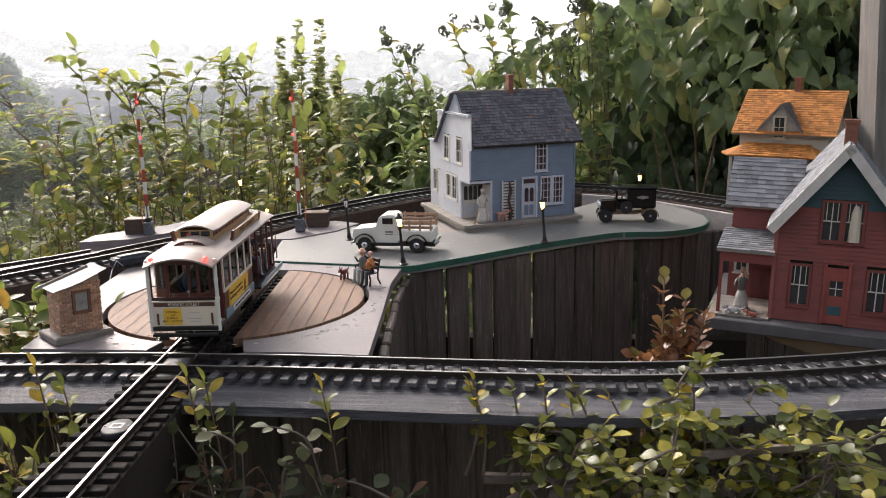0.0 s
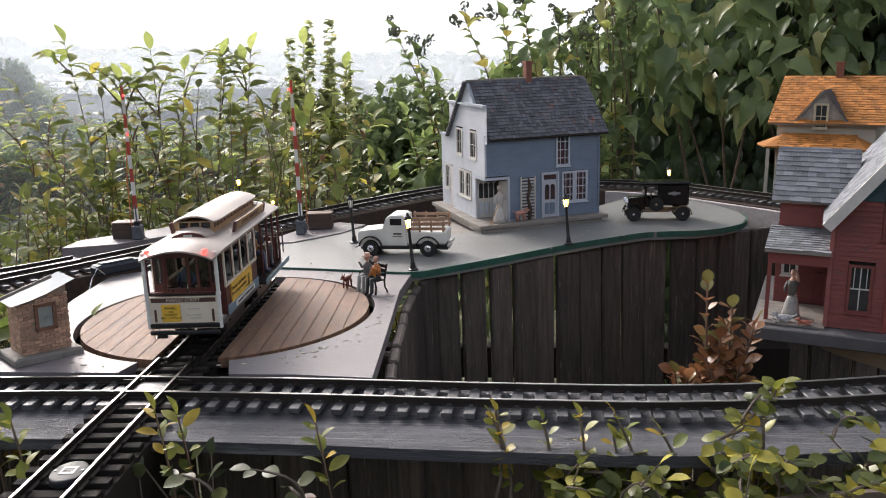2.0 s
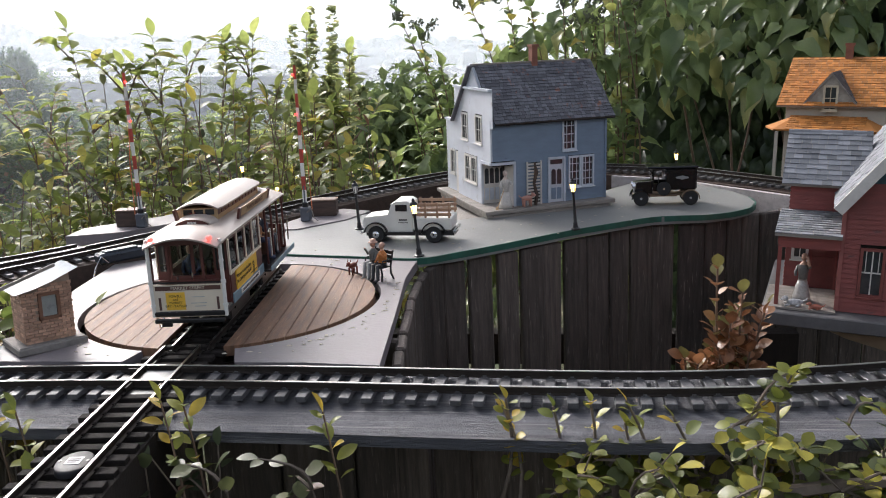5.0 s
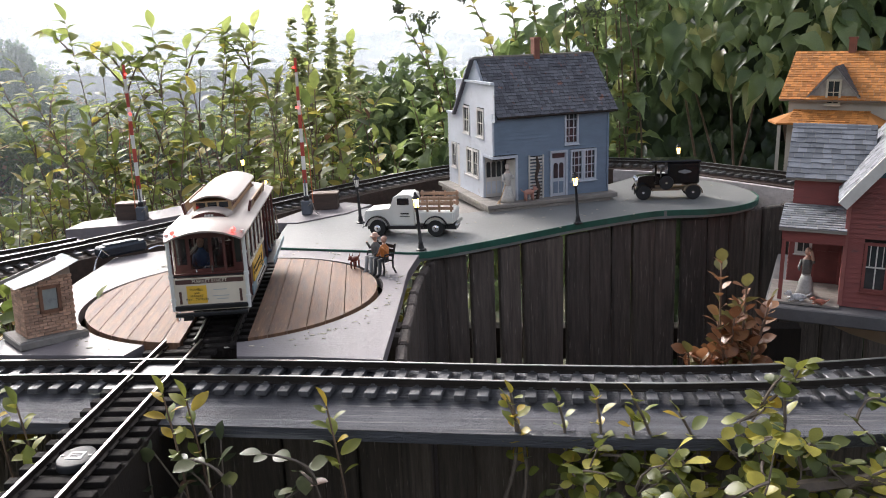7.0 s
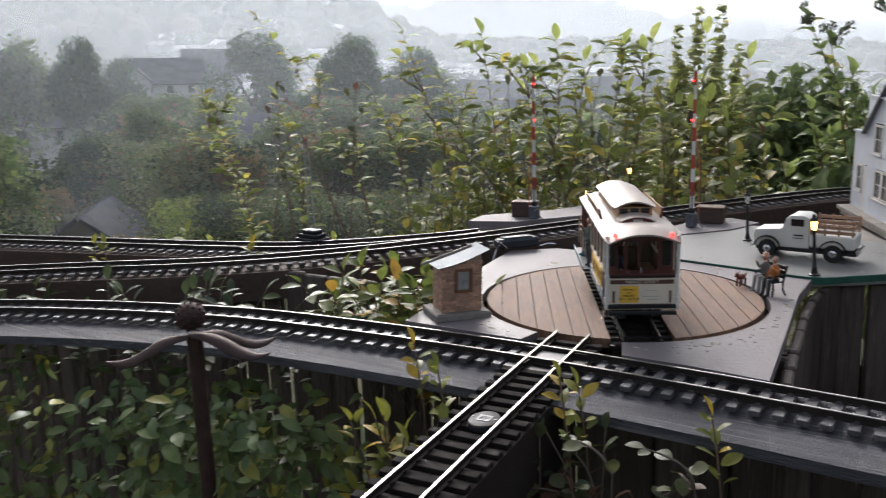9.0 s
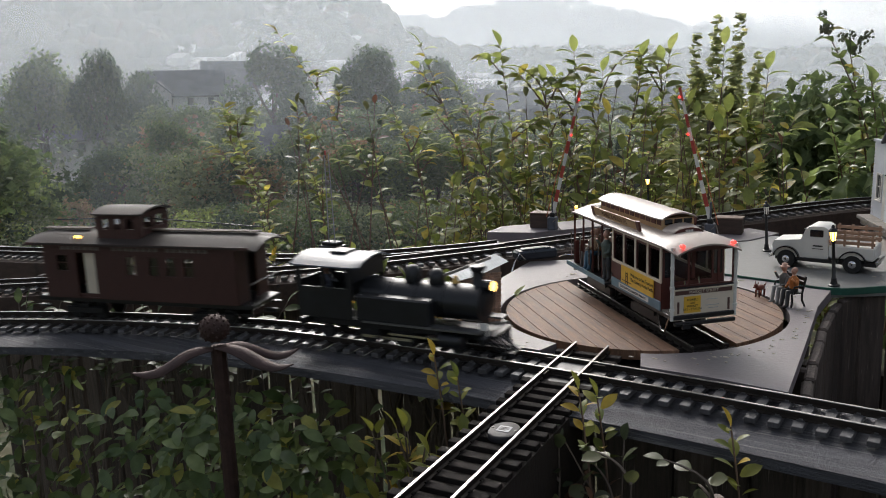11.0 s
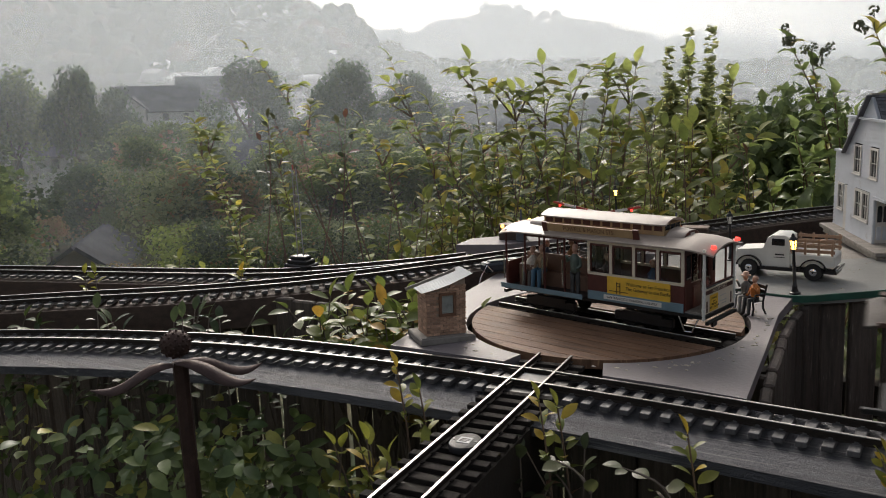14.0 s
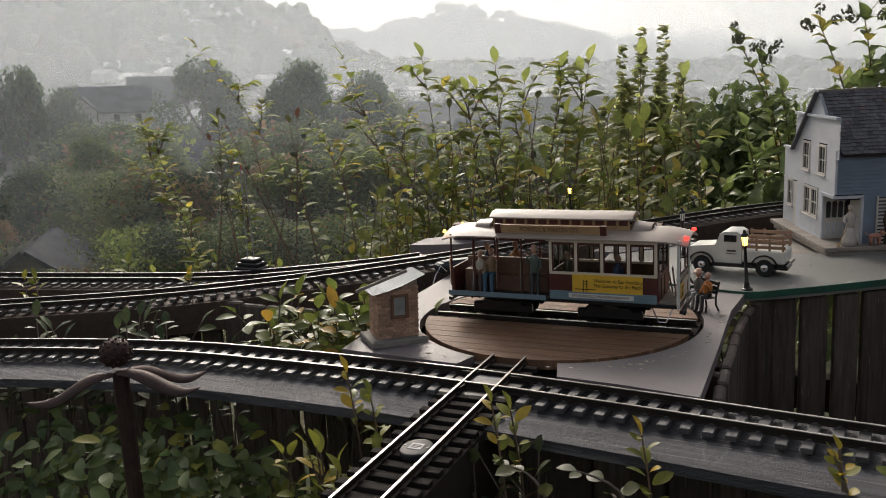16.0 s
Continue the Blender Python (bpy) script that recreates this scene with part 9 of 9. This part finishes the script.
for k in range(9000):
    az = rnd.uniform(-70, 22)
    dist = 430 * (2900 / 430) ** rnd.random()
    x, y = dist * math.sin(radians(az)), dist * math.cos(radians(az))
    z = ground_height(x, y)
    s = rnd.uniform(4, 9) * (1 + dist / 2500)
    hgt = s * rnd.uniform(0.9, 1.7)
    o = len(wv)
    n = 6
    wv += [(x + s * rnd.uniform(0.7, 1.1) * math.cos(6.28 * i / n), y + s * math.sin(6.28 * i / n), z + hgt * rnd.uniform(0.1, 0.45)) for i in range(n)]
    wv += [(x + s * 0.55 * rnd.uniform(0.7, 1.2) * math.cos(6.28 * i / n), y + s * 0.55 * math.sin(6.28 * i / n), z + hgt * rnd.uniform(0.7, 0.95)) for i in range(n)]
    wv.append((x, y, z + hgt))
    wf += [(o + i, o + (i + 1) % n, o + n + (i + 1) % n, o + n + i) for i in range(n)] + [(o + n + i, o + n + (i + 1) % n, o + 2 * n) for i in range(n)]
wm_ = bpy.data.meshes.new("far_woods")
wm_.from_pydata(wv, [], wf)
M_WOODS = leafy("far_trees", (0.045, 0.065, 0.032), (0.10, 0.11, 0.055), (0.14, 0.10, 0.06), 0.8, 0.1, 0.06)
tagged(part("far_woods", wm_, M_WOODS, m=LEVEL), "far woods and street trees across the valley", "woods", kind="stuff")

# far town: pale roofs and walls between the trees
tv = Bag()
for k in range(1700):
    az = rnd.uniform(-50, 20)
    dist = 240 * (2300 / 240) ** (rnd.random() ** 0.8)
    x, y = dist * math.sin(radians(az)), dist * math.cos(radians(az))
    z = ground_height(x, y)
    w, d, hh = rnd.uniform(7, 14), rnd.uniform(6, 11), rnd.uniform(2.8, 5)
    mm = Matrix.Translation((x, y, z)) @ Matrix.Rotation(rnd.uniform(0, 3.1), 4, "Z")
    tv.add([(-w / 2, -d / 2, 0), (w / 2, -d / 2, 0), (w / 2, d / 2, 0), (-w / 2, d / 2, 0), (-w / 2, -d / 2, hh), (w / 2, -d / 2, hh), (w / 2, d / 2, hh), (-w / 2, d / 2, hh), (-w / 2, 0, hh * 1.5), (w / 2, 0, hh * 1.5)], [(0, 1, 5, 4), (2, 3, 7, 6), (1, 2, 6, 9, 5), (3, 0, 4, 8, 7), (4, 5, 9, 8), (6, 7, 8, 9)], mm)
tme = tv.mesh("far_town", fix=False)
M_TOWN = leafy("far_roofs", (0.16, 0.15, 0.15), (0.42, 0.41, 0.40), (0.80, 0.79, 0.76), 0.7, 0.0, 0.16)
tagged(part("far_town", tme, M_TOWN, m=LEVEL), "far town of small pale roofs on the plain", "town", kind="stuff")


# nearer valley houses
def valley_house(az, dist, el_ridge, w, d, turn, label, wall_c, roof_c, chimney_at=None, storeys=1, gable=None):
    x, y = dist * math.sin(radians(az)), dist * math.cos(radians(az))
    ridge = 0.35 + dist * math.tan(radians(el_ridge))
    hh = 2.9 * storeys
    rise = d * 0.36
    m = LEVEL @ Matrix.Translation((x, y, ridge - hh - rise)) @ Matrix.Rotation(radians(turn), 4, "Z")
    hs = thing("valley_house", m, label, "house", "valley houses")
    wall = part("wall", Bag().box(0, 0, hh / 2 - 3, w, d, hh + 6).add([(-w / 2, -d / 2, hh), (-w / 2, d / 2, hh), (-w / 2, 0, hh + rise), (w / 2, -d / 2, hh), (w / 2, d / 2, hh), (w / 2, 0, hh + rise)], [(0, 2, 1), (3, 4, 5)]), wall_c, hs)
    for s in (-1, 1):
        part("roof", Bag().prism([(0, 0), (w + 1.2, 0), (w + 1.2, math.hypot(d / 2 + 0.6, rise * 1.2)), (0, math.hypot(d / 2 + 0.6, rise * 1.2))], 0, 0.25), roof_c, hs, m=slope((s * (w / 2 + 0.6), s * (d / 2 + 0.6), hh - rise * 0.2), (-s * (w / 2 + 0.6), s * (d / 2 + 0.6), hh - rise * 0.2), (s * (w / 2 + 0.6), 0, hh + rise)))
    for f in range(storeys):
        for k in range(max(2, int(w // 3.2))):
            u = -w / 2 + w * (k + 0.5) / max(2, int(w // 3.2))
            wi = part("window", Bag().box(u, -d / 2 - 0.05, 1.5 + 2.9 * f, 1.2, 0.2, 1.5), M_WHITE, hs)
            part("pane", Bag().box(u, -d / 2 - 0.16, 1.5 + 2.9 * f, 0.9, 0.05, 1.2), M_DARKGLASS, wi)
    for u in (-1, 1):
        wi = part("window", Bag().box(u * (w / 2 + 0.05), 0, 1.6, 0.2, 1.6, 1.5), M_WHITE, hs)
        part("pane", Bag().box(u * (w / 2 + 0.16), 0, 1.6, 0.05, 1.3, 1.2), M_DARKGLASS, wi)
    if gable is not None:
        g = d / 2 + 1.6
        wing = part("gable_wing", Bag().box(gable, -d / 4 - 0.8, hh / 2 - 1, 4.4, d / 2 + 1.6, hh + 2).add([(gable - 2.2, -g, hh), (gable + 2.2, -g, hh), (gable, -g, hh + 1.9)], [(0, 1, 2)]), M_OLDWHITE, hs, "pale gabled wing")
        part("window", Bag().box(gable, -g - 0.05, hh - 1.2, 1.3, 0.2, 1.4), M_DARKGLASS, wing)
        for e in (-1, 1):
            part("roof", Bag().prism([(0, 0), (g, 0), (g, 3.2), (0, 3.2)], 0, 0.2), roof_c, hs, m=slope((gable + e * 2.6, -g - 0.3 if e > 0 else 0, hh - 0.3), (gable + e * 2.6, 0 if e > 0 else -g - 0.3, hh - 0.3), (gable, -g - 0.3 if e > 0 else 0, hh + 2.0)))
    if chimney_at is not None:
        part("chimney", Bag().box(chimney_at, 0.5, hh + rise * 0.6, 1.2, 1.0, 4.0), M_OLDWHITE, hs)
    return hs


M_HWALL = mat("house_wall", (0.74, 0.74, 0.73), 0.8, 0, 0.1, 0.6, 0.1, 3)
M_HROOF = mat("house_roof", (0.11, 0.115, 0.13), 0.9, 0, 0.3, 0.8, 0.2, 4, spec=0.1)
M_HTAN = mat("house_tan", (0.42, 0.37, 0.30), 0.8, 0, 0.1, 0.6, 0.1, 3)
valley_house(-57.4, 128, -4.78, 9, 7, 62, "grey two-storey house with a white chimney among trees", M_HWALL, M_HROOF, 3.0, 2, -2.5)
valley_house(-50.0, 150, -2.15, 13, 9, 46, "long grey-roofed house among the trees", M_HWALL, M_HROOF, None, 1, -3.5)
valley_house(-46.9, 158, -1.6, 9, 10, 46, "tall grey-roofed house wing among the trees", M_HWALL, M_HROOF, None, 1)
valley_house(-54.6, 58, -11.37, 6, 4.8, 128, "dark-roofed house gable just below the garden", M_HTAN, M_HROOF, None, 1)
valley_house(-43.4, 105, -5.8, 13, 8, 30, "grey-roofed house half hidden by trees", M_HWALL, M_HROOF, 4.0, 1)
valley_house(-24.0, 150, -4.6, 18, 9, 20, "low pale house beyond the shrubs", M_HTAN, M_HROOF, None, 1)
valley_house(-28.5, 170, -3.6, 16, 9, -10, "low tan house beyond the shrubs", M_HTAN, M_HROOF, None, 1)
valley_house(-20.0, 200, -3.2, 20, 9, 35, "low grey house in the valley", M_HWALL, M_HROOF, None, 1)


def motions():
    walk(turntable, [(t, Matrix.Translation(PIT) @ pose(0, 0, 0, 0, 0, a)) for t, a in TURN_ROWS])
    walk(cable_car, [(t, Matrix.Translation(PIT + Vector((0, 0, RAIL_TOP))) @ pose(0, 0, 0, 0, 0, a) @ pose(s + 0.0147, 0, 0)) for t, a, s in CAR_ROWS])
    for carried, ahead in ((locomotive, LOCO_AHEAD), (caboose, 0.0)):
        walk(carried, [(t, on_main(x + ahead)) for t, x in TRAIN_ROWS])
    for arm, way in ((gate_arm_left, 1), (gate_arm_right, -1)):
        walk(arm, [(t, Matrix.Translation((0, 0, 0.034)) @ pose(0, 0, 0, 0, way * a, 0)) for t, a in GATE_ROWS])


motions()
